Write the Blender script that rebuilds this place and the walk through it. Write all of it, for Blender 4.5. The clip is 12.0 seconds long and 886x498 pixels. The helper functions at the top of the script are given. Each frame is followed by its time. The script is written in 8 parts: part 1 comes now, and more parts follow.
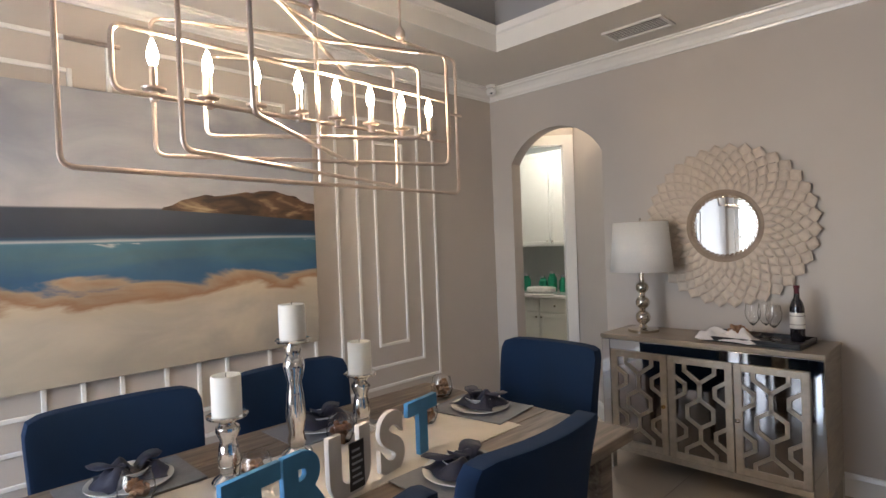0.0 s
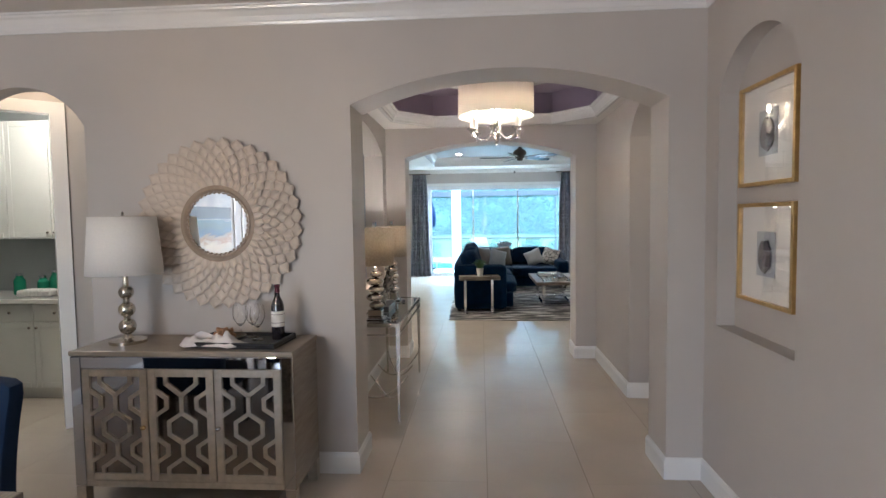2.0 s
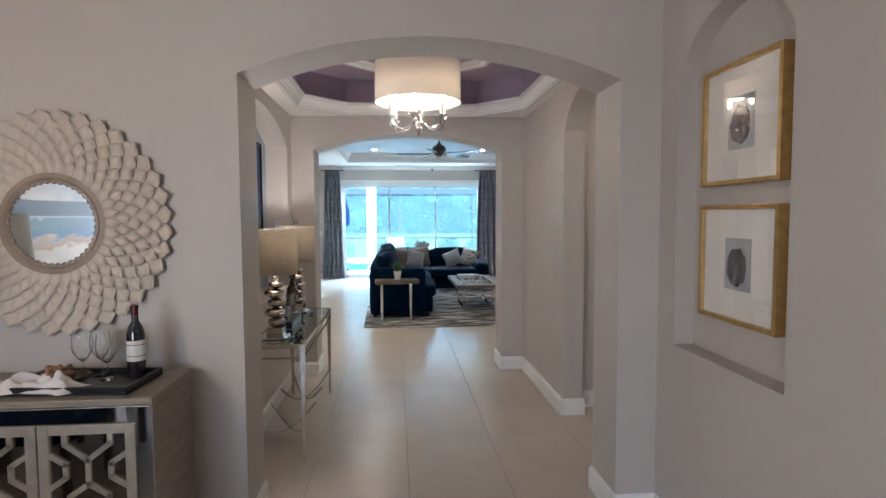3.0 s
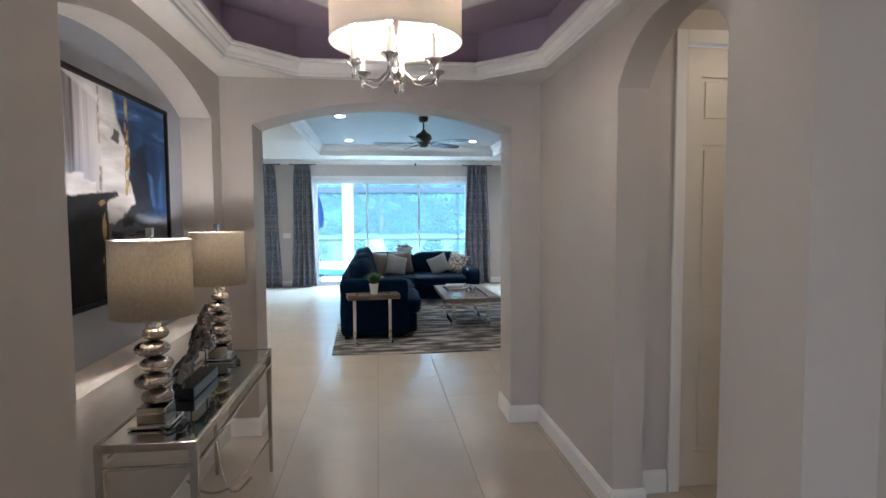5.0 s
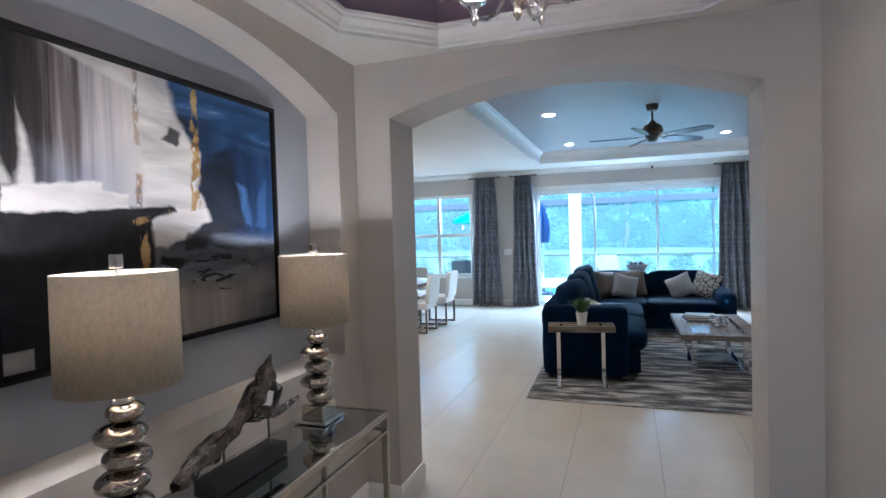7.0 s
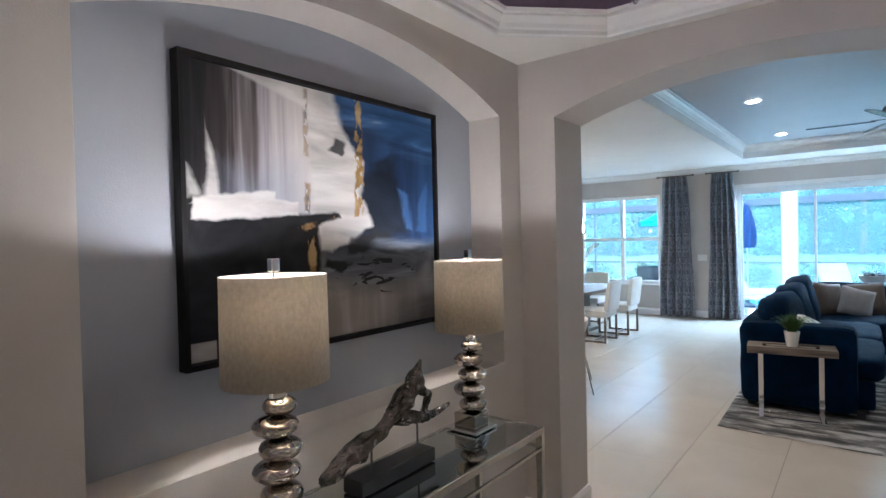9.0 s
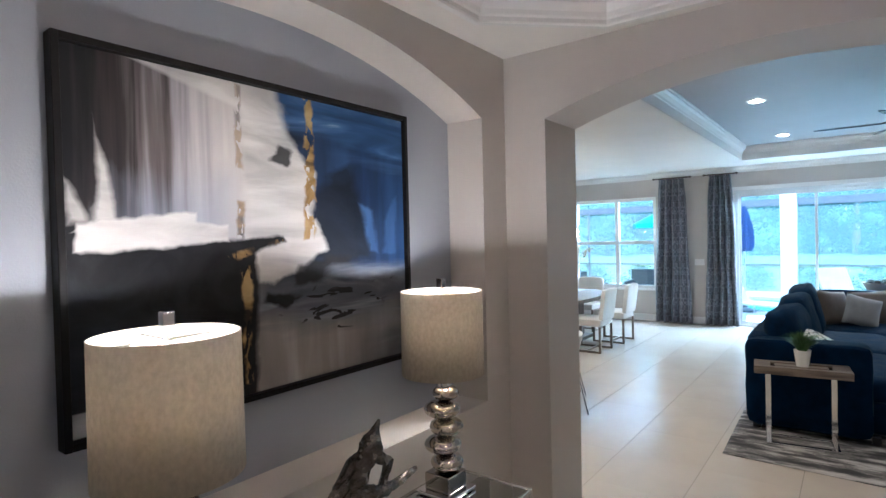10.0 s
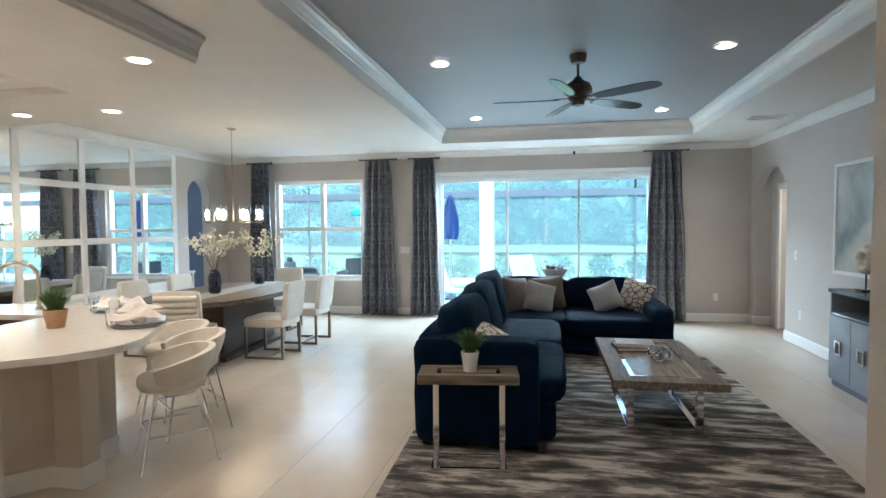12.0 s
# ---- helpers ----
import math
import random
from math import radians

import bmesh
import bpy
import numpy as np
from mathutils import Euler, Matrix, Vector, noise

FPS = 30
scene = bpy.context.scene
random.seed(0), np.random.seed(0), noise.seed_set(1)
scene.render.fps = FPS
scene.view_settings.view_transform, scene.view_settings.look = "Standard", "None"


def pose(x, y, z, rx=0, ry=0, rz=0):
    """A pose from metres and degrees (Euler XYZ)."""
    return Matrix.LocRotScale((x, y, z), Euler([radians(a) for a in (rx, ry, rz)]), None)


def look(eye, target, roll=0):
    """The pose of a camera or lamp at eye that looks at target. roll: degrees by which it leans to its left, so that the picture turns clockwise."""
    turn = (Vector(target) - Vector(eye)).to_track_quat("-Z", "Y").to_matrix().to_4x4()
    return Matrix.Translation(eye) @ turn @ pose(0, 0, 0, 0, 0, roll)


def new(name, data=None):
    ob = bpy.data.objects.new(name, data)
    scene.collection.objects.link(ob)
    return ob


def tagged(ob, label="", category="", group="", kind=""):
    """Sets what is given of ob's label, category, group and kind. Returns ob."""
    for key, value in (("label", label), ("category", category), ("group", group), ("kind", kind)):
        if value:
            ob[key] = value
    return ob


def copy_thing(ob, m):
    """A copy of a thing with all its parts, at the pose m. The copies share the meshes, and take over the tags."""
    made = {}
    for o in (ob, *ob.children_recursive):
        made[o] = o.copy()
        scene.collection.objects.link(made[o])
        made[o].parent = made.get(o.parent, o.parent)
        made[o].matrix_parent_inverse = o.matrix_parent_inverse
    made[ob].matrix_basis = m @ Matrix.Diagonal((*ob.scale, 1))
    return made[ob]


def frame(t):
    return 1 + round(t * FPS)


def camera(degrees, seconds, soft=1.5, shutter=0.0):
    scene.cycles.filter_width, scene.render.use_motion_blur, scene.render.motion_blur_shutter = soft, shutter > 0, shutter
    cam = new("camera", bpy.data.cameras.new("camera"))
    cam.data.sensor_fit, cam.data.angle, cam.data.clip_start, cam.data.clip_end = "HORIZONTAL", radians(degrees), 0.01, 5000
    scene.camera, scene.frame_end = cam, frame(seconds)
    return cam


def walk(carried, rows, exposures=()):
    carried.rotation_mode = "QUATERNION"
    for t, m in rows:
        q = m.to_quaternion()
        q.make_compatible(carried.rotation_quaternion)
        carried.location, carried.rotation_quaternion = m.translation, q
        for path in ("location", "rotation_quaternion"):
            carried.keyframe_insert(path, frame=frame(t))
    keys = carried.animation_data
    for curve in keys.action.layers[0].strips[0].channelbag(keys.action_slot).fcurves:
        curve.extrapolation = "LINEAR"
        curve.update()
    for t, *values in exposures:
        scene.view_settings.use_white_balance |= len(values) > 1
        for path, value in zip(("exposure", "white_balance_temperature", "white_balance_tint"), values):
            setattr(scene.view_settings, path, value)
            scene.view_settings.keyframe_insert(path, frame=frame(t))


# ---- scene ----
cam = camera(78.1, 12.0)
PATH = [
    (0, (0.308, 0.971, 1.541), (-1.107, 2.384, 1.518), -2.2),
    (0.5, (0.45, 1.07, 1.561), (-0.645, 2.742, 1.513), -2.0),
    (1, (0.592, 1.154, 1.579), (-0.126, 3.02, 1.503), -1.7),
    (1.5, (0.702, 1.295, 1.594), (0.311, 3.253, 1.495), -1.2),
    (2, (0.712, 1.482, 1.596), (0.574, 3.474, 1.482), -0.8),
    (2.5, (0.686, 1.756, 1.604), (0.746, 3.751, 1.481), -0.4),
    (3, (0.674, 2.078, 1.608), (0.846, 4.066, 1.486), -0.3),
    (4.8, (0.736, 3.404, 1.631), (0.968, 5.386, 1.498), -0.5),
    (5, (0.754, 3.557, 1.614), (0.99, 5.539, 1.491), -0.3),
    (5.5, (0.863, 3.929, 1.638), (1.104, 5.911, 1.517), -0.4),
    (6, (1.004, 4.288, 1.657), (1.187, 6.277, 1.543), -0.6),
    (6.5, (1.067, 4.561, 1.639), (0.935, 6.554, 1.547), -1.2),
    (7, (1.153, 4.742, 1.601), (0.512, 6.635, 1.545), -1.7),
    (7.5, (1.263, 4.81, 1.519), (0.308, 6.567, 1.485), -1.7),
    (9.5, (1.126, 5.009, 1.664), (-0.103, 6.587, 1.634), -1.4),
    (10, (1.041, 5.268, 1.712), (-0.165, 6.863, 1.677), -1.4),
    (10.5, (1.042, 5.679, 1.726), (-0.058, 7.349, 1.681), -1.4),
    (11, (1.076, 6.087, 1.694), (0.245, 7.905, 1.632), -1.0),
    (11.5, (1.139, 6.495, 1.642), (0.62, 8.425, 1.563), -0.7),
    (12, (1.196, 6.888, 1.59), (0.821, 8.851, 1.506), -0.5),
]
walk(cam, [(t, look(eye, target, roll)) for t, eye, target, roll in PATH], [(0.0, 2.35, 5950, 10), (1.5, 2.42, 5750, 10), (3.0, 2.43, 5560, 10), (5.0, 2.3, 5480, 10), (6.0, 2.3, 5350, 10), (7.0, 2.26, 5080, 10), (10.0, 2.36, 5300, 10), (11.0, 2.4, 5600, 10), (11.5, 2.32, 6080, 10), (12.0, 2.2, 6080, 10)])

# ---- world, sun and large lights ----
world = bpy.data.worlds.new("sky")
scene.world = world
world.use_nodes = True
wn = world.node_tree.nodes
sky = wn.new("ShaderNodeTexSky")
sky.sky_type = "NISHITA"
sky.sun_disc = False
sky.sun_elevation = radians(62)
sky.sun_rotation = radians(155)
wn["Background"].inputs[1].default_value = 0.15
world.node_tree.links.new(sky.outputs[0], wn["Background"].inputs[0])

sun = new("sun", bpy.data.lights.new("sun", "SUN"))
sun.data.energy, sun.data.angle, sun.data.color = 3.6, radians(0.6), (1.0, 0.95, 0.88)
sun.matrix_world = look((0, 0, 0), (-0.20, 0.43, -0.88))


def area_lamp(name, eye, target, w, h, watts, color):
    ob = new(name, bpy.data.lights.new(name, "AREA"))
    ob.data.shape, ob.data.size, ob.data.size_y, ob.data.energy, ob.data.color = "RECTANGLE", w, h, watts, color
    ob.matrix_world = look(eye, target)
    return ob


def point_lamp(name, at, watts, color, radius=0.03):
    ob = new(name, bpy.data.lights.new(name, "POINT"))
    ob.data.energy, ob.data.color, ob.data.shadow_soft_size = watts, color, radius
    ob.location = at
    return ob


def spot_lamp(name, at, watts, color, degrees=120):
    ob = new(name, bpy.data.lights.new(name, "SPOT"))
    ob.data.energy, ob.data.color, ob.data.shadow_soft_size = watts, color, 0.05
    ob.data.spot_size, ob.data.spot_blend = radians(degrees), 0.7
    ob.location = at
    return ob


DAY = (0.68, 0.87, 1.0)
WARM = (1.0, 0.70, 0.42)
CAN = (1.0, 0.80, 0.58)
area_lamp("daylight_slider", (1.11, 16.80, 2.62), (1.11, 14.6, 0.9), 3.5, 0.30, 120.0, DAY)
area_lamp("daylight_patio_bounce", (1.11, 16.78, 0.10), (1.11, 12.8, 3.0), 3.4, 0.12, 4.0, DAY)
area_lamp("daylight_nook", (-2.96, 16.80, 2.62), (-2.96, 14.6, 0.9), 1.7, 0.30, 52.0, DAY)
area_lamp("daylight_front", (-1.68, -1.57, 1.45), (-0.5, 2.2, 1.1), 1.85, 1.9, 17, (0.95, 0.96, 1.0))
# Unseen fill added beside the dining room to brighten its walls.
point_lamp("foyer_fill", (3.3, 1.2, 2.5), 3.0, (1.0, 0.88, 0.74), 0.15)
for k, y in enumerate((1.60, 2.14, 2.53)):
    point_lamp("chandelier_light", (-1.37, y, 2.13), 3.0, WARM, 0.03)
for x in (0.72, 0.99):
    point_lamp("hall_light", (x, 6.37, 2.56), 0.8, (1.0, 0.82, 0.64), 0.03)
point_lamp("table_lamp_light", (-0.144, 5.843, 1.475), 4.4, (1.0, 0.88, 0.76), 0.02)
point_lamp("table_lamp_light", (-0.175, 6.859, 1.475), 4.4, (1.0, 0.88, 0.76), 0.02)
point_lamp("nook_light", (-2.80, 13.58, 1.80), 3.5, WARM, 0.04)
# Two unseen fills, added to brighten the pantry and its slanted passage.
point_lamp("pantry_fill", (-3.0, 5.75, 2.6), 7.26, (1.0, 0.90, 0.74), 0.1)
point_lamp("passage_fill", (-2.33, 5.12, 2.75), 1.2, (1.0, 0.80, 0.56), 0.05)
# Added point fills without fixtures, one for each side room past an opening.
point_lamp("bedroom_fill", (5.9, 14.9, 1.9), 17.16, (1.0, 0.92, 0.80), 0.3)
point_lamp("study_fill", (-6.2, 15.4, 2.2), 7.92, (0.8, 0.9, 1.0), 0.3)
point_lamp("corridor_fill", (3.2, 5.6, 2.6), 2.3, (1.0, 0.78, 0.53), 0.1)
# The last two cans are unseen, added to brighten the kitchen.
CANS = [(0.21, 9.34, 3.1), (2.69, 9.34, 3.1), (0.21, 11.98, 3.1), (2.69, 11.98, 3.1), (0.21, 14.62, 3.1), (2.69, 14.62, 3.1), (-1.49, 10.15, 2.72), (-2.91, 11.49, 2.72), (-3.89, 11.45, 2.72), (-2.1, 8.9, 2.72), (-3.6, 9.6, 2.88)]
for x, y, z in CANS:
    spot_lamp("can_light", (x, y, z - 0.03), 7.0 if z > 3 else 12.0, CAN, 120 if z > 3 else 155)


# ---- materials ----
def mat(name, color, rough=0.6, metal=0.0, vary=0.08, scale=6.0, bump=0.0, bump_scale=60.0, spec=0.5, coat=0.0, sheen=0.0, emit=None, power=0.0, alpha=1.0, trans=0.0, per_object=0.0, stretch=(1, 1, 1)):
    m = bpy.data.materials.new(name)
    m.use_nodes = True
    n, l = m.node_tree.nodes, m.node_tree.links
    p = n["Principled BSDF"]
    p.inputs["Base Color"].default_value = (*color, 1)
    p.inputs["Roughness"].default_value = rough
    p.inputs["Metallic"].default_value = metal
    p.inputs["Specular IOR Level"].default_value = spec
    p.inputs["Coat Weight"].default_value = coat
    p.inputs["Sheen Weight"].default_value = sheen
    p.inputs["Transmission Weight"].default_value = trans
    p.inputs["Alpha"].default_value = alpha
    tc = n.new("ShaderNodeTexCoord")
    mp = n.new("ShaderNodeMapping")
    mp.inputs["Scale"].default_value = stretch
    l.new(tc.outputs["Object"], mp.inputs["Vector"])
    if vary > 0:
        big = n.new("ShaderNodeTexNoise")
        big.inputs["Scale"].default_value, big.inputs["Detail"].default_value = scale, 6
        l.new(mp.outputs[0], big.inputs["Vector"])
        hs = n.new("ShaderNodeHueSaturation")
        hs.inputs["Color"].default_value = (*color, 1)
        mr = n.new("ShaderNodeMapRange")
        mr.inputs[1].default_value, mr.inputs[2].default_value = 0.3, 0.7
        mr.inputs[3].default_value, mr.inputs[4].default_value = 1 - vary, 1 + vary
        l.new(big.outputs["Fac"], mr.inputs[0])
        value = mr.outputs[0]
        if per_object:
            oi = n.new("ShaderNodeObjectInfo")
            r2 = n.new("ShaderNodeMapRange")
            r2.inputs[3].default_value, r2.inputs[4].default_value = 1 - per_object, 1 + per_object
            l.new(oi.outputs["Random"], r2.inputs[0])
            mu = n.new("ShaderNodeMath")
            mu.operation = "MULTIPLY"
            l.new(value, mu.inputs[0])
            l.new(r2.outputs[0], mu.inputs[1])
            value = mu.outputs[0]
        l.new(value, hs.inputs["Value"])
        l.new(hs.outputs[0], p.inputs["Base Color"])
        rr = n.new("ShaderNodeMapRange")
        rr.inputs[3].default_value, rr.inputs[4].default_value = max(0.02, rough * (1 - vary)), min(1, rough * (1 + vary))
        l.new(big.outputs["Fac"], rr.inputs[0])
        l.new(rr.outputs[0], p.inputs["Roughness"])
    if bump > 0:
        fine = n.new("ShaderNodeTexNoise")
        fine.inputs["Scale"].default_value, fine.inputs["Detail"].default_value = bump_scale, 4
        l.new(mp.outputs[0], fine.inputs["Vector"])
        b = n.new("ShaderNodeBump")
        b.inputs["Strength"].default_value, b.inputs["Distance"].default_value = bump, 0.01
        l.new(fine.outputs["Fac"], b.inputs["Height"])
        l.new(b.outputs[0], p.inputs["Normal"])
    if emit:
        p.inputs["Emission Color"].default_value = (*emit, 1)
        p.inputs["Emission Strength"].default_value = power
    return m


def ramp_mat(name, stops, rough=0.6, scale=4.0, stretch=(1, 1, 1), detail=8.0, distortion=0.0, bump=0.2, metal=0.0, coat=0.0, spec=0.5, grain=0.5):
    """A colour ramp over stretched noise: wood grain, woven rugs, stone."""
    m = bpy.data.materials.new(name)
    m.use_nodes = True
    n, l = m.node_tree.nodes, m.node_tree.links
    p = n["Principled BSDF"]
    p.inputs["Roughness"].default_value, p.inputs["Metallic"].default_value, p.inputs["Coat Weight"].default_value = rough, metal, coat
    p.inputs["Specular IOR Level"].default_value = spec
    tc, mp = n.new("ShaderNodeTexCoord"), n.new("ShaderNodeMapping")
    mp.inputs["Scale"].default_value = stretch
    l.new(tc.outputs["Object"], mp.inputs["Vector"])
    t = n.new("ShaderNodeTexNoise")
    t.inputs["Scale"].default_value, t.inputs["Detail"].default_value, t.inputs["Distortion"].default_value = scale, detail, distortion
    t.inputs["Roughness"].default_value = grain
    l.new(mp.outputs[0], t.inputs["Vector"])
    r = n.new("ShaderNodeValToRGB")
    while len(r.color_ramp.elements) < len(stops):
        r.color_ramp.elements.new(0.5)
    for e, (at, c) in zip(r.color_ramp.elements, stops):
        e.position, e.color = at, (*c, 1)
    l.new(t.outputs["Fac"], r.inputs[0])
    l.new(r.outputs[0], p.inputs["Base Color"])
    if bump:
        b = n.new("ShaderNodeBump")
        b.inputs["Strength"].default_value, b.inputs["Distance"].default_value = bump, 0.004
        l.new(t.outputs["Fac"], b.inputs["Height"])
        l.new(b.outputs[0], p.inputs["Normal"])
    return m


M_WALL = mat("greige_wall_paint", (0.50, 0.46, 0.425), 0.62, vary=0.035, scale=1.5, bump=0.10, bump_scale=170)
# Bluish light from the living room is put into the niche wall's colour.
M_NICHE = mat("blue_lit_niche_paint", (0.31, 0.325, 0.365), 0.45, vary=0.03, scale=1.5, bump=0.10, bump_scale=170)
M_CEIL = mat("ceiling_paint", (0.66, 0.63, 0.59), 0.8, vary=0.03, scale=2, bump=0.15, bump_scale=120)
M_TRAY = mat("grey_tray_ceiling_paint", (0.33, 0.335, 0.35), 0.5, vary=0.05, scale=1.2, bump=0.12, bump_scale=120)
M_MAUVE = mat("mauve_tray_paint", (0.33, 0.26, 0.34), 0.5, vary=0.05, scale=2, bump=0.1, bump_scale=120)
M_TRIM = mat("white_trim_paint", (0.80, 0.79, 0.77), 0.19, vary=0.02, scale=3)
M_BLUE = mat("blue_room_paint", (0.14, 0.18, 0.25), 0.6, vary=0.04)
M_TILE = mat("porcelain_floor_tile", (0.52, 0.46, 0.39), 0.20, vary=0.05, scale=2.2, bump=0.02, bump_scale=14, per_object=0.010)
M_GROUT = mat("sand_grout", (0.26, 0.23, 0.195), 0.9, vary=0.1, scale=30)


# ---- building helpers ----
def thing(name, at=(0, 0, 0), turn=0.0, label="", category="", group="", kind=""):
    ob = new(name)
    ob.empty_display_size = 0.1
    ob.matrix_world = pose(*at, 0, 0, turn)
    return tagged(ob, label, category, group, kind)


def mesh_of(bm, name, material, smooth=False):
    me = bpy.data.meshes.new(name)
    bmesh.ops.recalc_face_normals(bm, faces=bm.faces)
    if smooth:
        for f in bm.faces:
            f.smooth = True
    bm.to_mesh(me)
    bm.free()
    me.materials.append(material)
    if smooth:
        me.set_sharp_from_angle(angle=radians(38))
    return me


def part(name, bm, material, parent=None, label="", smooth=False, at=None):
    ob = new(name, mesh_of(bm, name, material, smooth))
    if parent is not None:
        ob.parent = parent
    if at is not None:
        ob.matrix_basis = at
    return tagged(ob, label)


def setting(name, bm, material, smooth=False, label=""):
    return tagged(part(name, bm, material, smooth=smooth), label, "", "", "structure")


def box(bm, x0, x1, y0, y1, z0, z1, bevel=0.0, segs=2):
    x0, x1, y0, y1, z0, z1 = min(x0, x1), max(x0, x1), min(y0, y1), max(y0, y1), min(z0, z1), max(z0, z1)
    made = bmesh.ops.create_cube(bm, size=1.0, matrix=Matrix.LocRotScale(((x0 + x1) / 2, (y0 + y1) / 2, (z0 + z1) / 2), None, (x1 - x0, y1 - y0, z1 - z0)))
    if bevel > 0:
        edges = {e for v in made["verts"] for e in v.link_edges}
        bmesh.ops.bevel(bm, geom=list(edges), offset=min(bevel, 0.49 * min(x1 - x0, y1 - y0, z1 - z0)), segments=segs, profile=0.5, affect="EDGES")
    return bm


def boxed(*args, **kw):
    return box(bmesh.new(), *args, **kw)


def prism(bm, pts, axis, a0, a1):
    """Extrude a closed outline: axis 'x' takes (y, z), 'y' takes (x, z), 'z' takes (x, y)."""
    def at(u, v, a):
        return {"x": (a, u, v), "y": (u, a, v), "z": (u, v, a)}[axis]
    lo = [bm.verts.new(at(u, v, a0)) for u, v in pts]
    hi = [bm.verts.new(at(u, v, a1)) for u, v in pts]
    bm.faces.new(lo)
    bm.faces.new(list(reversed(hi)))
    for i in range(len(pts)):
        j = (i + 1) % len(pts)
        bm.faces.new((lo[i], hi[i], hi[j], lo[j]))
    return bm


def arc(u0, u1, spring, apex, steps=24):
    """The points of a segmental arch from u0 to u1."""
    half, rise = (u1 - u0) / 2, apex - spring
    r = (half * half + rise * rise) / (2 * rise)
    mid, low = (u0 + u1) / 2, apex - r
    a = math.asin(min(1, half / r))
    if rise > half:
        a = math.pi - a
    return [(mid + r * math.sin(-a + 2 * a * k / steps), low + r * math.cos(-a + 2 * a * k / steps)) for k in range(steps + 1)]


def lathe(bm, profile, segs=28, at=(0, 0, 0), closed=True):
    """Turn (radius, height) pairs round the upright axis."""
    rings = []
    for r, z in profile:
        rings.append([bm.verts.new((at[0] + r * math.cos(2 * math.pi * k / segs), at[1] + r * math.sin(2 * math.pi * k / segs), at[2] + z)) for k in range(segs)])
    for a, b in zip(rings, rings[1:]):
        for k in range(segs):
            bm.faces.new((a[k], a[(k + 1) % segs], b[(k + 1) % segs], b[k]))
    if closed:
        bm.faces.new(list(reversed(rings[0])))
        bm.faces.new(rings[-1])
    return bm


def tube(bm, pts, r, segs=8, closed=False, r_end=None):
    """A round bar along points, square-set to its path."""
    pts = [Vector(p) for p in pts]
    rings, count = [], len(pts)
    side = None
    for i, p in enumerate(pts):
        a = pts[(i - 1) % count] if closed or i else p
        b = pts[(i + 1) % count] if closed or i < count - 1 else p
        d = (b - a).normalized()
        if side is None:
            side = d.orthogonal().normalized()
        side = (side - d * side.dot(d)).normalized()
        up = d.cross(side)
        rad = r if r_end is None else r + (r_end - r) * i / (count - 1)
        rings.append([bm.verts.new(p + rad * (side * math.cos(2 * math.pi * k / segs) + up * math.sin(2 * math.pi * k / segs))) for k in range(segs)])
    pairs = list(zip(rings, rings[1:])) + ([(rings[-1], rings[0])] if closed else [])
    for a, b in pairs:
        for k in range(segs):
            bm.faces.new((a[k], a[(k + 1) % segs], b[(k + 1) % segs], b[k]))
    if not closed:
        bm.faces.new(list(reversed(rings[0])))
        bm.faces.new(rings[-1])
    return bm


def rounded(pts, r, steps=5):
    """Round the corners of a closed path."""
    out, pts = [], [Vector(p) for p in pts]
    for i, p in enumerate(pts):
        a, b = (pts[i - 1] - p), (pts[(i + 1) % len(pts)] - p)
        q, s = p + a.normalized() * r, p + b.normalized() * r
        for k in range(steps + 1):
            t = k / steps
            out.append(q * (1 - t) ** 2 + p * 2 * t * (1 - t) + s * t * t)
    return out


def sweep(bm, path, profile, closed=False):
    """Run a moulding profile of (out, up) along a path in plan; out is to the left of the way."""
    pts = [Vector((p[0], p[1])) for p in path]
    count, rings = len(pts), []
    z = path[0][2]
    for i, p in enumerate(pts):
        a = (p - pts[i - 1]).normalized() if closed or i else None
        b = (pts[(i + 1) % count] - p).normalized() if closed or i < count - 1 else None
        a, b = a or b, b or a
        na, nb = Vector((-a.y, a.x)), Vector((-b.y, b.x))
        m = (na + nb).normalized()
        m = m / max(0.3, m.dot(na))
        rings.append([bm.verts.new((p.x + m.x * o, p.y + m.y * o, z + u)) for o, u in profile])
    k = len(profile)
    for a, b in list(zip(rings, rings[1:])) + ([(rings[-1], rings[0])] if closed else []):
        for i in range(k):
            bm.faces.new((a[i], a[(i + 1) % k], b[(i + 1) % k], b[i]))
    if not closed:
        bm.faces.new(rings[0])
        bm.faces.new(list(reversed(rings[-1])))
    return bm


CROWN = [(0.0, -0.105), (0.012, -0.105), (0.016, -0.09), (0.024, -0.084), (0.034, -0.06), (0.058, -0.034), (0.074, -0.026), (0.078, -0.014), (0.09, -0.012), (0.09, 0.0), (0.0, 0.0)]
BASE = [(0.0, 0.0), (0.016, 0.0), (0.016, 0.105), (0.011, 0.12), (0.008, 0.13), (0.0, 0.133)]


# ---- the large structure ----
XL, XR, Y1, Y1B, Y2, Y2B, YF = -2.85, 2.03, 4.79, 5.13, 7.64, 7.99, 16.385
HL, HR, WL, WR = -0.349, 1.993, -4.81, 4.39
YS = -1.45
TOP = 3.5

# north wall of the dining room, with the pantry arch and the wide arch to the hall
pantry = arc(-2.63, -1.767, 2.2, 2.455)
wide = arc(-0.07, 1.815, 2.288, 2.48)
bm = bmesh.new()
prism(bm, [(XL - 0.15, 0), (-2.63, 0)] + pantry + [(-1.767, 0), (-1.55, 0), (-1.55, TOP), (XL - 0.15, TOP)], "y", Y1, Y1 + 0.12)
prism(bm, [(-1.55, 0), (-0.07, 0)] + wide + [(1.815, 0), (XR + 0.15, 0), (XR + 0.15, TOP), (-1.55, TOP)], "y", Y1, Y1B)
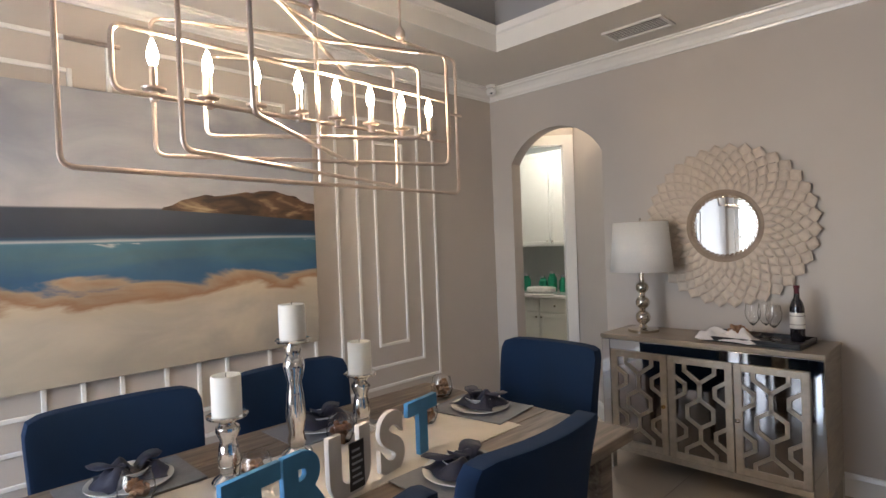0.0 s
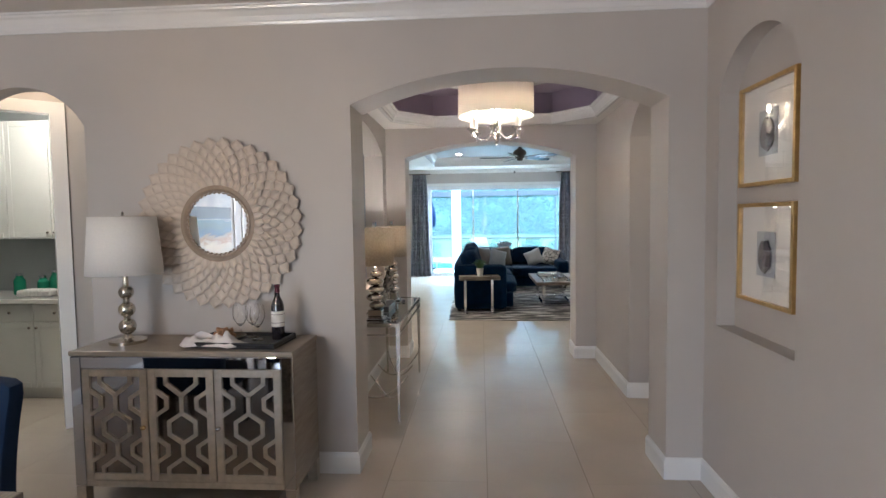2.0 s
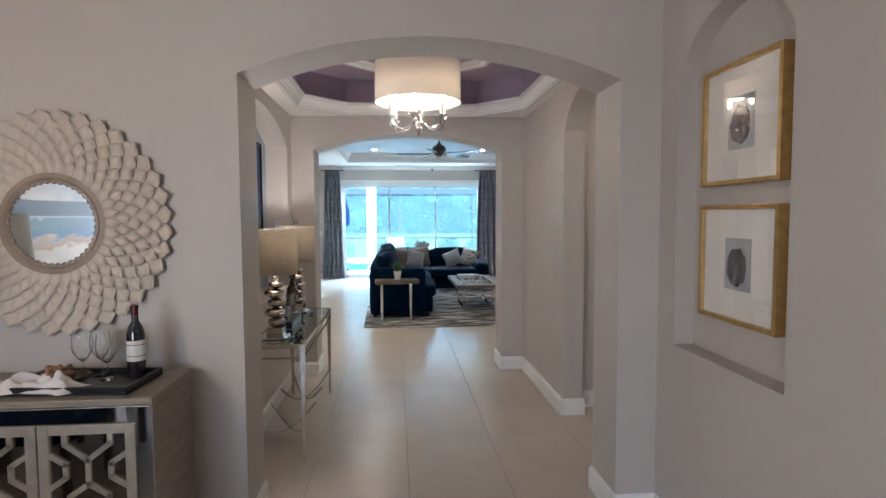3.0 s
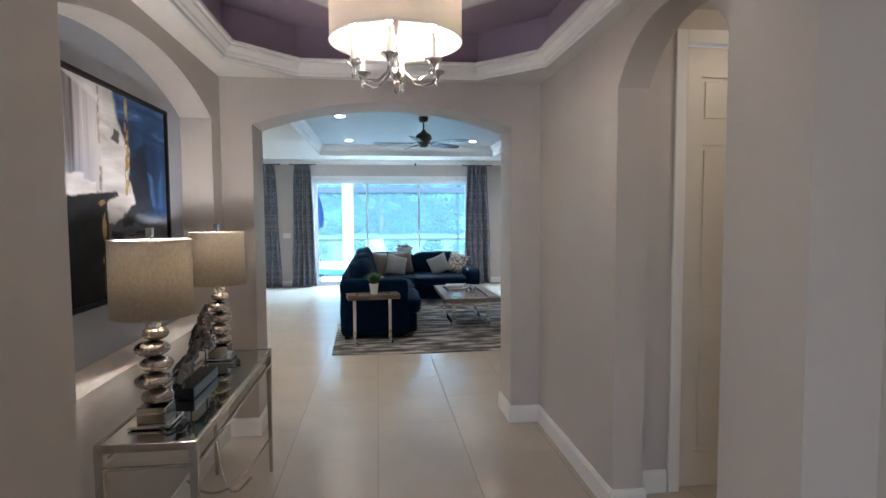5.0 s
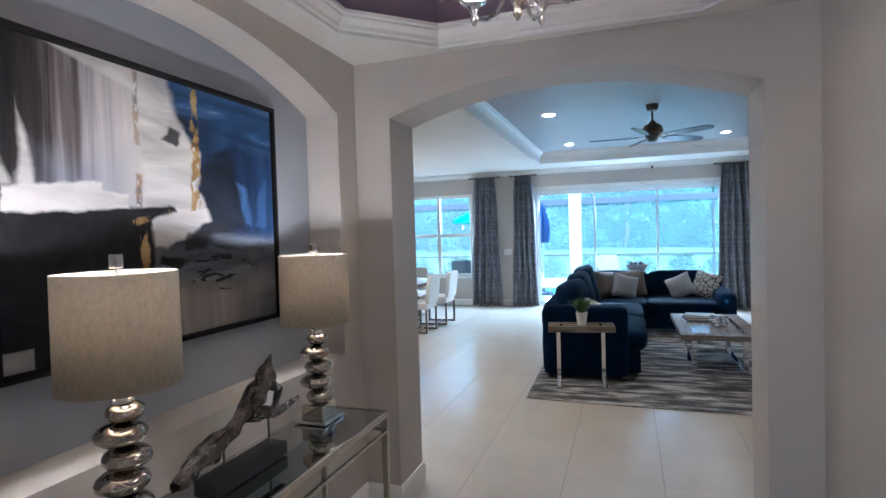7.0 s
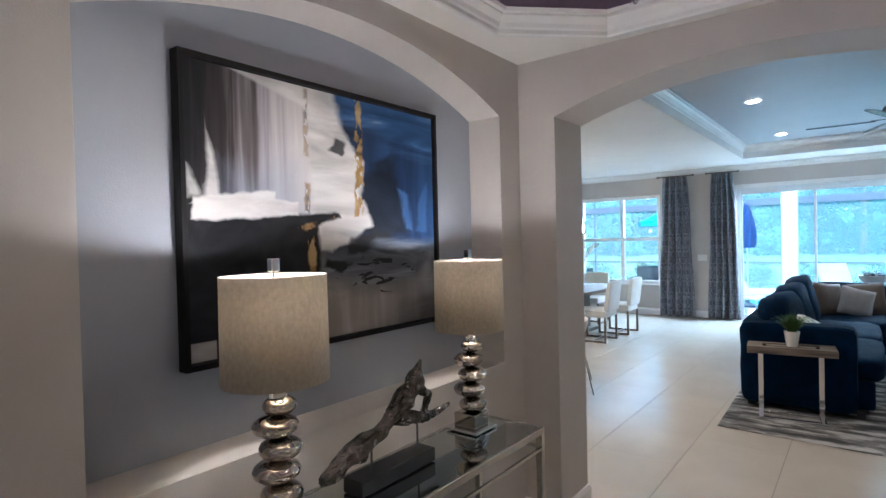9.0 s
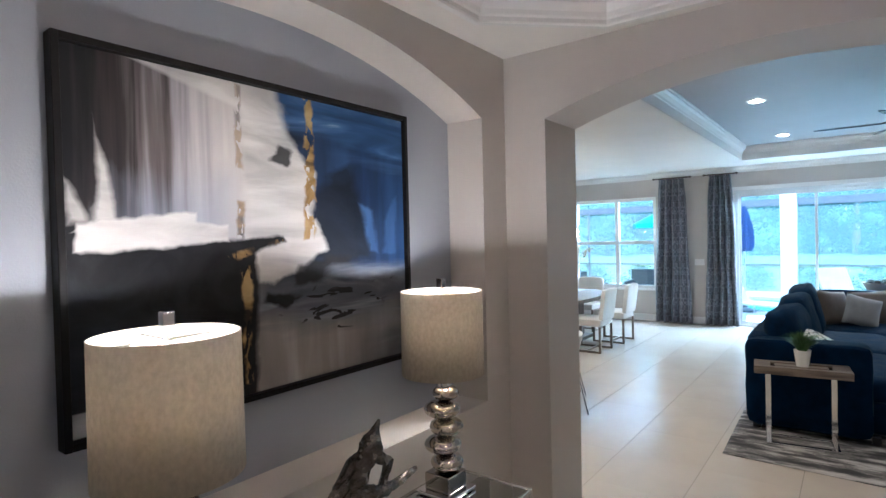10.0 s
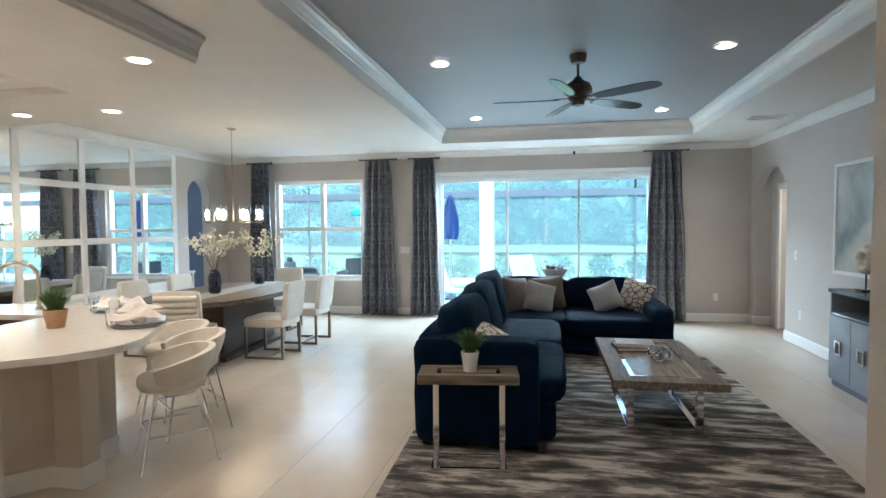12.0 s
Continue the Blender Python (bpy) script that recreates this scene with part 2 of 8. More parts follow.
setting("wall_dining_north", bm, M_WALL)

# slanted passage to the pantry
bm = bmesh.new()
prism(bm, [(-1.767, 4.91), (-2.48, 5.54), (-2.40, 5.62), (-1.60, 4.91)], "z", 0, 2.9)
prism(bm, [(-2.63, 4.91), (-2.95, 5.15), (-3.04, 5.04), (-2.9, 4.91)], "z", 0, 2.9)
setting("wall_pantry_passage", bm, M_WALL)
bm = bmesh.new()
prism(bm, [(-2.44, 5.49), (-2.51, 5.565), (-2.58, 5.495), (-2.51, 5.42)], "z", 0, 2.42)
prism(bm, [(-2.93, 5.07), (-3.0, 5.145), (-3.07, 5.075), (-3.0, 5.0)], "z", 0, 2.42)
prism(bm, [(-2.44, 5.49), (-2.51, 5.565), (-3.07, 5.075), (-3.0, 5.0)], "z", 2.42, 2.51)
setting("trim_pantry_doorway", bm, M_TRIM)
bm = bmesh.new()
prism(bm, [(-2.44, 5.50), (-2.50, 5.56), (-3.06, 5.07), (-3.0, 5.01)], "z", 2.51, 2.9)
setting("wall_pantry_header", bm, M_WALL)
bm = bmesh.new()
box(bm, -5.0, -0.8, 6.7, 6.85, 0, TOP)
box(bm, -5.15, -5.0, 4.9, 6.85, 0, TOP)
box(bm, -0.95, -0.8, 5.13, 6.7, 0, TOP)
box(bm, -5.0, XL - 0.15, 4.75, 4.9, 0, TOP)
setting("wall_pantry", bm, mat("pantry_paint", (0.36, 0.38, 0.37), 0.6, vary=0.03))
setting("ceiling_pantry", boxed(-5.0, -0.35, 4.91, 6.7, 2.9, 3.0), M_CEIL)

# left wall of the dining room
setting("wall_dining_west", boxed(XL - 0.15, XL, YS - 0.15, Y1, 0, TOP), M_WALL)

# right wall of the dining room, with its arched niche
bm = bmesh.new()
n0, n1 = 3.855, 4.625
box(bm, XR, XR + 0.10, 2.6, n0, 0, TOP)
box(bm, XR, XR + 0.10, n1, Y1, 0, TOP)
box(bm, XR, XR + 0.10, n0, n1, 0, 0.97)
prism(bm, arc(n0, n1, 2.25, 2.49) + [(n1, TOP), (n0, TOP)], "x", XR, XR + 0.10)
box(bm, XR + 0.10, XR + 0.22, 2.6, Y1, 0, TOP)
setting("wall_dining_east", bm, M_WALL)

# the foyer and front of the house, behind the walk
bm = bmesh.new()
box(bm, 4.6, 4.75, YS - 0.15, 2.75, 0, TOP)
box(bm, XR + 0.22, 4.75, 2.6, 2.75, 0, TOP)
box(bm, XL - 0.15, -2.72, YS - 0.15, YS, 0, TOP)
box(bm, -0.65, 4.75, YS - 0.15, YS, 0, TOP)
box(bm, -2.72, -0.65, YS - 0.15, YS, 0, 0.45)
box(bm, -2.72, -0.65, YS - 0.15, YS, 2.45, TOP)
setting("wall_front", bm, M_WALL)
bm = bmesh.new()
for x in (-2.72, -1.71, -0.71):
    box(bm, x, x + 0.06, YS - 0.11, YS - 0.03, 0.45, 2.45)
for z in (0.45, 1.42, 2.39):
    box(bm, -2.66, -1.71, YS - 0.10, YS - 0.04, z, z + 0.06)
    box(bm, -1.65, -0.71, YS - 0.10, YS - 0.04, z, z + 0.06)
box(bm, -2.81, -2.72, YS, YS + 0.018, 0.36, 2.54)
box(bm, -0.65, -0.56, YS, YS + 0.018, 0.36, 2.54)
box(bm, -2.72, -0.65, YS, YS + 0.018, 2.45, 2.54)
box(bm, -2.72, -0.65, YS, YS + 0.03, 0.36, 0.45)
setting("window_front", bm, M_TRIM)

# dining ceiling with its tray
t0, t1, t2, t3 = -2.16, 1.35, -0.71, 4.05
bm = bmesh.new()
box(bm, XL, t0, YS, Y1, 2.885, 2.98)
box(bm, t1, 4.6, YS, Y1, 2.885, 2.98)
box(bm, t0, t1, t3, Y1, 2.885, 2.98)
box(bm, t0, t1, YS, t2, 2.885, 2.98)
setting("ceiling_dining", bm, M_CEIL)
bm = bmesh.new()
box(bm, t0 - 0.05, t0, t2, t3, 2.98, 3.25)
box(bm, t1, t1 + 0.05, t2, t3, 2.98, 3.25)
box(bm, t0, t1, t3, t3 + 0.05, 2.98, 3.25)
box(bm, t0, t1, t2 - 0.05, t2, 2.98, 3.25)
box(bm, t0, t1, t2, t3, 3.25, 3.3)
setting("ceiling_dining_tray", bm, M_TRAY)
bm = bmesh.new()
sweep(bm, [(t0, t2, 3.06), (t1, t2, 3.06), (t1, t3, 3.06), (t0, t3, 3.06)], [(-0.0, -0.178), (0.012, -0.178), (0.016, -0.06), (0.03, -0.05), (0.05, -0.01), (0.0, 0.0)], True)
setting("trim_dining_tray", bm, M_TRIM)
bm = bmesh.new()
sweep(bm, [(XR, 2.6, 2.883), (XR, Y1, 2.883), (XL, Y1, 2.883), (XL, YS, 2.883)], CROWN)
setting("trim_dining_crown", bm, M_TRIM)
bm = bmesh.new()
sweep(bm, [(XR, 2.6, 0), (XR, Y1, 0), (1.815, Y1, 0), (1.815, Y1B, 0), (HR, Y1B, 0), (HR, 5.39, 0)], BASE)
sweep(bm, [(HL, 7.64, 0), (HL, Y1B, 0), (-0.07, Y1B, 0), (-0.07, Y1, 0), (-1.767, Y1, 0), (-1.767, 4.91, 0), (-2.40, 5.47, 0)], BASE)
sweep(bm, [(-2.63, Y1, 0), (XL, Y1, 0), (XL, YS, 0)], BASE)
setting("baseboard_dining", bm, M_TRIM)

# hall: west wall with the lamp niche
h0, h1 = 5.42, 7.43
bm = bmesh.new()
box(bm, HL - 0.2, HL, Y1B, h0, 0, TOP)
box(bm, HL - 0.2, HL, h1, Y2, 0, TOP)
box(bm, HL - 0.2, HL, h0, h1, 0, 0.945)
prism(bm, arc(h0, h1, 2.275, 2.485) + [(h1, TOP), (h0, TOP)], "x", HL - 0.2, HL)
setting("wall_hall_west", bm, M_WALL)
setting("wall_hall_niche", boxed(HL - 0.35, HL - 0.2, Y1B, Y2, 0, TOP), M_NICHE)
# hall: east wall with the arched side opening
bm = bmesh.new()
prism(bm, [(Y1B, 0), (5.39, 0)] + arc(5.39, 6.29, 2.265, 2.52) + [(6.29, 0), (Y2, 0), (Y2, TOP), (Y1B, TOP)], "x", HR, HR + 0.17)
setting("wall_hall_east", bm, M_WALL)
# side corridor with a panel door
bm = bmesh.new()
box(bm, HR + 0.17, 2.475, 6.48, 6.6, 0, TOP)
box(bm, 3.29, 4.0, 6.48, 6.6, 0, TOP)
box(bm, 2.475, 3.29, 6.48, 6.6, 2.57, TOP)
box(bm, HR + 0.17, 4.0, 5.0, 5.13, 0, TOP)
box(bm, 3.9, 4.0, 5.13, 6.48, 0, TOP)
setting("wall_corridor", bm, M_WALL)
setting("ceiling_corridor", boxed(HR + 0.17, 3.9, 5.13, 6.48, 2.75, 2.85), M_CEIL)
bm = bmesh.new()
sweep(bm, [(HR, 6.29, 0), (HR + 0.17, 6.29, 0), (HR + 0.17, 6.48, 0), (2.40, 6.48, 0)][::-1], BASE)
sweep(bm, [(WR, 15.06, 0), (WR, Y2B, 0), (1.765, Y2B, 0), (1.765, Y2, 0), (HR, Y2, 0), (HR, 6.29, 0)][::-1], BASE)
sweep(bm, [(HL, Y2, 0), (-0.13, Y2, 0), (-0.13, Y2B, 0), (WL, Y2B, 0)][::-1], BASE)
setting("baseboard_hall", bm, M_TRIM)

# hall ceiling: octagonal tray
def octagon(x0, x1, y0, y1, c):
    return [(x0 + c, y0), (x1 - c, y0), (x1, y0 + c), (x1, y1 - c), (x1 - c, y1), (x0 + c, y1), (x0, y1 - c), (x0, y0 + c)]


def ring(bm, outer, inner, z0, z1):
    vo = [[bm.verts.new((x, y, z)) for x, y in outer] for z in (z0, z1)]
    vi = [[bm.verts.new((x, y, z)) for x, y in inner] for z in (z0, z1)]
    k = len(outer)
    for i in range(k):
        j = (i + 1) % k
        bm.faces.new((vo[0][i], vo[0][j], vi[0][j], vi[0][i]))
        bm.faces.new((vo[1][i], vi[1][i], vi[1][j], vo[1][j]))
        bm.faces.new((vo[0][i], vo[1][i], vo[1][j], vo[0][j]))
        bm.faces.new((vi[0][i], vi[0][j], vi[1][j], vi[1][i]))
    return bm


OCT = octagon(-0.20, 1.90, 5.19, 7.575, 0.40)
rect = [(0.2, Y1B), (1.5, Y1B), (HR, 5.65), (HR, 7.10), (1.5, Y2), (0.2, Y2), (HL, 7.10), (HL, 5.65)]
bm = ring(bmesh.new(), rect, OCT, 2.6, 2.66)
for (a, b, c) in (((0.2, Y1B), (HL, 5.65), (HL, Y1B)), ((1.5, Y1B), (HR, Y1B), (HR, 5.65)), ((HR, 7.1), (HR, Y2), (1.5, Y2)), ((0.2, Y2), (HL, Y2), (HL, 7.1))):
    prism(bm, [a, b, c], "z", 2.6, 2.66)
setting("ceiling_hall", bm, M_CEIL)
bm = ring(bmesh.new(), octagon(-0.24, 1.94, 5.15, 7.615, 0.41), OCT, 2.66, 2.98)
bm.faces.new([bm.verts.new((x, y, 2.94)) for x, y in octagon(-0.22, 1.92, 5.17, 7.595, 0.40)])
setting("ceiling_hall_tray", bm, M_MAUVE)
bm = bmesh.new()
prof = [(-0.012, -0.014), (0.012, -0.014), (0.018, -0.006), (0.018, 0.012), (0.026, 0.02), (0.032, 0.038), (0.052, 0.058), (0.058, 0.066), (0.058, 0.074), (0.074, 0.080), (0.078, 0.096), (0.0, 0.10), (-0.012, 0.06)]
sweep(bm, [(x, y, 2.612) for x, y in OCT], prof, True)
inner = octagon(0.20, 1.50, 5.65, 7.10, 0.26)
sweep(bm, [(x, y, 2.94) for x, y in inner], [(0.0, 0.0), (0.0, -0.03), (0.03, -0.05), (0.06, -0.052), (0.085, -0.03), (0.11, -0.025), (0.12, 0.0)], True)
setting("trim_hall_tray", bm, M_TRIM)

# wall between hall and living room
two = arc(-0.13, 1.765, 2.272, 2.44)
bm = bmesh.new()
prism(bm, [(WL - 0.15, 0), (-0.13, 0)] + two + [(1.765, 0), (WR + 0.15, 0), (WR + 0.15, TOP), (WL - 0.15, TOP)], "y", Y2, Y2B)
setting("wall_living_south", bm, M_WALL)

# living room: far wall with slider and window openings
S0, S1, W0, W1 = -0.70, 2.92, -3.82, -2.09
bm = bmesh.new()
box(bm, WL - 0.15, W0, YF, YF + 0.2, 0, TOP)
box(bm, W1, S0, YF, YF + 0.2, 0, TOP)
box(bm, S1, WR + 0.15, YF, YF + 0.2, 0, TOP)
box(bm, W0, W1, YF, YF + 0.2, 0, 0.63)
box(bm, W0, W1, YF, YF + 0.2, 2.45, TOP)
box(bm, S0, S1, YF, YF + 0.2, 2.46, TOP)
setting("wall_living_north", bm, M_WALL)
bm = bmesh.new()
prism(bm, [(Y2B, 0), (15.22, 0)] + arc(15.22, 15.83, 2.16, 2.44) + [(15.83, 0), (YF, 0), (YF, TOP), (Y2B, TOP)], "x", WL - 0.15, WL)
setting("wall_living_west", bm, M_WALL)
bm = bmesh.new()
prism(bm, [(Y2B, 0), (15.06, 0)] + arc(15.06, 16.2, 2.1, 2.43) + [(16.2, 0), (YF, 0), (YF, TOP), (Y2B, TOP)], "x", WR, WR + 0.12)
setting("wall_living_east", bm, M_WALL)
bm = bmesh.new()
box(bm, WR + 0.12, 4.63, 16.2, 16.3, 0, 2.9)
box(bm, 4.63, 4.75, 15.93, 16.05, 0, 2.9)
box(bm, WR + 0.12, 4.75, 14.0, 14.1, 0, 2.9)
box(bm, 4.63, 4.75, 14.1, 14.9, 0, 2.9)
box(bm, 4.63, 4.75, 14.9, 15.93, 2.1, 2.9)
box(bm, 4.75, 7.4, 13.4, 13.5, 0, 2.9)
box(bm, 7.4, 7.5, 13.4, 17.6, 0, 2.9)
box(bm, 4.63, 4.75, 16.05, 17.6, 0, 2.9)
box(bm, 4.63, 5.15, 17.5, 17.6, 0, 2.9)
box(bm, 6.3, 7.5, 17.5, 17.6, 0, 2.9)
box(bm, 5.15, 6.3, 17.5, 17.6, 0, 0.6)
box(bm, 5.15, 6.3, 17.5, 17.6, 2.2, 2.9)
setting("wall_bedroom", bm, M_WALL)
setting("ceiling_bedroom", boxed(WR + 0.12, 7.4, 13.5, 17.5, 2.9, 3.0), M_CEIL)
bm = bmesh.new()
box(bm, 4.60, 4.628, 15.84, 15.928, 0, 2.18)
box(bm, 4.60, 4.628, 14.9, 15.84, 2.1, 2.18)
box(bm, 5.15, 5.2, 17.49, 17.55, 0.6, 2.2)
box(bm, 6.25, 6.3, 17.49, 17.55, 0.6, 2.2)
box(bm, 5.2, 6.25, 17.49, 17.55, 0.6, 0.65)
box(bm, 5.2, 6.25, 17.49, 17.55, 2.15, 2.2)
box(bm, 5.2, 6.25, 17.5, 17.54, 1.38, 1.42)
setting("trim_bedroom_doorway", bm, M_TRIM)
bm = bmesh.new()
box(bm, -8.0, -7.9, 14.0, 17.5, 0, 2.9)
box(bm, -8.0, WL - 0.15, 17.5, 17.6, 0, 2.9)
box(bm, -8.0, WL - 0.15, 13.9, 14.0, 0, 2.9)
setting("wall_study", bm, M_BLUE)
setting("ceiling_study", boxed(-8.0, WL - 0.15, 14.0, 17.5, 2.9, 3.0), M_CEIL)

# living ceiling, its tray, and the lower kitchen ceiling
a0, a1, b0, b1 = -0.45, 3.30, 8.55, 15.47
bm = bmesh.new()
box(bm, WL, a0, Y2B, YF, 2.895, 2.96)
box(bm, a1, WR, Y2B, YF, 2.895, 2.96)
box(bm, a0, a1, Y2B, b0, 2.895, 2.96)
box(bm, a0, a1, b1, YF, 2.895, 2.96)
setting("ceiling_living", bm, M_CEIL)
bm = bmesh.new()
box(bm, a0 - 0.05, a0, b0, b1, 2.96, 3.16)
box(bm, a1, a1 + 0.05, b0, b1, 2.96, 3.16)
box(bm, a0, a1, b0 - 0.05, b0, 2.96, 3.16)
box(bm, a0, a1, b1, b1 + 0.05, 2.96, 3.16)
box(bm, a0 - 0.05, a1 + 0.05, b0 - 0.05, b1 + 0.05, 3.112, 3.17)
setting("ceiling_living_tray", bm, M_TRAY)
bm = bmesh.new()
sweep(bm, [(a0, b0, 3.11), (a1, b0, 3.11), (a1, b1, 3.11), (a0, b1, 3.11)], [(0.0, -0.21), (0.01, -0.21), (0.012, -0.11), (0.02, -0.105), (0.026, -0.085), (0.05, -0.05), (0.075, -0.035), (0.08, -0.02), (0.095, -0.015), (0.095, 0.0), (0.0, 0.0)], True)
sweep(bm, [(WR, Y2B, 2.893), (WR, YF, 2.893), (WL, YF, 2.893), (WL, Y2B, 2.893)], CROWN)
setting("trim_living_crown", bm, M_TRIM)
bm = bmesh.new()
prism(bm, [(-1.18, Y2B), (-1.18, 10.30), (-2.55, 11.66), (-2.69, 11.68), (-2.69, Y2B)], "z", 2.72, 2.89)
prism(bm, [(-2.69, 10.82), (-2.69, 11.68), (WL, 12.0), (WL, 10.82)], "z", 2.72, 2.89)
box(bm, WL, -2.69, Y2B, 8.6, 2.72, 2.89)
setting("ceiling_kitchen", bm, M_CEIL)
bm = bmesh.new()
sweep(bm, [(-1.18, Y2B, 2.89), (-1.18, 10.30, 2.89)], [(0.0, -0.172), (-0.008, -0.172), (-0.012, -0.155), (-0.026, -0.14), (-0.036, -0.09), (-0.062, -0.045), (-0.088, -0.022), (-0.088, 0.0), (0.0, 0.0)])
setting("trim_kitchen_soffit", bm, M_WALL)
bm = bmesh.new()
sweep(bm, [(WL, 8.6, 2.89), (-2.69, 8.6, 2.89), (-2.69, 10.82, 2.89), (WL, 10.82, 2.89)], CROWN)
setting("trim_kitchen_crown", bm, M_TRIM)
bm = bmesh.new()
sweep(bm, [(WR, 16.2, 0), (WR, YF, 0), (S1, YF, 0)], BASE)
sweep(bm, [(S0, YF, 0), (WL, YF, 0), (WL, 15.83, 0)], BASE)
sweep(bm, [(WL, 15.22, 0), (WL, Y2B, 0)], BASE)
sweep(bm, [(4.63, 16.2, 0), (WR, 16.2, 0)], BASE)
setting("baseboard_living", bm, M_TRIM)

# ---- shared materials for the things ----
M_NAVY = mat("navy_velvet", (0.0013, 0.0105, 0.030), 0.75, vary=0.3, scale=9, bump=0.25, bump_scale=260, spec=0.05)
M_CHROME = mat("polished_chrome", (0.82, 0.82, 0.84), 0.07, 1.0, vary=0.02, scale=20)
M_NICKEL = mat("brushed_nickel", (0.62, 0.58, 0.53), 0.25, 1.0, vary=0.06, scale=30)
M_BRONZE = mat("dark_bronze", (0.11, 0.09, 0.075), 0.35, 0.8, vary=0.1, scale=20)
M_BLACK = mat("black_satin", (0.012, 0.012, 0.014), 0.3, vary=0.1, scale=10)
M_MIRROR = mat("mirror_glass", (0.86, 0.89, 0.89), 0.015, 1.0, vary=0.0)
M_ANTIQUE = mat("smoky_mirror_glass", (0.27, 0.25, 0.235), 0.05, 1.0, vary=0.12, scale=8)
M_GLASS = mat("clear_glass", (1, 1, 1), 0.0, vary=0.0, trans=1.0)
# The cyan cast of the daylight outside is put into the pane colour.
M_TINT = mat("cyan_cast_window_glass", (0.82, 0.95, 0.98), 0.0, vary=0.0, trans=1.0)
M_CREAM = mat("cream_upholstery", (0.67, 0.64, 0.59), 0.85, vary=0.06, scale=5, bump=0.25, bump_scale=300, sheen=0.2)
M_WHITE = mat("white_ceramic", (0.80, 0.79, 0.77), 0.25, vary=0.03)
M_QUARTZ = mat("white_quartz", (0.74, 0.72, 0.69), 0.12, vary=0.03, scale=14, coat=0.3)
M_GREYWOOD = ramp_mat("weathered_oak", [(0.3, (0.065, 0.048, 0.036)), (0.5, (0.135, 0.105, 0.08)), (0.7, (0.22, 0.175, 0.135))], 0.5, 3.0, (14, 1.2, 14), 8, 0.4, 0.3)
M_GREYWOOD_X = ramp_mat("weathered_oak_across", [(0.3, (0.065, 0.048, 0.036)), (0.5, (0.135, 0.105, 0.08)), (0.7, (0.22, 0.175, 0.135))], 0.5, 3.0, (1.2, 14, 14), 8, 0.4, 0.3)
M_DARKWOOD = ramp_mat("dark_walnut", [(0.3, (0.030, 0.018, 0.012)), (0.7, (0.085, 0.05, 0.03))], 0.4, 3.0, (1.2, 14, 14), 8, 0.4, 0.2)
M_LEAF = mat("green_leaves", (0.055, 0.12, 0.03), 0.6, vary=0.4, scale=12)
M_BULB = mat("lit_bulb", (1, 0.9, 0.7), 0.4, vary=0, emit=(1.0, 0.80, 0.52), power=16)
M_LENS = mat("lit_can_lens", (1, 0.95, 0.85), 0.4, vary=0, emit=(1.0, 0.88, 0.72), power=14)
M_PLASTIC = mat("white_plastic", (0.72, 0.71, 0.69), 0.4, vary=0.02)


def squircle(bm, cx, cy, cz, w, d, h, p=6.0, n=8, sag=0.0, seed=0.0):
    """A stuffed block: a cube whose edges are rounded by a power norm and whose faces swell and crease a little."""
    bmesh.ops.create_cube(bm, size=2.0)
    bmesh.ops.subdivide_edges(bm, edges=list(bm.edges), cuts=n, use_grid_fill=True)
    for v in bm.verts:
        a = v.co
        k = (abs(a.x) ** p + abs(a.y) ** p + abs(a.z) ** p) ** (1 / p)
        q = a / k
        wob = noise.noise(Vector((q.x * 2.1 + seed, q.y * 2.1, q.z * 2.1 + cx))) * sag
        v.co = Vector((cx + q.x * w / 2 * (1 + wob), cy + q.y * d / 2 * (1 + wob), cz + q.z * h / 2 * (1 + wob)))
    return bm


def pillow(bm, w, h, t, n=12):
    """A throw pillow lying in the x-z plane with pinched corners."""
    grid = {}
    for s in (-1, 1):
        for i in range(n + 1):
            for j in range(n + 1):
                u, v = -1 + 2 * i / n, -1 + 2 * j / n
                edge = (i in (0, n)) or (j in (0, n))
                if edge and s == 1:
                    grid[s, i, j] = grid[-1, i, j]
                    continue
                thick = t / 2 * ((1 - u ** 4) * (1 - v ** 4)) ** 0.55
                pinch = 1 - 0.07 * (1 - abs(u)) * abs(v)
                pinch2 = 1 - 0.07 * (1 - abs(v)) * abs(u)
                grid[s, i, j] = bm.verts.new((u * w / 2 * pinch2, s * thick, v * h / 2 * pinch))
        for i in range(n):
            for j in range(n):
                bm.faces.new((grid[s, i, j], grid[s, i + 1, j], grid[s, i + 1, j + 1], grid[s, i, j + 1]))
    return bm


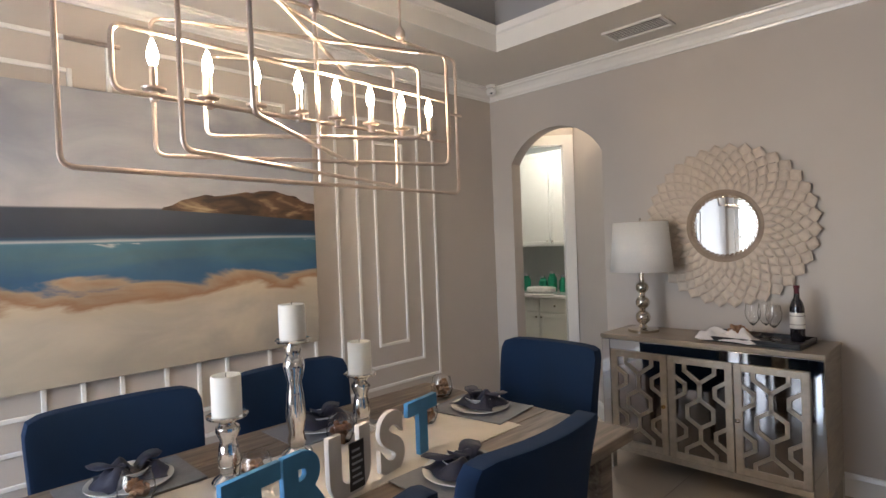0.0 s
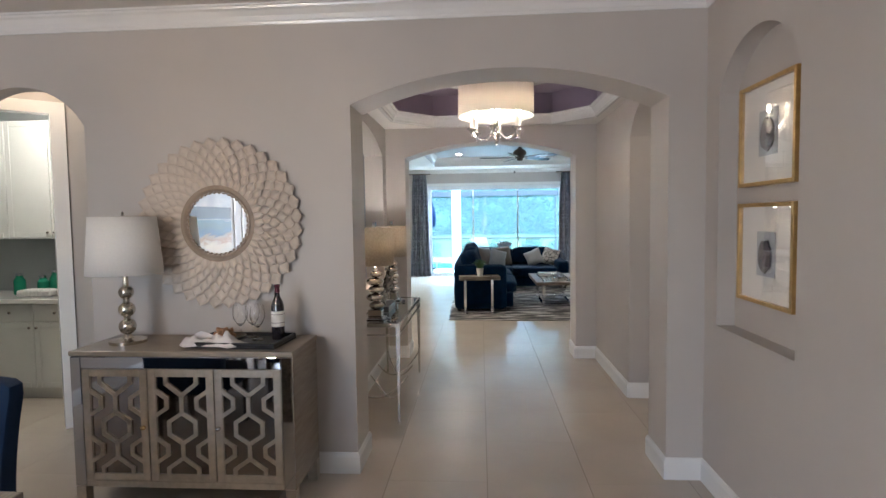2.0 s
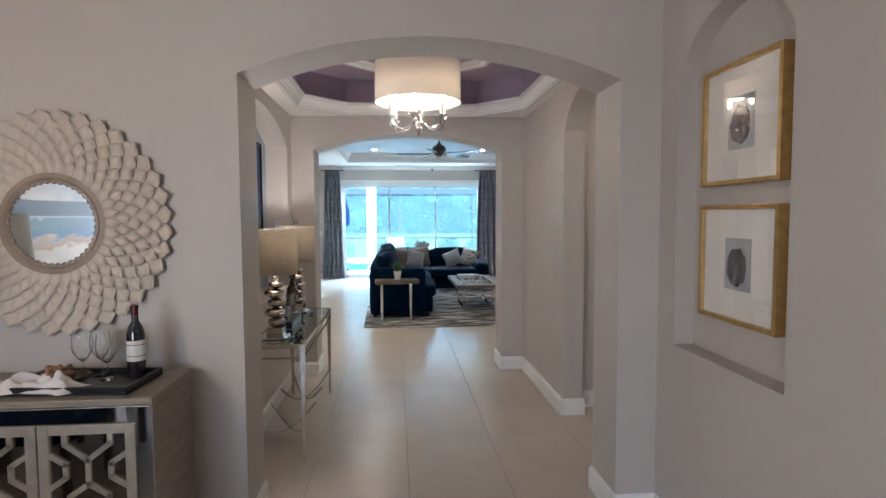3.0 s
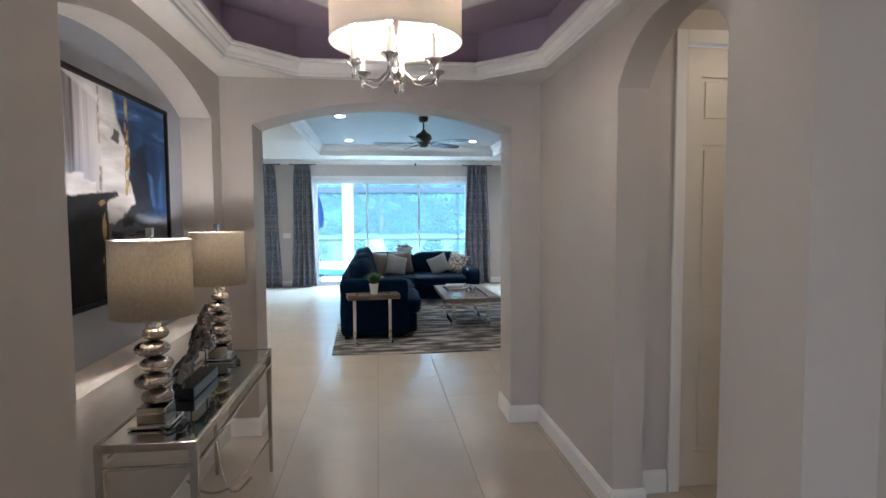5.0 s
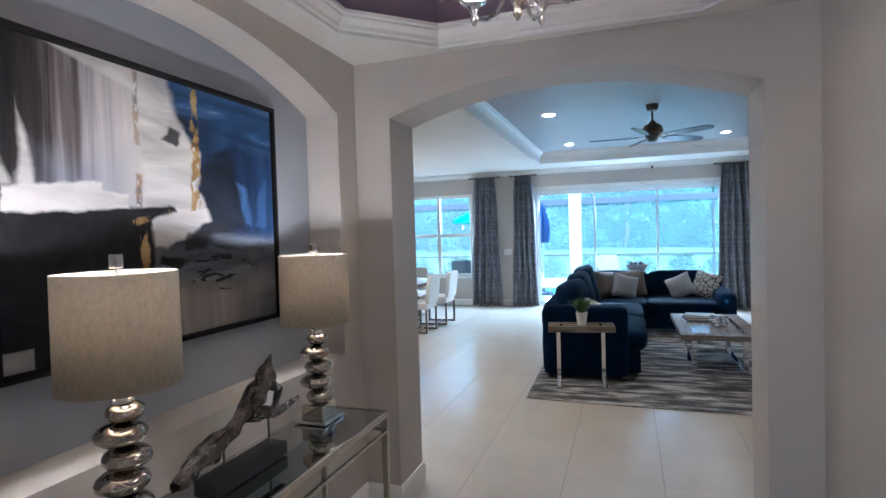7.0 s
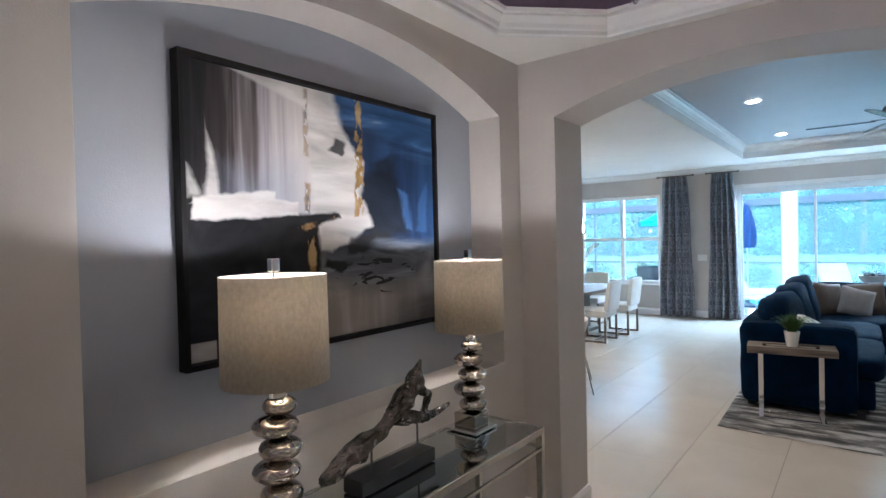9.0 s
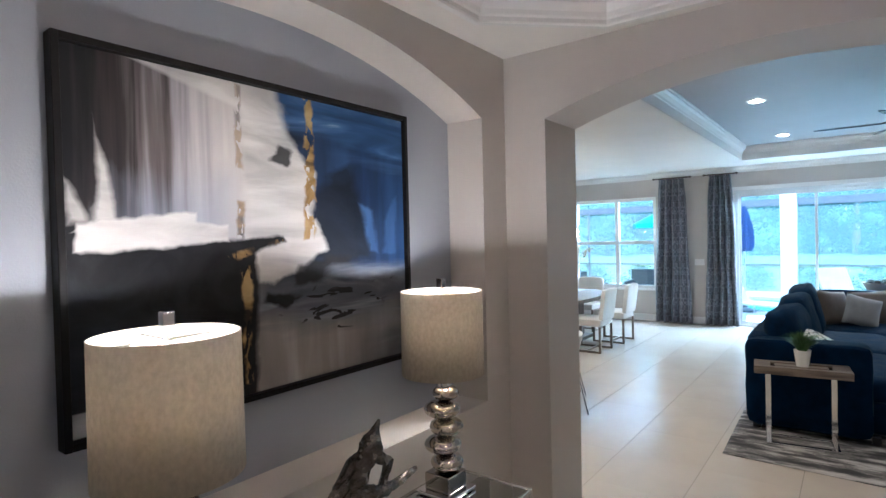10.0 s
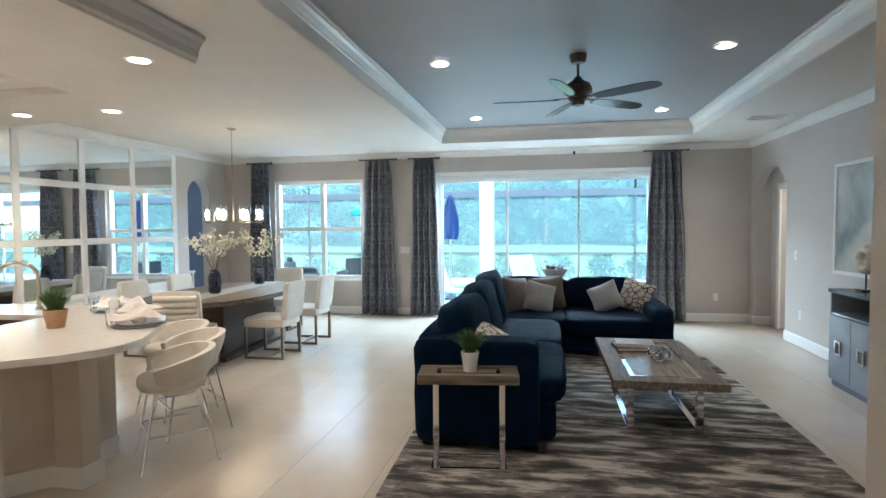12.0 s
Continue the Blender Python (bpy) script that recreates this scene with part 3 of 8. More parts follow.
# ---- living room: sliding doors, window, curtains ----
M_ALU = mat("white_aluminium", (0.66, 0.68, 0.69), 0.35, vary=0.03)
door = thing("sliding_door", (0, YF + 0.10, 0), 0, "three-panel white framed sliding glass patio door, closed", "sliding door", kind="structure")
bm = bmesh.new()
box(bm, S0, S0 + 0.05, -0.06, 0.06, 0, 2.46)
box(bm, S1 - 0.05, S1, -0.06, 0.06, 0, 2.46)
box(bm, S0 + 0.05, S1 - 0.05, -0.06, 0.06, 2.40, 2.46)
box(bm, S0 + 0.05, S1 - 0.05, -0.06, 0.06, 0, 0.03)
part("door_frame", bm, M_ALU, door)
for k, (x0, x1) in enumerate(((S0 + 0.05, 0.53), (0.50, 1.74), (1.71, S1 - 0.05))):
    y0 = -0.03 + 0.025 * k
    bm = bmesh.new()
    box(bm, x0, x0 + 0.035, y0, y0 + 0.02, 0.03, 2.40)
    box(bm, x1 - 0.035, x1, y0, y0 + 0.02, 0.03, 2.40)
    box(bm, x0 + 0.035, x1 - 0.035, y0, y0 + 0.02, 0.03, 0.09)
    box(bm, x0 + 0.035, x1 - 0.035, y0, y0 + 0.02, 2.35, 2.40)
    sash = part("door_panel", bm, M_ALU, door)
    pane = part("pane", boxed(x0 + 0.035, x1 - 0.035, y0 + 0.008, y0 + 0.012, 0.09, 2.35), M_TINT, sash)
    pane.visible_shadow = False
bm = bmesh.new()
box(bm, S0 - 0.07, S0, -0.12, -0.095, 0, 2.53)
box(bm, S1, S1 + 0.07, -0.12, -0.095, 0, 2.53)
box(bm, S0, S1, -0.12, -0.095, 2.46, 2.53)
part("casing", bm, M_TRIM, door)

win = thing("window_nook", (0, YF + 0.10, 0), 0, "white double-hung twin window beside the breakfast table", "window", kind="structure")
bm = bmesh.new()
for x in (W0, -2.925, W1 - 0.07):
    box(bm, x, x + 0.07, -0.05, 0.05, 0.63, 2.45)
for x0, x1 in ((W0 + 0.07, -2.925), (-2.855, W1 - 0.07)):
    for z in (0.63, 1.52, 2.385):
        box(bm, x0, x1, -0.045, 0.045, z, z + 0.065)
part("window_frame", bm, M_TRIM, win)
part("window_sill", boxed(W0 - 0.05, W1 + 0.05, -0.16, -0.052, 0.60, 0.63, 0.006), M_TRIM, win)
for x0, x1 in ((W0 + 0.07, -2.925), (-2.855, W1 - 0.07)):
    for z0, z1 in ((0.695, 1.52), (1.585, 2.385)):
        pane = part("pane", boxed(x0, x1, -0.003, 0.003, z0, z1), M_TINT, win)
        pane.visible_shadow = False


def curtain_material():
    m = bpy.data.materials.new("fretwork_curtain_cloth")
    m.use_nodes = True
    n, l = m.node_tree.nodes, m.node_tree.links
    p = n["Principled BSDF"]
    p.inputs["Roughness"].default_value = 0.8
    p.inputs["Sheen Weight"].default_value = 0.3
    tc = n.new("ShaderNodeTexCoord")
    mp = n.new("ShaderNodeMapping")
    l.new(tc.outputs["UV"], mp.inputs["Vector"])
    b1, b2 = n.new("ShaderNodeTexBrick"), n.new("ShaderNodeTexBrick")
    for b, s, w, h, gap in ((b1, 3.9, 0.9, 0.75, 0.09), (b2, 7.8, 0.7, 0.9, 0.10)):
        b.inputs["Scale"].default_value = s
        b.inputs["Brick Width"].default_value, b.inputs["Row Height"].default_value = w, h
        b.inputs["Mortar Size"].default_value, b.inputs["Mortar Smooth"].default_value = gap, 0.2
        b.inputs["Color1"].default_value, b.inputs["Color2"].default_value, b.inputs["Mortar"].default_value = (0, 0, 0, 1), (0.25, 0.25, 0.25, 1), (1, 1, 1, 1)
        l.new(mp.outputs[0], b.inputs["Vector"])
    mx = n.new("ShaderNodeMix")
    mx.data_type, mx.blend_type = "RGBA", "DIFFERENCE"
    mx.inputs[0].default_value = 1.0
    l.new(b1.outputs["Color"], mx.inputs[6])
    l.new(b2.outputs["Color"], mx.inputs[7])
    no = n.new("ShaderNodeTexNoise")
    no.inputs["Scale"].default_value, no.inputs["Detail"].default_value = 30, 6
    l.new(mp.outputs[0], no.inputs["Vector"])
    ad = n.new("ShaderNodeMath")
    ad.operation = "MULTIPLY"
    l.new(mx.outputs[2], ad.inputs[0])
    l.new(no.outputs["Fac"], ad.inputs[1])
    r = n.new("ShaderNodeValToRGB")
    r.color_ramp.elements[0].position, r.color_ramp.elements[0].color = 0.05, (0.075, 0.081, 0.10, 1)
    r.color_ramp.elements[1].position, r.color_ramp.elements[1].color = 0.6, (0.21, 0.222, 0.255, 1)
    l.new(ad.outputs[0], r.inputs[0])
    l.new(r.outputs[0], p.inputs["Base Color"])
    return m


M_CURTAIN = curtain_material()


def curtain(x0, x1, seed):
    c = thing("curtain", ((x0 + x1) / 2, YF - 0.13, 0), 0, "grey-blue fretwork patterned floor-length curtain panel, drawn aside", "curtain", "curtains on the garden side")
    bm = bmesh.new()
    uv = bm.loops.layers.uv.new("uv")
    cols, rows, w = 72, 14, x1 - x0
    g = []
    for j in range(rows + 1):
        v = j / rows
        row = []
        for i in range(cols + 1):
            u = i / cols
            width = w * (0.66 + 0.34 * (1 - v) ** 0.7)
            amp = (0.055 + 0.035 * (1 - v)) * (0.75 + 0.35 * math.sin(u * 7 + seed * 3))
            fold = amp * math.sin(u * 2 * math.pi * 4.5 + seed + 0.7 * math.sin(2.4 * v + seed) + 0.5 * math.sin(5 * u + seed)) + 0.012 * math.sin(u * 29 + seed * 2 + v * 2)
            row.append(bm.verts.new(((u - 0.5) * width + 0.008 * math.sin(9 * v + seed + u * 5), fold, 0.02 + 2.74 * v)))
        g.append(row)
    for j in range(rows):
        for i in range(cols):
            f = bm.faces.new((g[j][i], g[j][i + 1], g[j + 1][i + 1], g[j + 1][i]))
            for lp, (a, b) in zip(f.loops, ((i, j), (i + 1, j), (i + 1, j + 1), (i, j + 1))):
                lp[uv].uv = (a / cols * w * 1.7, b / rows * 2.74)
    cloth = part("cloth", bm, M_CURTAIN, c, smooth=True)
    sol = cloth.modifiers.new("thickness", "SOLIDIFY")
    sol.thickness = 0.004
    part("rod", tube(bmesh.new(), [(-w / 2 + 0.02, 0, 2.775), (w / 2 - 0.02, 0, 2.775)], 0.011, 10), M_BRONZE, c, "dark bronze rod")
    for s in (-1, 1):
        part("finial", lathe(bmesh.new(), [(0.004, -0.02), (0.02, -0.012), (0.024, 0), (0.02, 0.012), (0.004, 0.02)], 12, (s * (w / 2 - 0.01), 0, 2.775)), M_BRONZE, c, "dark bronze finial", True)
    for k in range(6):
        x = (k / 5 - 0.5) * w * 0.66
        part("curtain_ring", tube(bmesh.new(), [(x, 0.017 * math.cos(a), 2.772 + 0.017 * math.sin(a)) for a in (math.pi * 2 * q / 10 for q in range(10))], 0.0025, 6, True), M_BRONZE, c)
    for s in (-1, 1):
        part("bracket", boxed(s * w * 0.36 - 0.008, s * w * 0.36 + 0.008, 0, 0.13, 2.765, 2.785), M_BRONZE, c)
    return c


for k, (x0, x1) in enumerate(((-4.30, -3.80), (-2.10, -1.42), (-1.20, -0.64), (2.74, 3.42))):
    curtain(x0, x1, k * 1.7)

# ---- rug ----
M_RUG = ramp_mat("streaked_grey_rug_pile", [(0.38, (0.032, 0.031, 0.032)), (0.46, (0.075, 0.072, 0.07)), (0.495, (0.20, 0.19, 0.178)), (0.52, (0.12, 0.114, 0.11)), (0.55, (0.34, 0.322, 0.30)), (0.64, (0.48, 0.46, 0.43))], 0.95, 1.3, (1.7, 6.5, 1), 15, 0.0, 0.6, grain=0.6)
rug = part("rug", squircle(bmesh.new(), 1.62, 11.85, 0.006, 2.9, 4.0, 0.012, 30, 2), M_RUG)
tagged(rug, "grey and charcoal streaked area rug on the tile floor", "rug")

# ---- sofa ----
sofa = thing("sectional_sofa", (0, 0, 0.012), 0, "navy velvet L-shaped sectional sofa with loose back cushions", "sofa")
part("base", box(box(bmesh.new(), 0.27, 1.26, 10.80, 14.85, 0.05, 0.30, 0.03), 1.24, 2.60, 13.55, 14.85, 0.05, 0.298, 0.03), M_NAVY, sofa)
part("arm", squircle(bmesh.new(), 0.70, 10.76, 0.405, 0.88, 0.28, 0.74, 13, 10, 0.02, 1), M_NAVY, sofa, smooth=True)
part("arm", squircle(bmesh.new(), 2.51, 14.15, 0.325, 0.26, 1.36, 0.56, 8, 8, 0.03, 2), M_NAVY, sofa, smooth=True)
part("back_frame", squircle(bmesh.new(), 0.36, 12.75, 0.43, 0.22, 4.15, 0.72, 14, 10, 0.01, 3), M_NAVY, sofa, smooth=True)
part("back_frame", squircle(bmesh.new(), 1.44, 14.76, 0.42, 2.33, 0.22, 0.74, 14, 10, 0.01, 4), M_NAVY, sofa, smooth=True)
for k, (y0, y1) in enumerate(((10.86, 12.2), (12.2, 13.45))):
    part("seat_cushion", squircle(bmesh.new(), 0.90, (y0 + y1) / 2, 0.37, 0.88, y1 - y0, 0.22, 7, 9, 0.03, k), M_NAVY, sofa, smooth=True)
for k, (x0, x1) in enumerate(((0.47, 1.42), (1.42, 2.39))):
    part("seat_cushion", squircle(bmesh.new(), (x0 + x1) / 2, 14.02, 0.37, x1 - x0, 1.16, 0.22, 7, 9, 0.03, k + 5), M_NAVY, sofa, smooth=True)
for k, (y, hh) in enumerate(((11.35, 0.56), (12.35, 0.58), (13.35, 0.60))):
    ob = part("back_cushion", squircle(bmesh.new(), 0, 0, 0, 0.30, 0.98, hh, 4.2, 10, 0.07, k + 9), M_NAVY, sofa, smooth=True, at=pose(0.55, y, 0.46 + hh / 2 - 0.03, 0, -14, 3 * (k - 1)))
for k, (x, hh) in enumerate(((0.99, 0.44), (1.93, 0.44))):
    ob = part("back_cushion", squircle(bmesh.new(), 0, 0, 0, 0.98, 0.26, hh, 4.2, 10, 0.07, k + 19), M_NAVY, sofa, smooth=True, at=pose(x, 14.56, 0.46 + hh / 2 - 0.03, -12, 0, 0))
for x, y in ((0.34, 10.72), (1.16, 10.72), (0.34, 14.78), (2.54, 14.78), (2.54, 13.62), (1.2, 13.2)):
    part("foot", boxed(x - 0.03, x + 0.03, y - 0.03, y + 0.03, -0.002, 0.06), M_BLACK, sofa)


def scribble_material():
    m = bpy.data.materials.new("white_cloth_with_branching_lines")
    m.use_nodes = True
    n, l = m.node_tree.nodes, m.node_tree.links
    p = n["Principled BSDF"]
    p.inputs["Roughness"].default_value = 0.9
    tc = n.new("ShaderNodeTexCoord")
    mp = n.new("ShaderNodeMapping")
    mp.inputs["Scale"].default_value = (1, 0.2, 1)
    l.new(tc.outputs["Object"], mp.inputs["Vector"])
    v = n.new("ShaderNodeTexVoronoi")
    v.feature = "DISTANCE_TO_EDGE"
    v.inputs["Scale"].default_value = 13
    l.new(mp.outputs[0], v.inputs["Vector"])
    r = n.new("ShaderNodeValToRGB")
    r.color_ramp.elements[0].position, r.color_ramp.elements[0].color = 0.05, (0.03, 0.03, 0.04, 1)
    r.color_ramp.elements[1].position, r.color_ramp.elements[1].color = 0.07, (0.55, 0.52, 0.47, 1)
    l.new(v.outputs["Distance"], r.inputs[0])
    l.new(r.outputs[0], p.inputs["Base Color"])
    return m


M_SCRIBBLE = scribble_material()
M_PGREY = mat("silver_grey_pillow_linen", (0.30, 0.31, 0.32), 0.85, vary=0.08, scale=10, bump=0.3, bump_scale=200, sheen=0.3)
M_PBROWN = mat("taupe_pillow_velvet", (0.13, 0.105, 0.085), 0.85, vary=0.15, scale=10, bump=0.2, bump_scale=200, sheen=0.4)
for m, at, w, lab in (
        (M_PBROWN, pose(0.80, 14.04, 0.69, -18, 6, 50), 0.46, "taupe velvet throw pillow on the navy sofa"),
        (M_PBROWN, pose(1.20, 14.34, 0.68, -18, -6, 5), 0.45, "taupe velvet throw pillow on the navy sofa"),
        (M_PGREY, pose(1.10, 13.98, 0.665, -22, 16, 16), 0.40, "silver grey throw pillow on the navy sofa"),
        (M_PGREY, pose(1.93, 14.16, 0.655, -26, -24, -6), 0.38, "silver grey throw pillow on the navy sofa"),
        (M_SCRIBBLE, pose(2.31, 14.24, 0.67, -22, 14, -30), 0.41, "white throw pillow with dark branching lines"),
        (M_SCRIBBLE, pose(0.80, 11.12, 0.66, -62, 0, 80), 0.52, "white throw pillow with dark branching lines, lying back")):
    ob = part("throw_pillow", pillow(bmesh.new(), w, w, 0.17), m, smooth=True, at=at)
    tagged(ob, lab, "pillow", "pillows on the sofa")

# ---- side table with a potted plant ----
st = thing("side_table", (0.685, 10.42, 0.013), 7, "C-shaped side table with weathered wood top and chrome legs", "side table")
bm = bmesh.new()
box(bm, -0.325, 0.325, -0.135, -0.075, 0.565, 0.625, 0.004)
box(bm, -0.325, 0.325, 0.075, 0.135, 0.565, 0.625, 0.004)
box(bm, -0.325, -0.21, -0.075, 0.075, 0.565, 0.625, 0.004)
box(bm, 0.21, 0.325, -0.075, 0.075, 0.565, 0.625, 0.004)
part("tabletop", bm, M_GREYWOOD_X, st)
part("inlay", boxed(-0.21, 0.21, -0.075, 0.075, 0.575, 0.612), mat("bronzed_glass_inlay", (0.03, 0.02, 0.017), 0.12, vary=0.1), st, "dark bronzed glass inlay")
part("centre_panel", boxed(-0.18, 0.18, -0.045, 0.045, 0.605, 0.622, 0.002), M_GREYWOOD_X, st)
for k in (-1, 1):
    part("leg", boxed(k * 0.225 - 0.02, k * 0.225 + 0.02, 0.095, 0.115, 0.0, 0.565, 0.003), M_CHROME, st, "flat chrome leg")
bm = bmesh.new()
box(bm, -0.205, 0.205, 0.095, 0.115, 0.0, 0.018, 0.003)
box(bm, -0.245, -0.205, -0.12, 0.095, 0.0, 0.018, 0.003)
box(bm, 0.205, 0.245, -0.12, 0.095, 0.0, 0.018, 0.003)
box(bm, -0.205, 0.205, -0.12, -0.09, 0.0, 0.018, 0.003)
part("foot_frame", bm, M_CHROME, st, "chrome floor frame")


def blades(bm, count, r, h, seed, spread=1.0, width=0.006):
    rnd = random.Random(seed)
    for _ in range(count):
        a, lean = rnd.uniform(0, 6.283), rnd.uniform(0.05, 1.0) ** 0.7 * spread
        r0, length = rnd.uniform(0, r * 0.45), h * rnd.uniform(0.55, 1.0)
        side = Vector((-math.sin(a), math.cos(a), 0)) * width
        prev = None
        for k in range(4):
            t = k / 3
            out = r0 + lean * length * t * (0.5 + 0.5 * t)
            p = Vector((math.cos(a) * out, math.sin(a) * out, length * (t - 0.35 * lean * t * t)))
            s = side * (1 - t * 0.9)
            cur = (bm.verts.new(p - s), bm.verts.new(p + s))
            if prev:
                bm.faces.new((prev[0], prev[1], cur[1], cur[0]))
            prev = cur
    return bm


def potted(at, r, h, pot_mat, leaf_h, label, seed, spread=1.0):
    p = thing("potted_plant", at, 0, label, "potted plant")
    part("pot", lathe(bmesh.new(), [(r * 0.7, 0), (r * 0.72, 0.005), (r, h * 0.97), (r, h), (r * 0.9, h), (r * 0.86, h * 0.85)], 28), pot_mat, p, smooth=True)
    part("soil", lathe(bmesh.new(), [(0.002, h * 0.84), (r * 0.87, h * 0.84), (r * 0.87, h * 0.86), (0.002, h * 0.87)], 20), mat("potting_soil", (0.03, 0.02, 0.015), 0.95, vary=0.3, scale=60), p)
    part("foliage", blades(bmesh.new(), 420, r, leaf_h, seed, spread), M_LEAF, p, at=pose(0, 0, h * 0.85))
    return p


potted((0.695, 10.425, 0.635), 0.060, 0.13, M_WHITE, 0.19, "grassy green plant in a white ceramic pot on the side table", 3, 0.9)

# ---- coffee table and what lies on it ----
ct = thing("coffee_table", (2.07, 11.78, 0.013), 0, "low coffee table with wood rim, mirrored centre and chrome legs", "coffee table")
bm = bmesh.new()
box(bm, -0.40, -0.26, -0.78, 0.78, 0.385, 0.44, 0.005)
box(bm, 0.26, 0.40, -0.78, 0.78, 0.385, 0.44, 0.005)
box(bm, -0.26, 0.26, -0.78, -0.62, 0.385, 0.44, 0.005)
box(bm, -0.26, 0.26, 0.62, 0.78, 0.385, 0.44, 0.005)
part("tabletop_rim", bm, M_GREYWOOD, ct, "weathered wood rim")
part("inset", boxed(-0.225, 0.225, -0.585, 0.585, 0.395, 0.4335), ramp_mat("pale_greywash_panel", [(0.3, (0.20, 0.18, 0.16)), (0.7, (0.34, 0.315, 0.285))], 0.22, 3.0, (12, 1.2, 12), 8, 0.4, 0.1), ct, "pale greywash centre panel")
bm = bmesh.new()
for x in (-0.26, 0.225):
    box(bm, x, x + 0.035, -0.62, 0.62, 0.395, 0.433)
for y in (-0.62, 0.585):
    box(bm, -0.225, 0.225, y, y + 0.035, 0.395, 0.433)
part("mirror_strip", bm, M_MIRROR, ct, "bevelled mirror strip round the centre")
for s in (-1, 1):
    bm = bmesh.new()
    for y in (-0.58, 0.50):
        box(bm, s * 0.25 - 0.025, s * 0.25 + 0.025, y, y + 0.05, 0.0, 0.385, 0.003)
    box(bm, s * 0.25 - 0.025, s * 0.25 + 0.025, -0.53, 0.50, 0.0, 0.03, 0.003)
    part("leg_frame", bm, M_CHROME, ct, "polished chrome sled leg frame")
for y in (-0.575, 0.515):
    part("stretcher", boxed(-0.225, 0.225, y, y + 0.03, 0.0, 0.03, 0.003), M_CHROME, ct, "polished chrome floor bar")
for k, (col, w, d) in enumerate((((0.06, 0.07, 0.09), 0.36, 0.27), ((0.35, 0.33, 0.31), 0.33, 0.25))):
    bk = thing("book", (1.98, 12.10, 0.454 + 0.032 * k), 6 - 10 * k, ("dark" if not k else "pale grey") + " hardcover coffee-table book lying flat", "book", "books on the coffee table")
    part("cover", box(box(box(bmesh.new(), -w / 2, w / 2, -d / 2, d / 2, 0, 0.004), -w / 2, w / 2, -d / 2, d / 2, 0.026, 0.03), -w / 2, -w / 2 + 0.004, -d / 2, d / 2, 0.004, 0.026), mat("book_cover", col, 0.4, vary=0.1), bk)
    part("pages", boxed(-w / 2 + 0.004, w / 2 - 0.006, -d / 2 + 0.006, d / 2 - 0.006, 0.004, 0.026), mat("book_pages", (0.7, 0.67, 0.6), 0.9, vary=0.1, scale=80, stretch=(1, 1, 20)), bk)
orn = thing("knot_ornament", (2.12, 11.66, 0.455), 20, "shiny chrome looped knot ornament on the coffee table", "ornament")
for k in range(3):
    part("loop", tube(bmesh.new(), [Matrix.Rotation(radians(60 * k), 3, "Z") @ Vector((0.09 * math.cos(a), 0.03 * math.sin(2 * a), 0.05 + 0.045 * math.sin(a + k))) for a in (6.283 * q / 24 for q in range(24))], 0.018, 10, True), M_CHROME, orn, smooth=True)

# ---- ceiling fan and can lights ----
fan = thing("ceiling_fan", (1.468, 11.98, 3.11), 0, "dark bronze five-blade ceiling fan at rest", "ceiling fan")
part("canopy", lathe(bmesh.new(), [(0.075, 0.0), (0.075, -0.03), (0.06, -0.075), (0.02, -0.085)], 24), M_BRONZE, fan, smooth=True)
part("downrod", tube(bmesh.new(), [(0, 0, -0.08), (0, 0, -0.24)], 0.013, 10), M_BRONZE, fan)
part("motor", lathe(bmesh.new(), [(0.03, -0.20), (0.05, -0.23), (0.105, -0.26), (0.125, -0.30), (0.125, -0.34), (0.09, -0.37), (0.085, -0.40), (0.06, -0.42), (0.055, -0.45), (0.02, -0.46)], 28), M_BRONZE, fan, smooth=True)
# Blade grey leans to blue, with the window's reflection put into it.
M_BLADE = mat("satin_window_blue_blade", (0.10, 0.115, 0.14), 0.18, vary=0.15, scale=4, stretch=(1, 8, 1))
for k in range(5):
    a = radians(37 + 72 * k)
    bm = bmesh.new()
    outline = [(0.17, -0.045), (0.30, -0.065), (0.55, -0.072), (0.70, -0.062), (0.755, -0.03), (0.76, 0.0), (0.755, 0.03), (0.70, 0.058), (0.55, 0.068), (0.30, 0.06), (0.17, 0.04)]
    prism(bm, outline, "z", -0.004, 0.004)
    m = Matrix.Translation((0, 0, -0.395)) @ Matrix.Rotation(a, 4, "Z") @ Matrix.Rotation(radians(-13), 4, "X")
    b = part("blade", bm, M_BLADE, fan, at=m)
    part("blade_arm", boxed(0.08, 0.21, -0.018, 0.018, 0.005, 0.013, 0.003), M_BRONZE, b)
for x, y, z in CANS:
    c = thing("recessed_light", (x, y, z + (0.006 if z > 3 else 0.0)), 0, "round white recessed can light, switched on", "ceiling light", "can lights")
    part("trim_ring", lathe(bmesh.new(), [(0.066, 0.0), (0.068, -0.006), (0.09, -0.006), (0.094, 0.0)], 28, closed=False), M_PLASTIC, c)
    part("lens", lathe(bmesh.new(), [(0.001, -0.004), (0.066, -0.004), (0.066, 0.0), (0.001, 0.0)], 28), M_LENS, c)

# ---- small fittings on the far wall and ceiling ----
def plate(name, at, axis, w, h, label, cat):
    p = thing(name, at, 0, label, cat)
    if axis == "y":
        part("plate", boxed(-w / 2, w / 2, -0.006, 0, -h / 2, h / 2, 0.002), M_PLASTIC, p)
        part("rocker", boxed(-0.016, 0.016, -0.009, -0.006, -0.033, 0.033), M_WHITE, p)
    else:
        s = axis
        part("plate", boxed(0 if s > 0 else -0.006, 0.006 if s > 0 else 0, -w / 2, w / 2, -h / 2, h / 2, 0.002), M_PLASTIC, p)
        part("rocker", boxed(0.006 if s > 0 else -0.009, 0.009 if s > 0 else -0.006, -0.016, 0.016, -0.033, 0.033), M_WHITE, p)
    return p


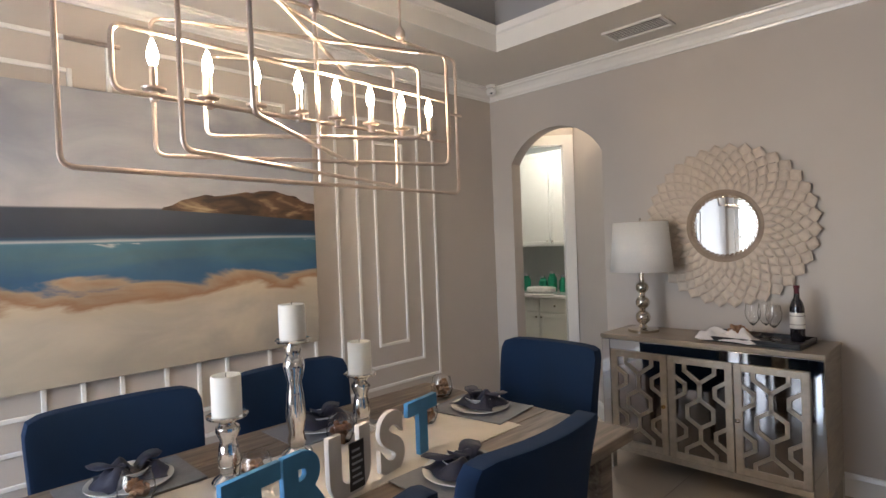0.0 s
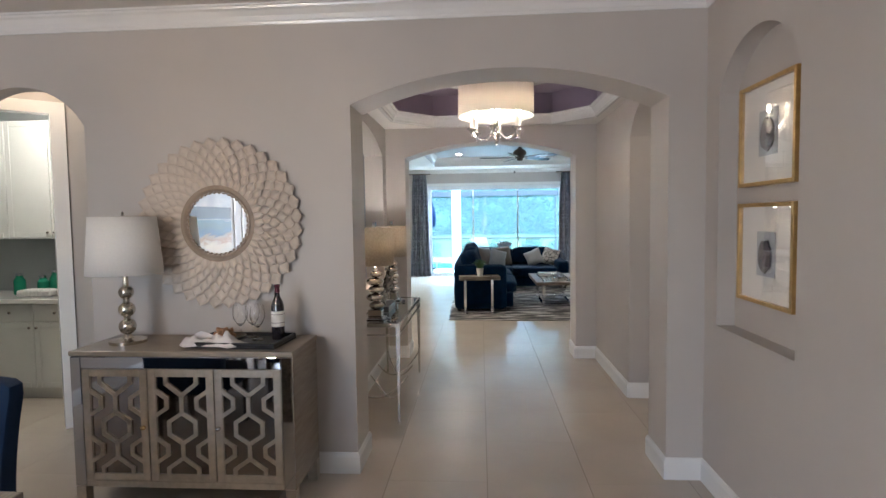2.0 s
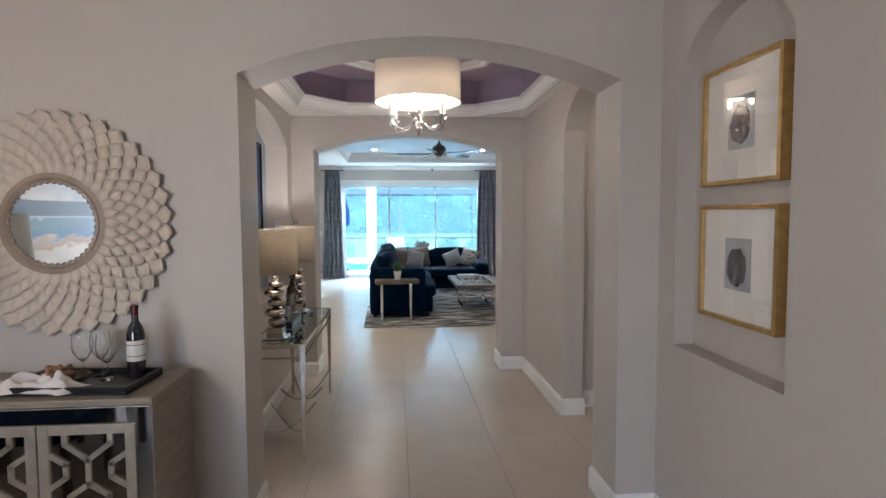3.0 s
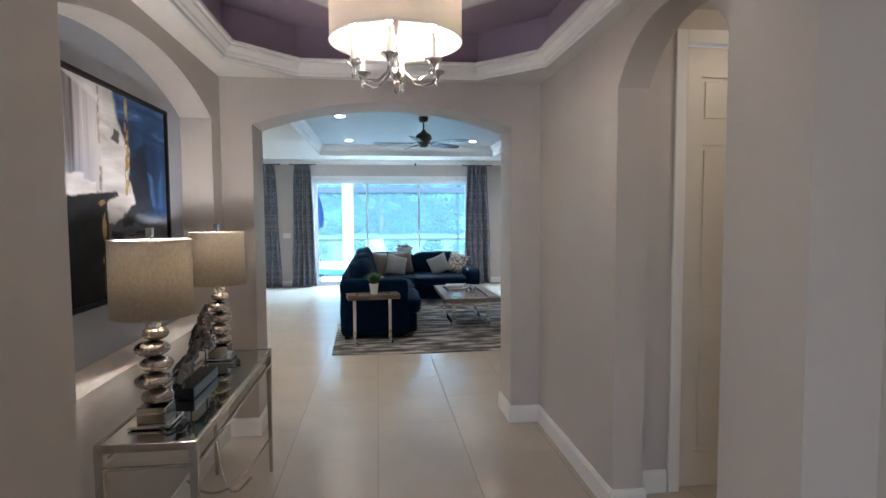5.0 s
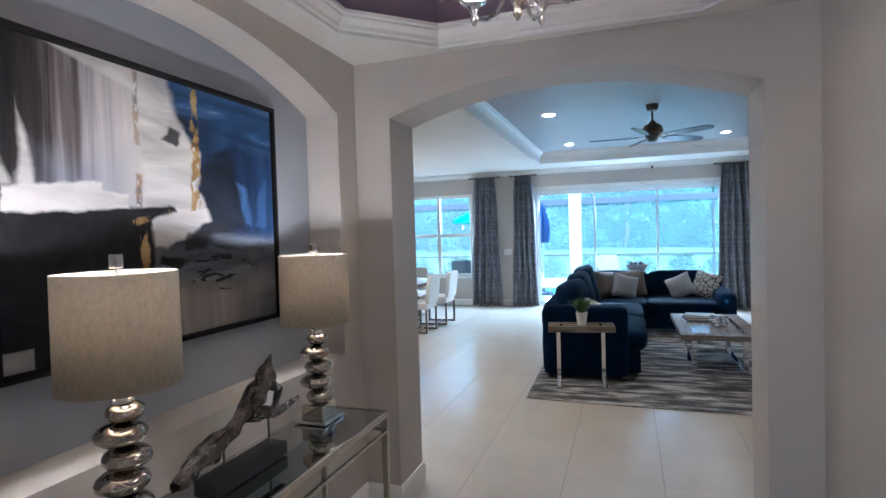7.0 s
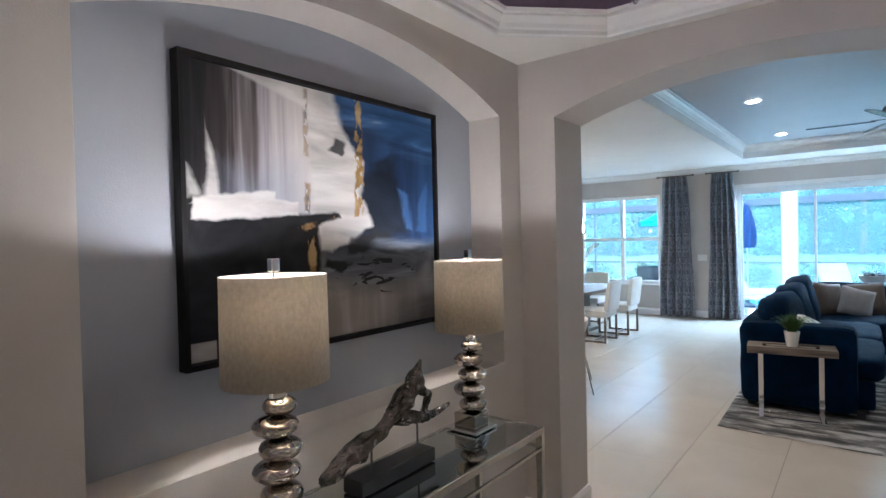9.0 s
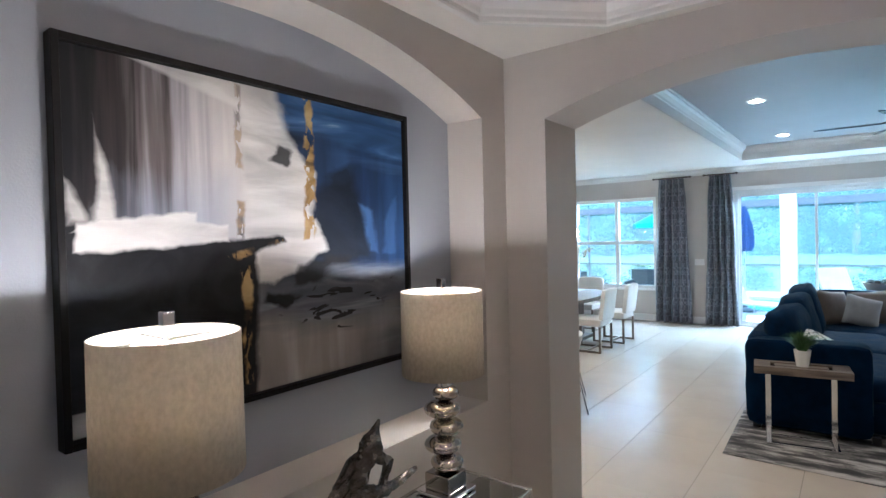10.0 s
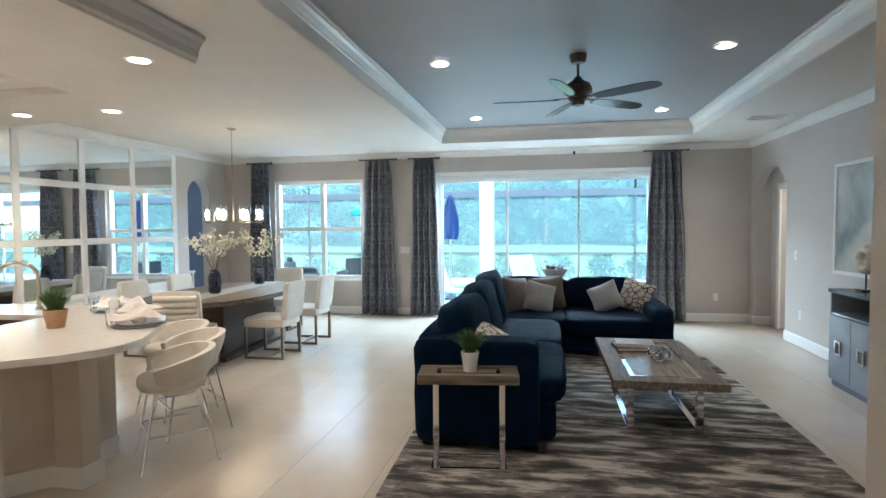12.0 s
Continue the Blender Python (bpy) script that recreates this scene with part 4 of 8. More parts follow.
plate("light_switch", (-1.31, YF, 1.165), "y", 0.17, 0.12, "white triple light switch plate on the wall", "light switch")
plate("wall_outlet", (3.88, YF, 0.40), "y", 0.075, 0.12, "white electrical outlet plate on the wall", "outlet")
plate("light_switch", (WR, 14.75, 1.17), -1, 0.075, 0.12, "white light switch plate on the wall", "light switch")
plate("wall_outlet", (WR, 14.6, 0.40), -1, 0.075, 0.12, "white electrical outlet plate on the wall", "outlet")
vent = thing("ceiling_vent", (3.85, 14.3, 2.893), 0, "white slatted ceiling air vent", "air vent")
# A black sheet gives the gaps between the slats their shade.
part("backing", boxed(-0.18, 0.18, -0.09, 0.09, -0.0015, -0.0005), M_BLACK, vent, "black sheet for the shade behind the slats")
part("frame", box(box(box(box(bmesh.new(), -0.2, 0.2, -0.11, -0.09, -0.012, 0), -0.2, 0.2, 0.09, 0.11, -0.012, 0), -0.2, -0.18, -0.09, 0.09, -0.012, 0), 0.18, 0.2, -0.09, 0.09, -0.012, 0), M_PLASTIC, vent)
for k in range(7):
    part("slat", boxed(-0.18, 0.18, -0.080 + 0.026 * k, -0.072 + 0.026 * k, -0.005, -0.003), M_PLASTIC, vent)
sensor = thing("motion_sensor", (1.64, YF - 0.02, 2.80), 0, "small dark ceiling sensor above the sliding door", "sensor")
part("housing", lathe(bmesh.new(), [(0.018, -0.03), (0.022, -0.01), (0.022, 0.02), (0.01, 0.03)], 14), M_BLACK, sensor, smooth=True)

# ---- cabinet on the east wall, with sculpture and framed picture ----
cab = thing("sideboard_cabinet", (4.15, 12.05, 0), 0, "blue-grey lacquer cabinet with silver square pulls and open top shelf", "cabinet")
M_LACQ = mat("blue_grey_lacquer", (0.25, 0.28, 0.34), 0.3, vary=0.04, scale=3, coat=0.3)
bm = bmesh.new()
box(bm, -0.22, 0.22, 0.78, 0.80, 0.06, 0.91)
box(bm, -0.22, 0.22, -0.80, -0.78, 0.06, 0.91)
box(bm, 0.19, 0.22, -0.78, 0.78, 0.06, 0.91)
box(bm, -0.215, 0.19, -0.78, 0.78, 0.70, 0.715)
box(bm, -0.215, 0.19, -0.78, 0.78, 0.06, 0.09)
part("body", bm, M_LACQ, cab)
part("top", boxed(-0.235, 0.225, -0.815, 0.815, 0.91, 0.945, 0.004), mat("dark_grey_top", (0.07, 0.07, 0.08), 0.25, vary=0.1), cab, "dark grey top")
part("shelf_back", boxed(0.15, 0.188, -0.78, 0.78, 0.716, 0.909), M_DARKWOOD, cab, "dark wood shelf lining")
part("plinth", boxed(-0.20, 0.2, -0.78, 0.78, 0.0, 0.058), mat("blue_plinth", (0.10, 0.13, 0.20), 0.35, vary=0.05), cab)
for k in range(4):
    y0 = -0.776 + 0.389 * k
    d = part("door", boxed(-0.238, -0.218, y0, y0 + 0.383, 0.10, 0.695, 0.004), M_LACQ, cab)
    yc = y0 + 0.19
    bm = bmesh.new()
    for (p0, p1, q0, q1) in ((-0.055, 0.055, 0.33, 0.35), (-0.055, 0.055, 0.45, 0.47), (-0.055, -0.035, 0.35, 0.45), (0.035, 0.055, 0.35, 0.45)):
        box(bm, -0.258, -0.239, yc + p0, yc + p1, q0, q1, 0.002)
    part("handle", bm, M_NICKEL, d, "silver square pull")
sc = thing("ring_sculpture", (4.12, 12.62, 0.946), 0, "pale stone ring sculpture on a dark stand", "sculpture")
part("base", boxed(-0.06, 0.06, -0.06, 0.06, 0, 0.02, 0.003), M_BLACK, sc)
part("stem", tube(bmesh.new(), [(0, 0, 0.02), (0, 0, 0.17)], 0.007, 8), M_BLACK, sc)
part("ring", tube(bmesh.new(), [(0, 0.10 * math.cos(a), 0.30 + 0.10 * math.sin(a)) for a in (6.283 * q / 28 for q in range(28))], 0.045, 12, True), mat("pale_stone", (0.55, 0.50, 0.44), 0.7, vary=0.15, scale=30, bump=0.3), sc, smooth=True)
pic = thing("framed_picture", (WR - 0.002, 13.1, 1.63), 0, "white framed glazed picture on the wall above the cabinet", "picture")
bm = bmesh.new()
box(bm, -0.035, 0, -0.64, 0.64, 0.57, 0.61, 0.003)
box(bm, -0.035, 0, -0.64, 0.64, -0.61, -0.57, 0.003)
box(bm, -0.035, 0, -0.64, -0.60, -0.57, 0.57, 0.003)
box(bm, -0.035, 0, 0.60, 0.64, -0.57, 0.57, 0.003)
part("frame", bm, M_TRIM, pic)
part("print", boxed(-0.016, -0.002, -0.60, 0.60, -0.57, 0.57), ramp_mat("pale_abstract_print", [(0.35, (0.30, 0.36, 0.36)), (0.55, (0.62, 0.64, 0.62)), (0.7, (0.75, 0.75, 0.73))], 0.05, 1.6, (1, 1, 1), 4, 0.3, 0.0, coat=1.0), pic, "pale blue-green print under glass")

# ---- sofa table behind the sofa, with a bowl ----
sot = thing("sofa_table", (1.45, 15.10, 0), 0, "narrow dark wood console table behind the sofa", "console table")
part("tabletop", boxed(-0.75, 0.75, -0.17, 0.17, 0.74, 0.78, 0.004), M_DARKWOOD, sot)
for x in (-0.70, 0.70):
    for y in (-0.13, 0.13):
        part("leg", boxed(x - 0.025, x + 0.025, y - 0.025, y + 0.025, 0, 0.74), M_DARKWOOD, sot)
bowl = thing("bowl", (1.30, 15.08, 0.78), 0, "wide cream bowl with dark decorative fruit", "bowl")
part("bowl_body", lathe(bmesh.new(), [(0.06, 0), (0.08, 0.01), (0.15, 0.09), (0.20, 0.17), (0.195, 0.175), (0.14, 0.1), (0.02, 0.03)], 28), M_CREAM, bowl, smooth=True)
for k in range(7):
    a = 6.283 * k / 7
    part("fruit", squircle(bmesh.new(), 0.10 * math.cos(a), 0.10 * math.sin(a), 0.165 + 0.02 * (k % 2), 0.08, 0.08, 0.075, 2.2, 4), M_BLACK, bowl, smooth=True)

# ---- outside: lanai, pool, lawn, trees ----
M_PAVER = mat("pale_patio_paver", (0.50, 0.48, 0.45), 0.8, vary=0.12, scale=4, bump=0.2, bump_scale=40)
M_GRASS = mat("lawn_grass", (0.09, 0.15, 0.05), 0.9, vary=0.35, scale=0.6, bump=0.5, bump_scale=20)
setting("ground", boxed(-400, 400, YF + 7.2, 700, -0.3, -0.12), M_GRASS)
setting("pavement_patio", box(boxed(-14, 14, YF + 0.2, 18.9, -0.25, -0.02), -14, -2.4, 18.9, YF + 7.2, -0.25, -0.02), M_PAVER)
setting("pavement_pool_edge", box(boxed(-2.4, 14, 22.6, YF + 7.2, -0.25, -0.02), 9.0, 14, 18.9, 22.6, -0.25, -0.02), M_PAVER)
setting("water_pool", boxed(-2.4, 9.0, 18.9, 22.6, -0.3, -0.10), mat("pool_water", (0.02, 0.30, 0.36), 0.05, vary=0.1, scale=2, bump=0.15, bump_scale=3))
lan = thing("lanai_roof", (0, 0, 0), 0, "white covered lanai roof on square columns", "porch roof", kind="structure")
part("roof", boxed(-9, 9, YF + 0.2, 18.45, 2.72, 2.95), M_CEIL, lan)
part("beam", boxed(-9, 9, 18.0, 18.3, 2.50, 2.72), M_TRIM, lan)
for x in (-5.2, -0.02, 5.4):
    part("column", boxed(x - 0.14, x + 0.14, 18.0, 18.28, -0.02, 2.50, 0.01), M_TRIM, lan)
cage = thing("screen_enclosure", (0, 0, 0), 0, "bronze framed pool screen enclosure", "pool cage", kind="structure")
M_CAGE = mat("bronze_cage_frame", (0.10, 0.12, 0.15), 0.5, vary=0.05)
part("rail", boxed(-9, 9, 23.0, 23.08, 2.42, 2.61), M_CAGE, cage)
part("rail", boxed(-9, 9, 23.0, 23.08, 0.75, 0.80), M_CAGE, cage)
for x in (-8.6, -6.2, -3.8, 3.6, 6.4, 8.8):
    part("post", boxed(x, x + 0.06, 23.0, 23.06, -0.02, 2.42), M_CAGE, cage)


# Screen mesh whose pale blue-green lays haze over the trees.
M_HAZE_SCREEN = bpy.data.materials.new("haze_screen_mesh")
M_HAZE_SCREEN.use_nodes = True
sn, sl = M_HAZE_SCREEN.node_tree.nodes, M_HAZE_SCREEN.node_tree.links
sd, stn, smx = sn.new("ShaderNodeBsdfDiffuse"), sn.new("ShaderNodeBsdfTransparent"), sn.new("ShaderNodeMixShader")
sd.inputs["Color"].default_value = (0.30, 0.50, 0.55, 1)
smx.inputs[0].default_value = 0.20
sl.new(stn.outputs[0], smx.inputs[1])
sl.new(sd.outputs[0], smx.inputs[2])
sl.new(smx.outputs[0], sn["Material Output"].inputs["Surface"])
posts = (-8.6, -6.2, -3.8, 3.6, 6.4, 8.8)
for p0, p1 in zip(posts, posts[1:]):
    # The panels above the rail are added to pale the treetops.
    part("haze_screen_panel", boxed(p0 + 0.06, p1, 23.028, 23.030, 2.61, 3.7), M_HAZE_SCREEN, cage, "fine screen coloured pale as haze over the trees")
    part("haze_screen_panel", boxed(p0 + 0.06, p1, 23.028, 23.030, -0.02, 2.42), M_HAZE_SCREEN, cage, "fine screen coloured pale as haze over the trees")


def leaf_clump(bm, c, r, count, rnd, size):
    for _ in range(count):
        d = Vector((rnd.gauss(0, 1), rnd.gauss(0, 1), rnd.gauss(0, 0.8)))
        d.normalize()
        p = c + d * r * rnd.uniform(0.55, 1.08)
        a = Vector((rnd.uniform(-1, 1), rnd.uniform(-1, 1), rnd.uniform(-0.6, 0.6))).normalized()
        b = a.orthogonal().normalized() * size * rnd.uniform(0.5, 1.0)
        a = a * size * rnd.uniform(0.7, 1.3)
        bm.faces.new([bm.verts.new(p + q) for q in (-a, b * 0.6, a, -b * 0.6)])



def foliage_core(bm, c, r, seed):
    """The dense inside of a clump, uneven, behind its loose leaves."""
    made = bmesh.ops.create_icosphere(bm, subdivisions=2, radius=r, matrix=Matrix.Translation(c))
    for v in made["verts"]:
        d = v.co - c
        v.co = c + d * (0.86 + 0.5 * noise.noise(d * (2.2 / r) + Vector((seed, 0, 0))))


M_TREELEAF = mat("tree_foliage", (0.040, 0.125, 0.080), 0.7, vary=0.35, scale=1.5)
M_BARK = mat("grey_bark", (0.12, 0.09, 0.07), 0.95, vary=0.3, scale=12, bump=0.6, bump_scale=30)


def tree(seed, h, crown):
    rnd = random.Random(seed)
    t = thing("tree", (0, 0, 0), 0, "leafy broad green tree beyond the lawn", "tree", "tree line beyond the lawn")
    bm = bmesh.new()
    tube(bm, [(0, 0, -0.3), (0.1, 0.05, h * 0.25), (0.05, 0.1, h * 0.55), (0.2, 0, h * 0.8)], 0.28, 9, r_end=0.06)
    for k in range(5):
        a = 6.283 * k / 5 + rnd.uniform(-0.4, 0.4)
        z = h * rnd.uniform(0.3, 0.55)
        tube(bm, [(0.08, 0.05, z), (math.cos(a) * crown * 0.3, math.sin(a) * crown * 0.3, z + h * 0.12), (math.cos(a) * crown * 0.65, math.sin(a) * crown * 0.65, z + h * 0.2)], 0.11, 6, r_end=0.03)
    part("trunk", bm, M_BARK, t, smooth=True)
    bm = bmesh.new()
    for k in range(46):
        a, rr = rnd.uniform(0, 6.283), crown * rnd.uniform(0.1, 1.0) ** 0.6
        z = h * rnd.uniform(0.06, 1.0)
        rr *= 1.0 - 0.55 * max(0, z / h - 0.5)
        foliage_core(bm, Vector((math.cos(a) * rr, math.sin(a) * rr, z)), crown * 0.21, k + seed)
        leaf_clump(bm, Vector((math.cos(a) * rr, math.sin(a) * rr, z)), crown * rnd.uniform(0.24, 0.40), 330, rnd, 0.17)
    part("crown", bm, M_TREELEAF, t, smooth=True)
    return t


protos = [tree(s, h, c) for s, h, c in ((1, 9.5, 3.9), (2, 8.5, 3.6), (3, 11.0, 4.3))]
spots = random.Random(8)
place = 0
for row, y in ((0, 57.0), (1, 63.0)):
    for k in range(18):
        x = -38 + 4.3 * k + spots.uniform(-1.2, 1.2) + 2.1 * row
        m = pose(x, y + spots.uniform(-2.5, 2.5), -0.12, 0, 0, spots.uniform(0, 360))
        if place < 3:
            protos[place].matrix_world = m
        else:
            copy_thing(protos[place % 3], m)
        place += 1


def bush(seed):
    rnd = random.Random(seed)
    b = thing("shrub", (0, 0, 0), 0, "low leafy green shrub beyond the pool", "shrub", "shrubs beyond the pool")
    bm = bmesh.new()
    for k in range(8):
        leaf_clump(bm, Vector((rnd.uniform(-0.5, 0.5), rnd.uniform(-0.25, 0.25), rnd.uniform(0.1, 0.5))), 0.28, 130, rnd, 0.06)
    part("foliage", bm, M_LEAF, b)
    bm = bmesh.new()
    for k in range(4):
        tube(bm, [(0, 0, -0.12), (rnd.uniform(-0.3, 0.3), rnd.uniform(-0.2, 0.2), 0.35)], 0.015, 5)
    part("stems", bm, M_BARK, b)
    return b


b0 = bush(5)
b0.matrix_world = pose(-9, 24.6, 0)
for k in range(1, 16):
    copy_thing(b0, pose(-9 + 1.3 * k + 0.2 * math.sin(5 * k), 24.6 + 0.25 * math.sin(3 * k), -0.04, 0, 0, 67 * k))

# umbrellas and patio furniture
M_UBLUE = mat("royal_blue_canvas", (0.014, 0.065, 0.24), 0.8, vary=0.1, scale=10)
M_UTEAL = mat("teal_canvas", (0.02, 0.30, 0.32), 0.8, vary=0.08, scale=6)
u = thing("closed_umbrella", (-0.90, 18.75, -0.02), 0, "closed royal blue patio umbrella on a pole", "umbrella")
part("pole", tube(bmesh.new(), [(0, 0, 0), (0, 0, 2.30)], 0.019, 10), M_ALU, u)
bm = bmesh.new()
rings = []
for k in range(13):
    v = k / 12
    r = (0.03 + 0.15 * math.sin(min(1, v * 1.15) * 1.75)) * (0.95 if v < 0.93 else 0.75)
    rings.append([bm.verts.new((r * (1 + 0.22 * math.cos(7 * a + 2 * v)) * math.cos(a), r * (1 + 0.22 * math.cos(7 * a + 2 * v)) * math.sin(a), 2.30 - 0.98 * v)) for a in (6.283 * q / 42 for q in range(42))])
for a, b in zip(rings, rings[1:]):
    for q in range(42):
        bm.faces.new((a[q], a[(q + 1) % 42], b[(q + 1) % 42], b[q]))
bm.faces.new(rings[0])
part("canopy", bm, M_UBLUE, u, smooth=True)
part("base", lathe(bmesh.new(), [(0.22, 0), (0.22, 0.04), (0.05, 0.09), (0.03, 0.2)], 24), M_CAGE, u)
u = thing("patio_umbrella", (-2.75, 20.6, -0.02), 0, "open teal patio umbrella over the patio table", "umbrella")
part("pole", tube(bmesh.new(), [(0, 0, 0), (0, 0, 2.55)], 0.02, 10), M_ALU, u)
bm = bmesh.new()
tip = bm.verts.new((0, 0, 2.55))
rim = [bm.verts.new((1.15 * math.cos(a), 1.15 * math.sin(a), 2.02)) for a in (6.283 * q / 8 for q in range(8))]
low = [bm.verts.new((1.16 * math.cos(a), 1.16 * math.sin(a), 1.90)) for a in (6.283 * q / 8 for q in range(8))]
for q in range(8):
    bm.faces.new((tip, rim[q], rim[(q + 1) % 8]))
    bm.faces.new((rim[q], low[q], low[(q + 1) % 8], rim[(q + 1) % 8]))
part("canopy", bm, M_UTEAL, u)
for q in range(8):
    a = 6.283 * q / 8
    part("rib", tube(bmesh.new(), [(0, 0, 2.53), (1.14 * math.cos(a), 1.14 * math.sin(a), 2.0)], 0.008, 5), M_ALU, u)

M_SLING = mat("pale_sling_fabric", (0.55, 0.56, 0.56), 0.8, vary=0.1)
M_WICKER = mat("dark_grey_wicker", (0.06, 0.065, 0.075), 0.7, vary=0.3, scale=60, bump=0.6, bump_scale=120)


def lounger(at, turn):
    c = thing("sun_lounger", at, turn, "pale sling pool lounger with raised backrest", "sun lounger", "loungers by the pool")
    part("seat", boxed(-0.3, 0.3, -0.2, 1.2, 0.30, 0.34, 0.01), M_SLING, c)
    part("backrest", boxed(-0.3, 0.3, 0, 0.75, -0.02, 0.02, 0.01), M_SLING, c, at=pose(0, -0.2, 0.33, 118, 0, 0))
    for x in (-0.28, 0.28):
        for y in (-0.1, 1.1):
            part("leg", tube(bmesh.new(), [(x, y, 0), (x, y, 0.30)], 0.015, 8), M_ALU, c)
    return c


lounger((-0.62, 17.6, -0.02), 250)
lounger((0.95, 17.9, -0.02), 215)


def patio_chair(at, turn):
    c = thing("patio_chair", at, turn, "dark grey wicker patio armchair with pale cushion", "chair", "chairs on the patio")
    part("frame", box(box(box(bmesh.new(), -0.3, 0.3, -0.3, 0.3, 0.05, 0.38, 0.02), -0.34, -0.26, -0.3, 0.3, 0.05, 0.62, 0.02), 0.26, 0.34, -0.3, 0.3, 0.05, 0.62, 0.02), M_WICKER, c)
    part("backrest", boxed(-0.34, 0.34, 0.26, 0.36, 0.05, 0.88, 0.03), M_WICKER, c)
    part("cushion", squircle(bmesh.new(), 0, -0.02, 0.43, 0.5, 0.54, 0.12, 6, 4), M_SLING, c, smooth=True)
    for x in (-0.27, 0.27):
        for y in (-0.26, 0.3):
            part("foot", boxed(x - 0.02, x + 0.02, y - 0.02, y + 0.02, 0, 0.052), M_BLACK, c)
    return c


for at, turn in (((-3.9, 17.6, -0.02), 90), ((-2.35, 17.5, -0.02), -80), ((-3.1, 18.7, -0.02), 0), ((-4.7, 19.4, -0.02), 120)):
    patio_chair(at, turn)
pt = thing("patio_table", (-3.1, 17.65, -0.02), 0, "low dark patio table between wicker chairs", "table")
part("tabletop", boxed(-0.35, 0.35, -0.35, 0.35, 0.46, 0.50, 0.01), M_WICKER, pt)
for x in (-0.3, 0.3):
    for y in (-0.3, 0.3):
        part("leg", boxed(x - 0.025, x + 0.025, y - 0.025, y + 0.025, 0, 0.46), M_WICKER, pt)

# ---- dining room: wall mouldings and seascape ----
bm = bmesh.new()
for yc in (3.575, 2.44, 1.30, 0.17):
    for half, z0, z1 in ((0.475, 0.49, 2.62), (0.305, 0.64, 2.46), (0.145, 0.795, 2.30)):
        y0, y1, w, d = yc - half, yc + half, 0.024, 0.014
        box(bm, XL, XL + d, y0, y0 + w, z0, z1, 0.004, 1)
        box(bm, XL, XL + d, y1 - w, y1, z0, z1, 0.004, 1)
        box(bm, XL, XL + d - 0.001, y0 + w, y1 - w, z0, z0 + w, 0.004, 1)
        box(bm, XL, XL + d - 0.001, y0 + w, y1 - w, z1 - w, z1, 0.004, 1)
setting("trim_panel_moulding", bm, M_TRIM)


def seascape_material():
    m = bpy.data.materials.new("seascape_oil_paint")
    m.use_nodes = True
    n, l = m.node_tree.nodes, m.node_tree.links
    p = n["Principled BSDF"]
    p.inputs["Roughness"].default_value = 0.5
    tc = n.new("ShaderNodeTexCoord")
    sx = n.new("ShaderNodeSeparateXYZ")
    l.new(tc.outputs["Object"], sx.inputs[0])

    def tex(scale, stretch, detail=8, dist=0.0):
        mp = n.new("ShaderNodeMapping")
        mp.inputs["Scale"].default_value = stretch
        l.new(tc.outputs["Object"], mp.inputs[0])
        t = n.new("ShaderNodeTexNoise")
        t.inputs["Scale"].default_value, t.inputs["Detail"].default_value, t.inputs["Distortion"].default_value = scale, detail, dist
        l.new(mp.outputs[0], t.inputs["Vector"])
        return t.outputs["Fac"]

    def calc(op, a, b):
        q = n.new("ShaderNodeMath")
        q.operation = op
        for k, v in enumerate((a, b)):
            if isinstance(v, (int, float)):
                q.inputs[k].default_value = v
            else:
                l.new(v, q.inputs[k])
        return q.outputs[0]

    z = calc("DIVIDE", calc("SUBTRACT", sx.outputs[2], 0.93), 1.43)
    low = calc("LESS_THAN", sx.outputs[2], 1.60)
    wob = calc("MULTIPLY", calc("SUBTRACT", tex(2.4, (1, 0.8, 3.0), 9, 0.6), 0.5), calc("ADD", calc("MULTIPLY", low, 0.20), 0.012))
    r = n.new("ShaderNodeValToRGB")
    stops = [(0.0, (0.36, 0.33, 0.27)), (0.20, (0.48, 0.43, 0.35)), (0.27, (0.50, 0.43, 0.32)), (0.295, (0.30, 0.165, 0.085)), (0.325, (0.36, 0.27, 0.18)), (0.345, (0.03, 0.10, 0.20)), (0.42, (0.06, 0.13, 0.17)), (0.472, (0.05, 0.14, 0.20)), (0.478, (0.40, 0.43, 0.45)), (0.487, (0.02, 0.07, 0.13)), (0.50, (0.018, 0.03, 0.055)), (0.592, (0.03, 0.045, 0.07)), (0.597, (0.42, 0.42, 0.43)), (0.74, (0.31, 0.33, 0.38)), (1.0, (0.30, 0.31, 0.34))]
    while len(r.color_ramp.elements) < len(stops):
        r.color_ramp.elements.new(0.5)
    for e, (at, c) in zip(r.color_ramp.elements, stops):
        e.position, e.color = at, (*c, 1)
    l.new(calc("ADD", z, wob), r.inputs[0])
    mx = n.new("ShaderNodeMix")
    mx.data_type, mx.blend_type = "RGBA", "OVERLAY"
    l.new(r.outputs[0], mx.inputs[6])
    cl = n.new("ShaderNodeValToRGB")
    cl.color_ramp.elements[0].position, cl.color_ramp.elements[0].color = 0.35, (0.42, 0.42, 0.44, 1)
    cl.color_ramp.elements[1].position, cl.color_ramp.elements[1].color = 0.68, (0.64, 0.62, 0.60, 1)
    l.new(tex(2.0, (1, 1, 2.0), 10, 0.8), cl.inputs[0])
    l.new(cl.outputs[0], mx.inputs[7])
    mx.inputs[0].default_value = 0.8
    l.new(mx.outputs[2], p.inputs["Base Color"])
    b = n.new("ShaderNodeBump")
    b.inputs["Strength"].default_value, b.inputs["Distance"].default_value = 0.25, 0.004
    l.new(tex(14, (1, 0.5, 2.0), 8, 1.0), b.inputs["Height"])
    l.new(b.outputs[0], p.inputs["Normal"])
    return m


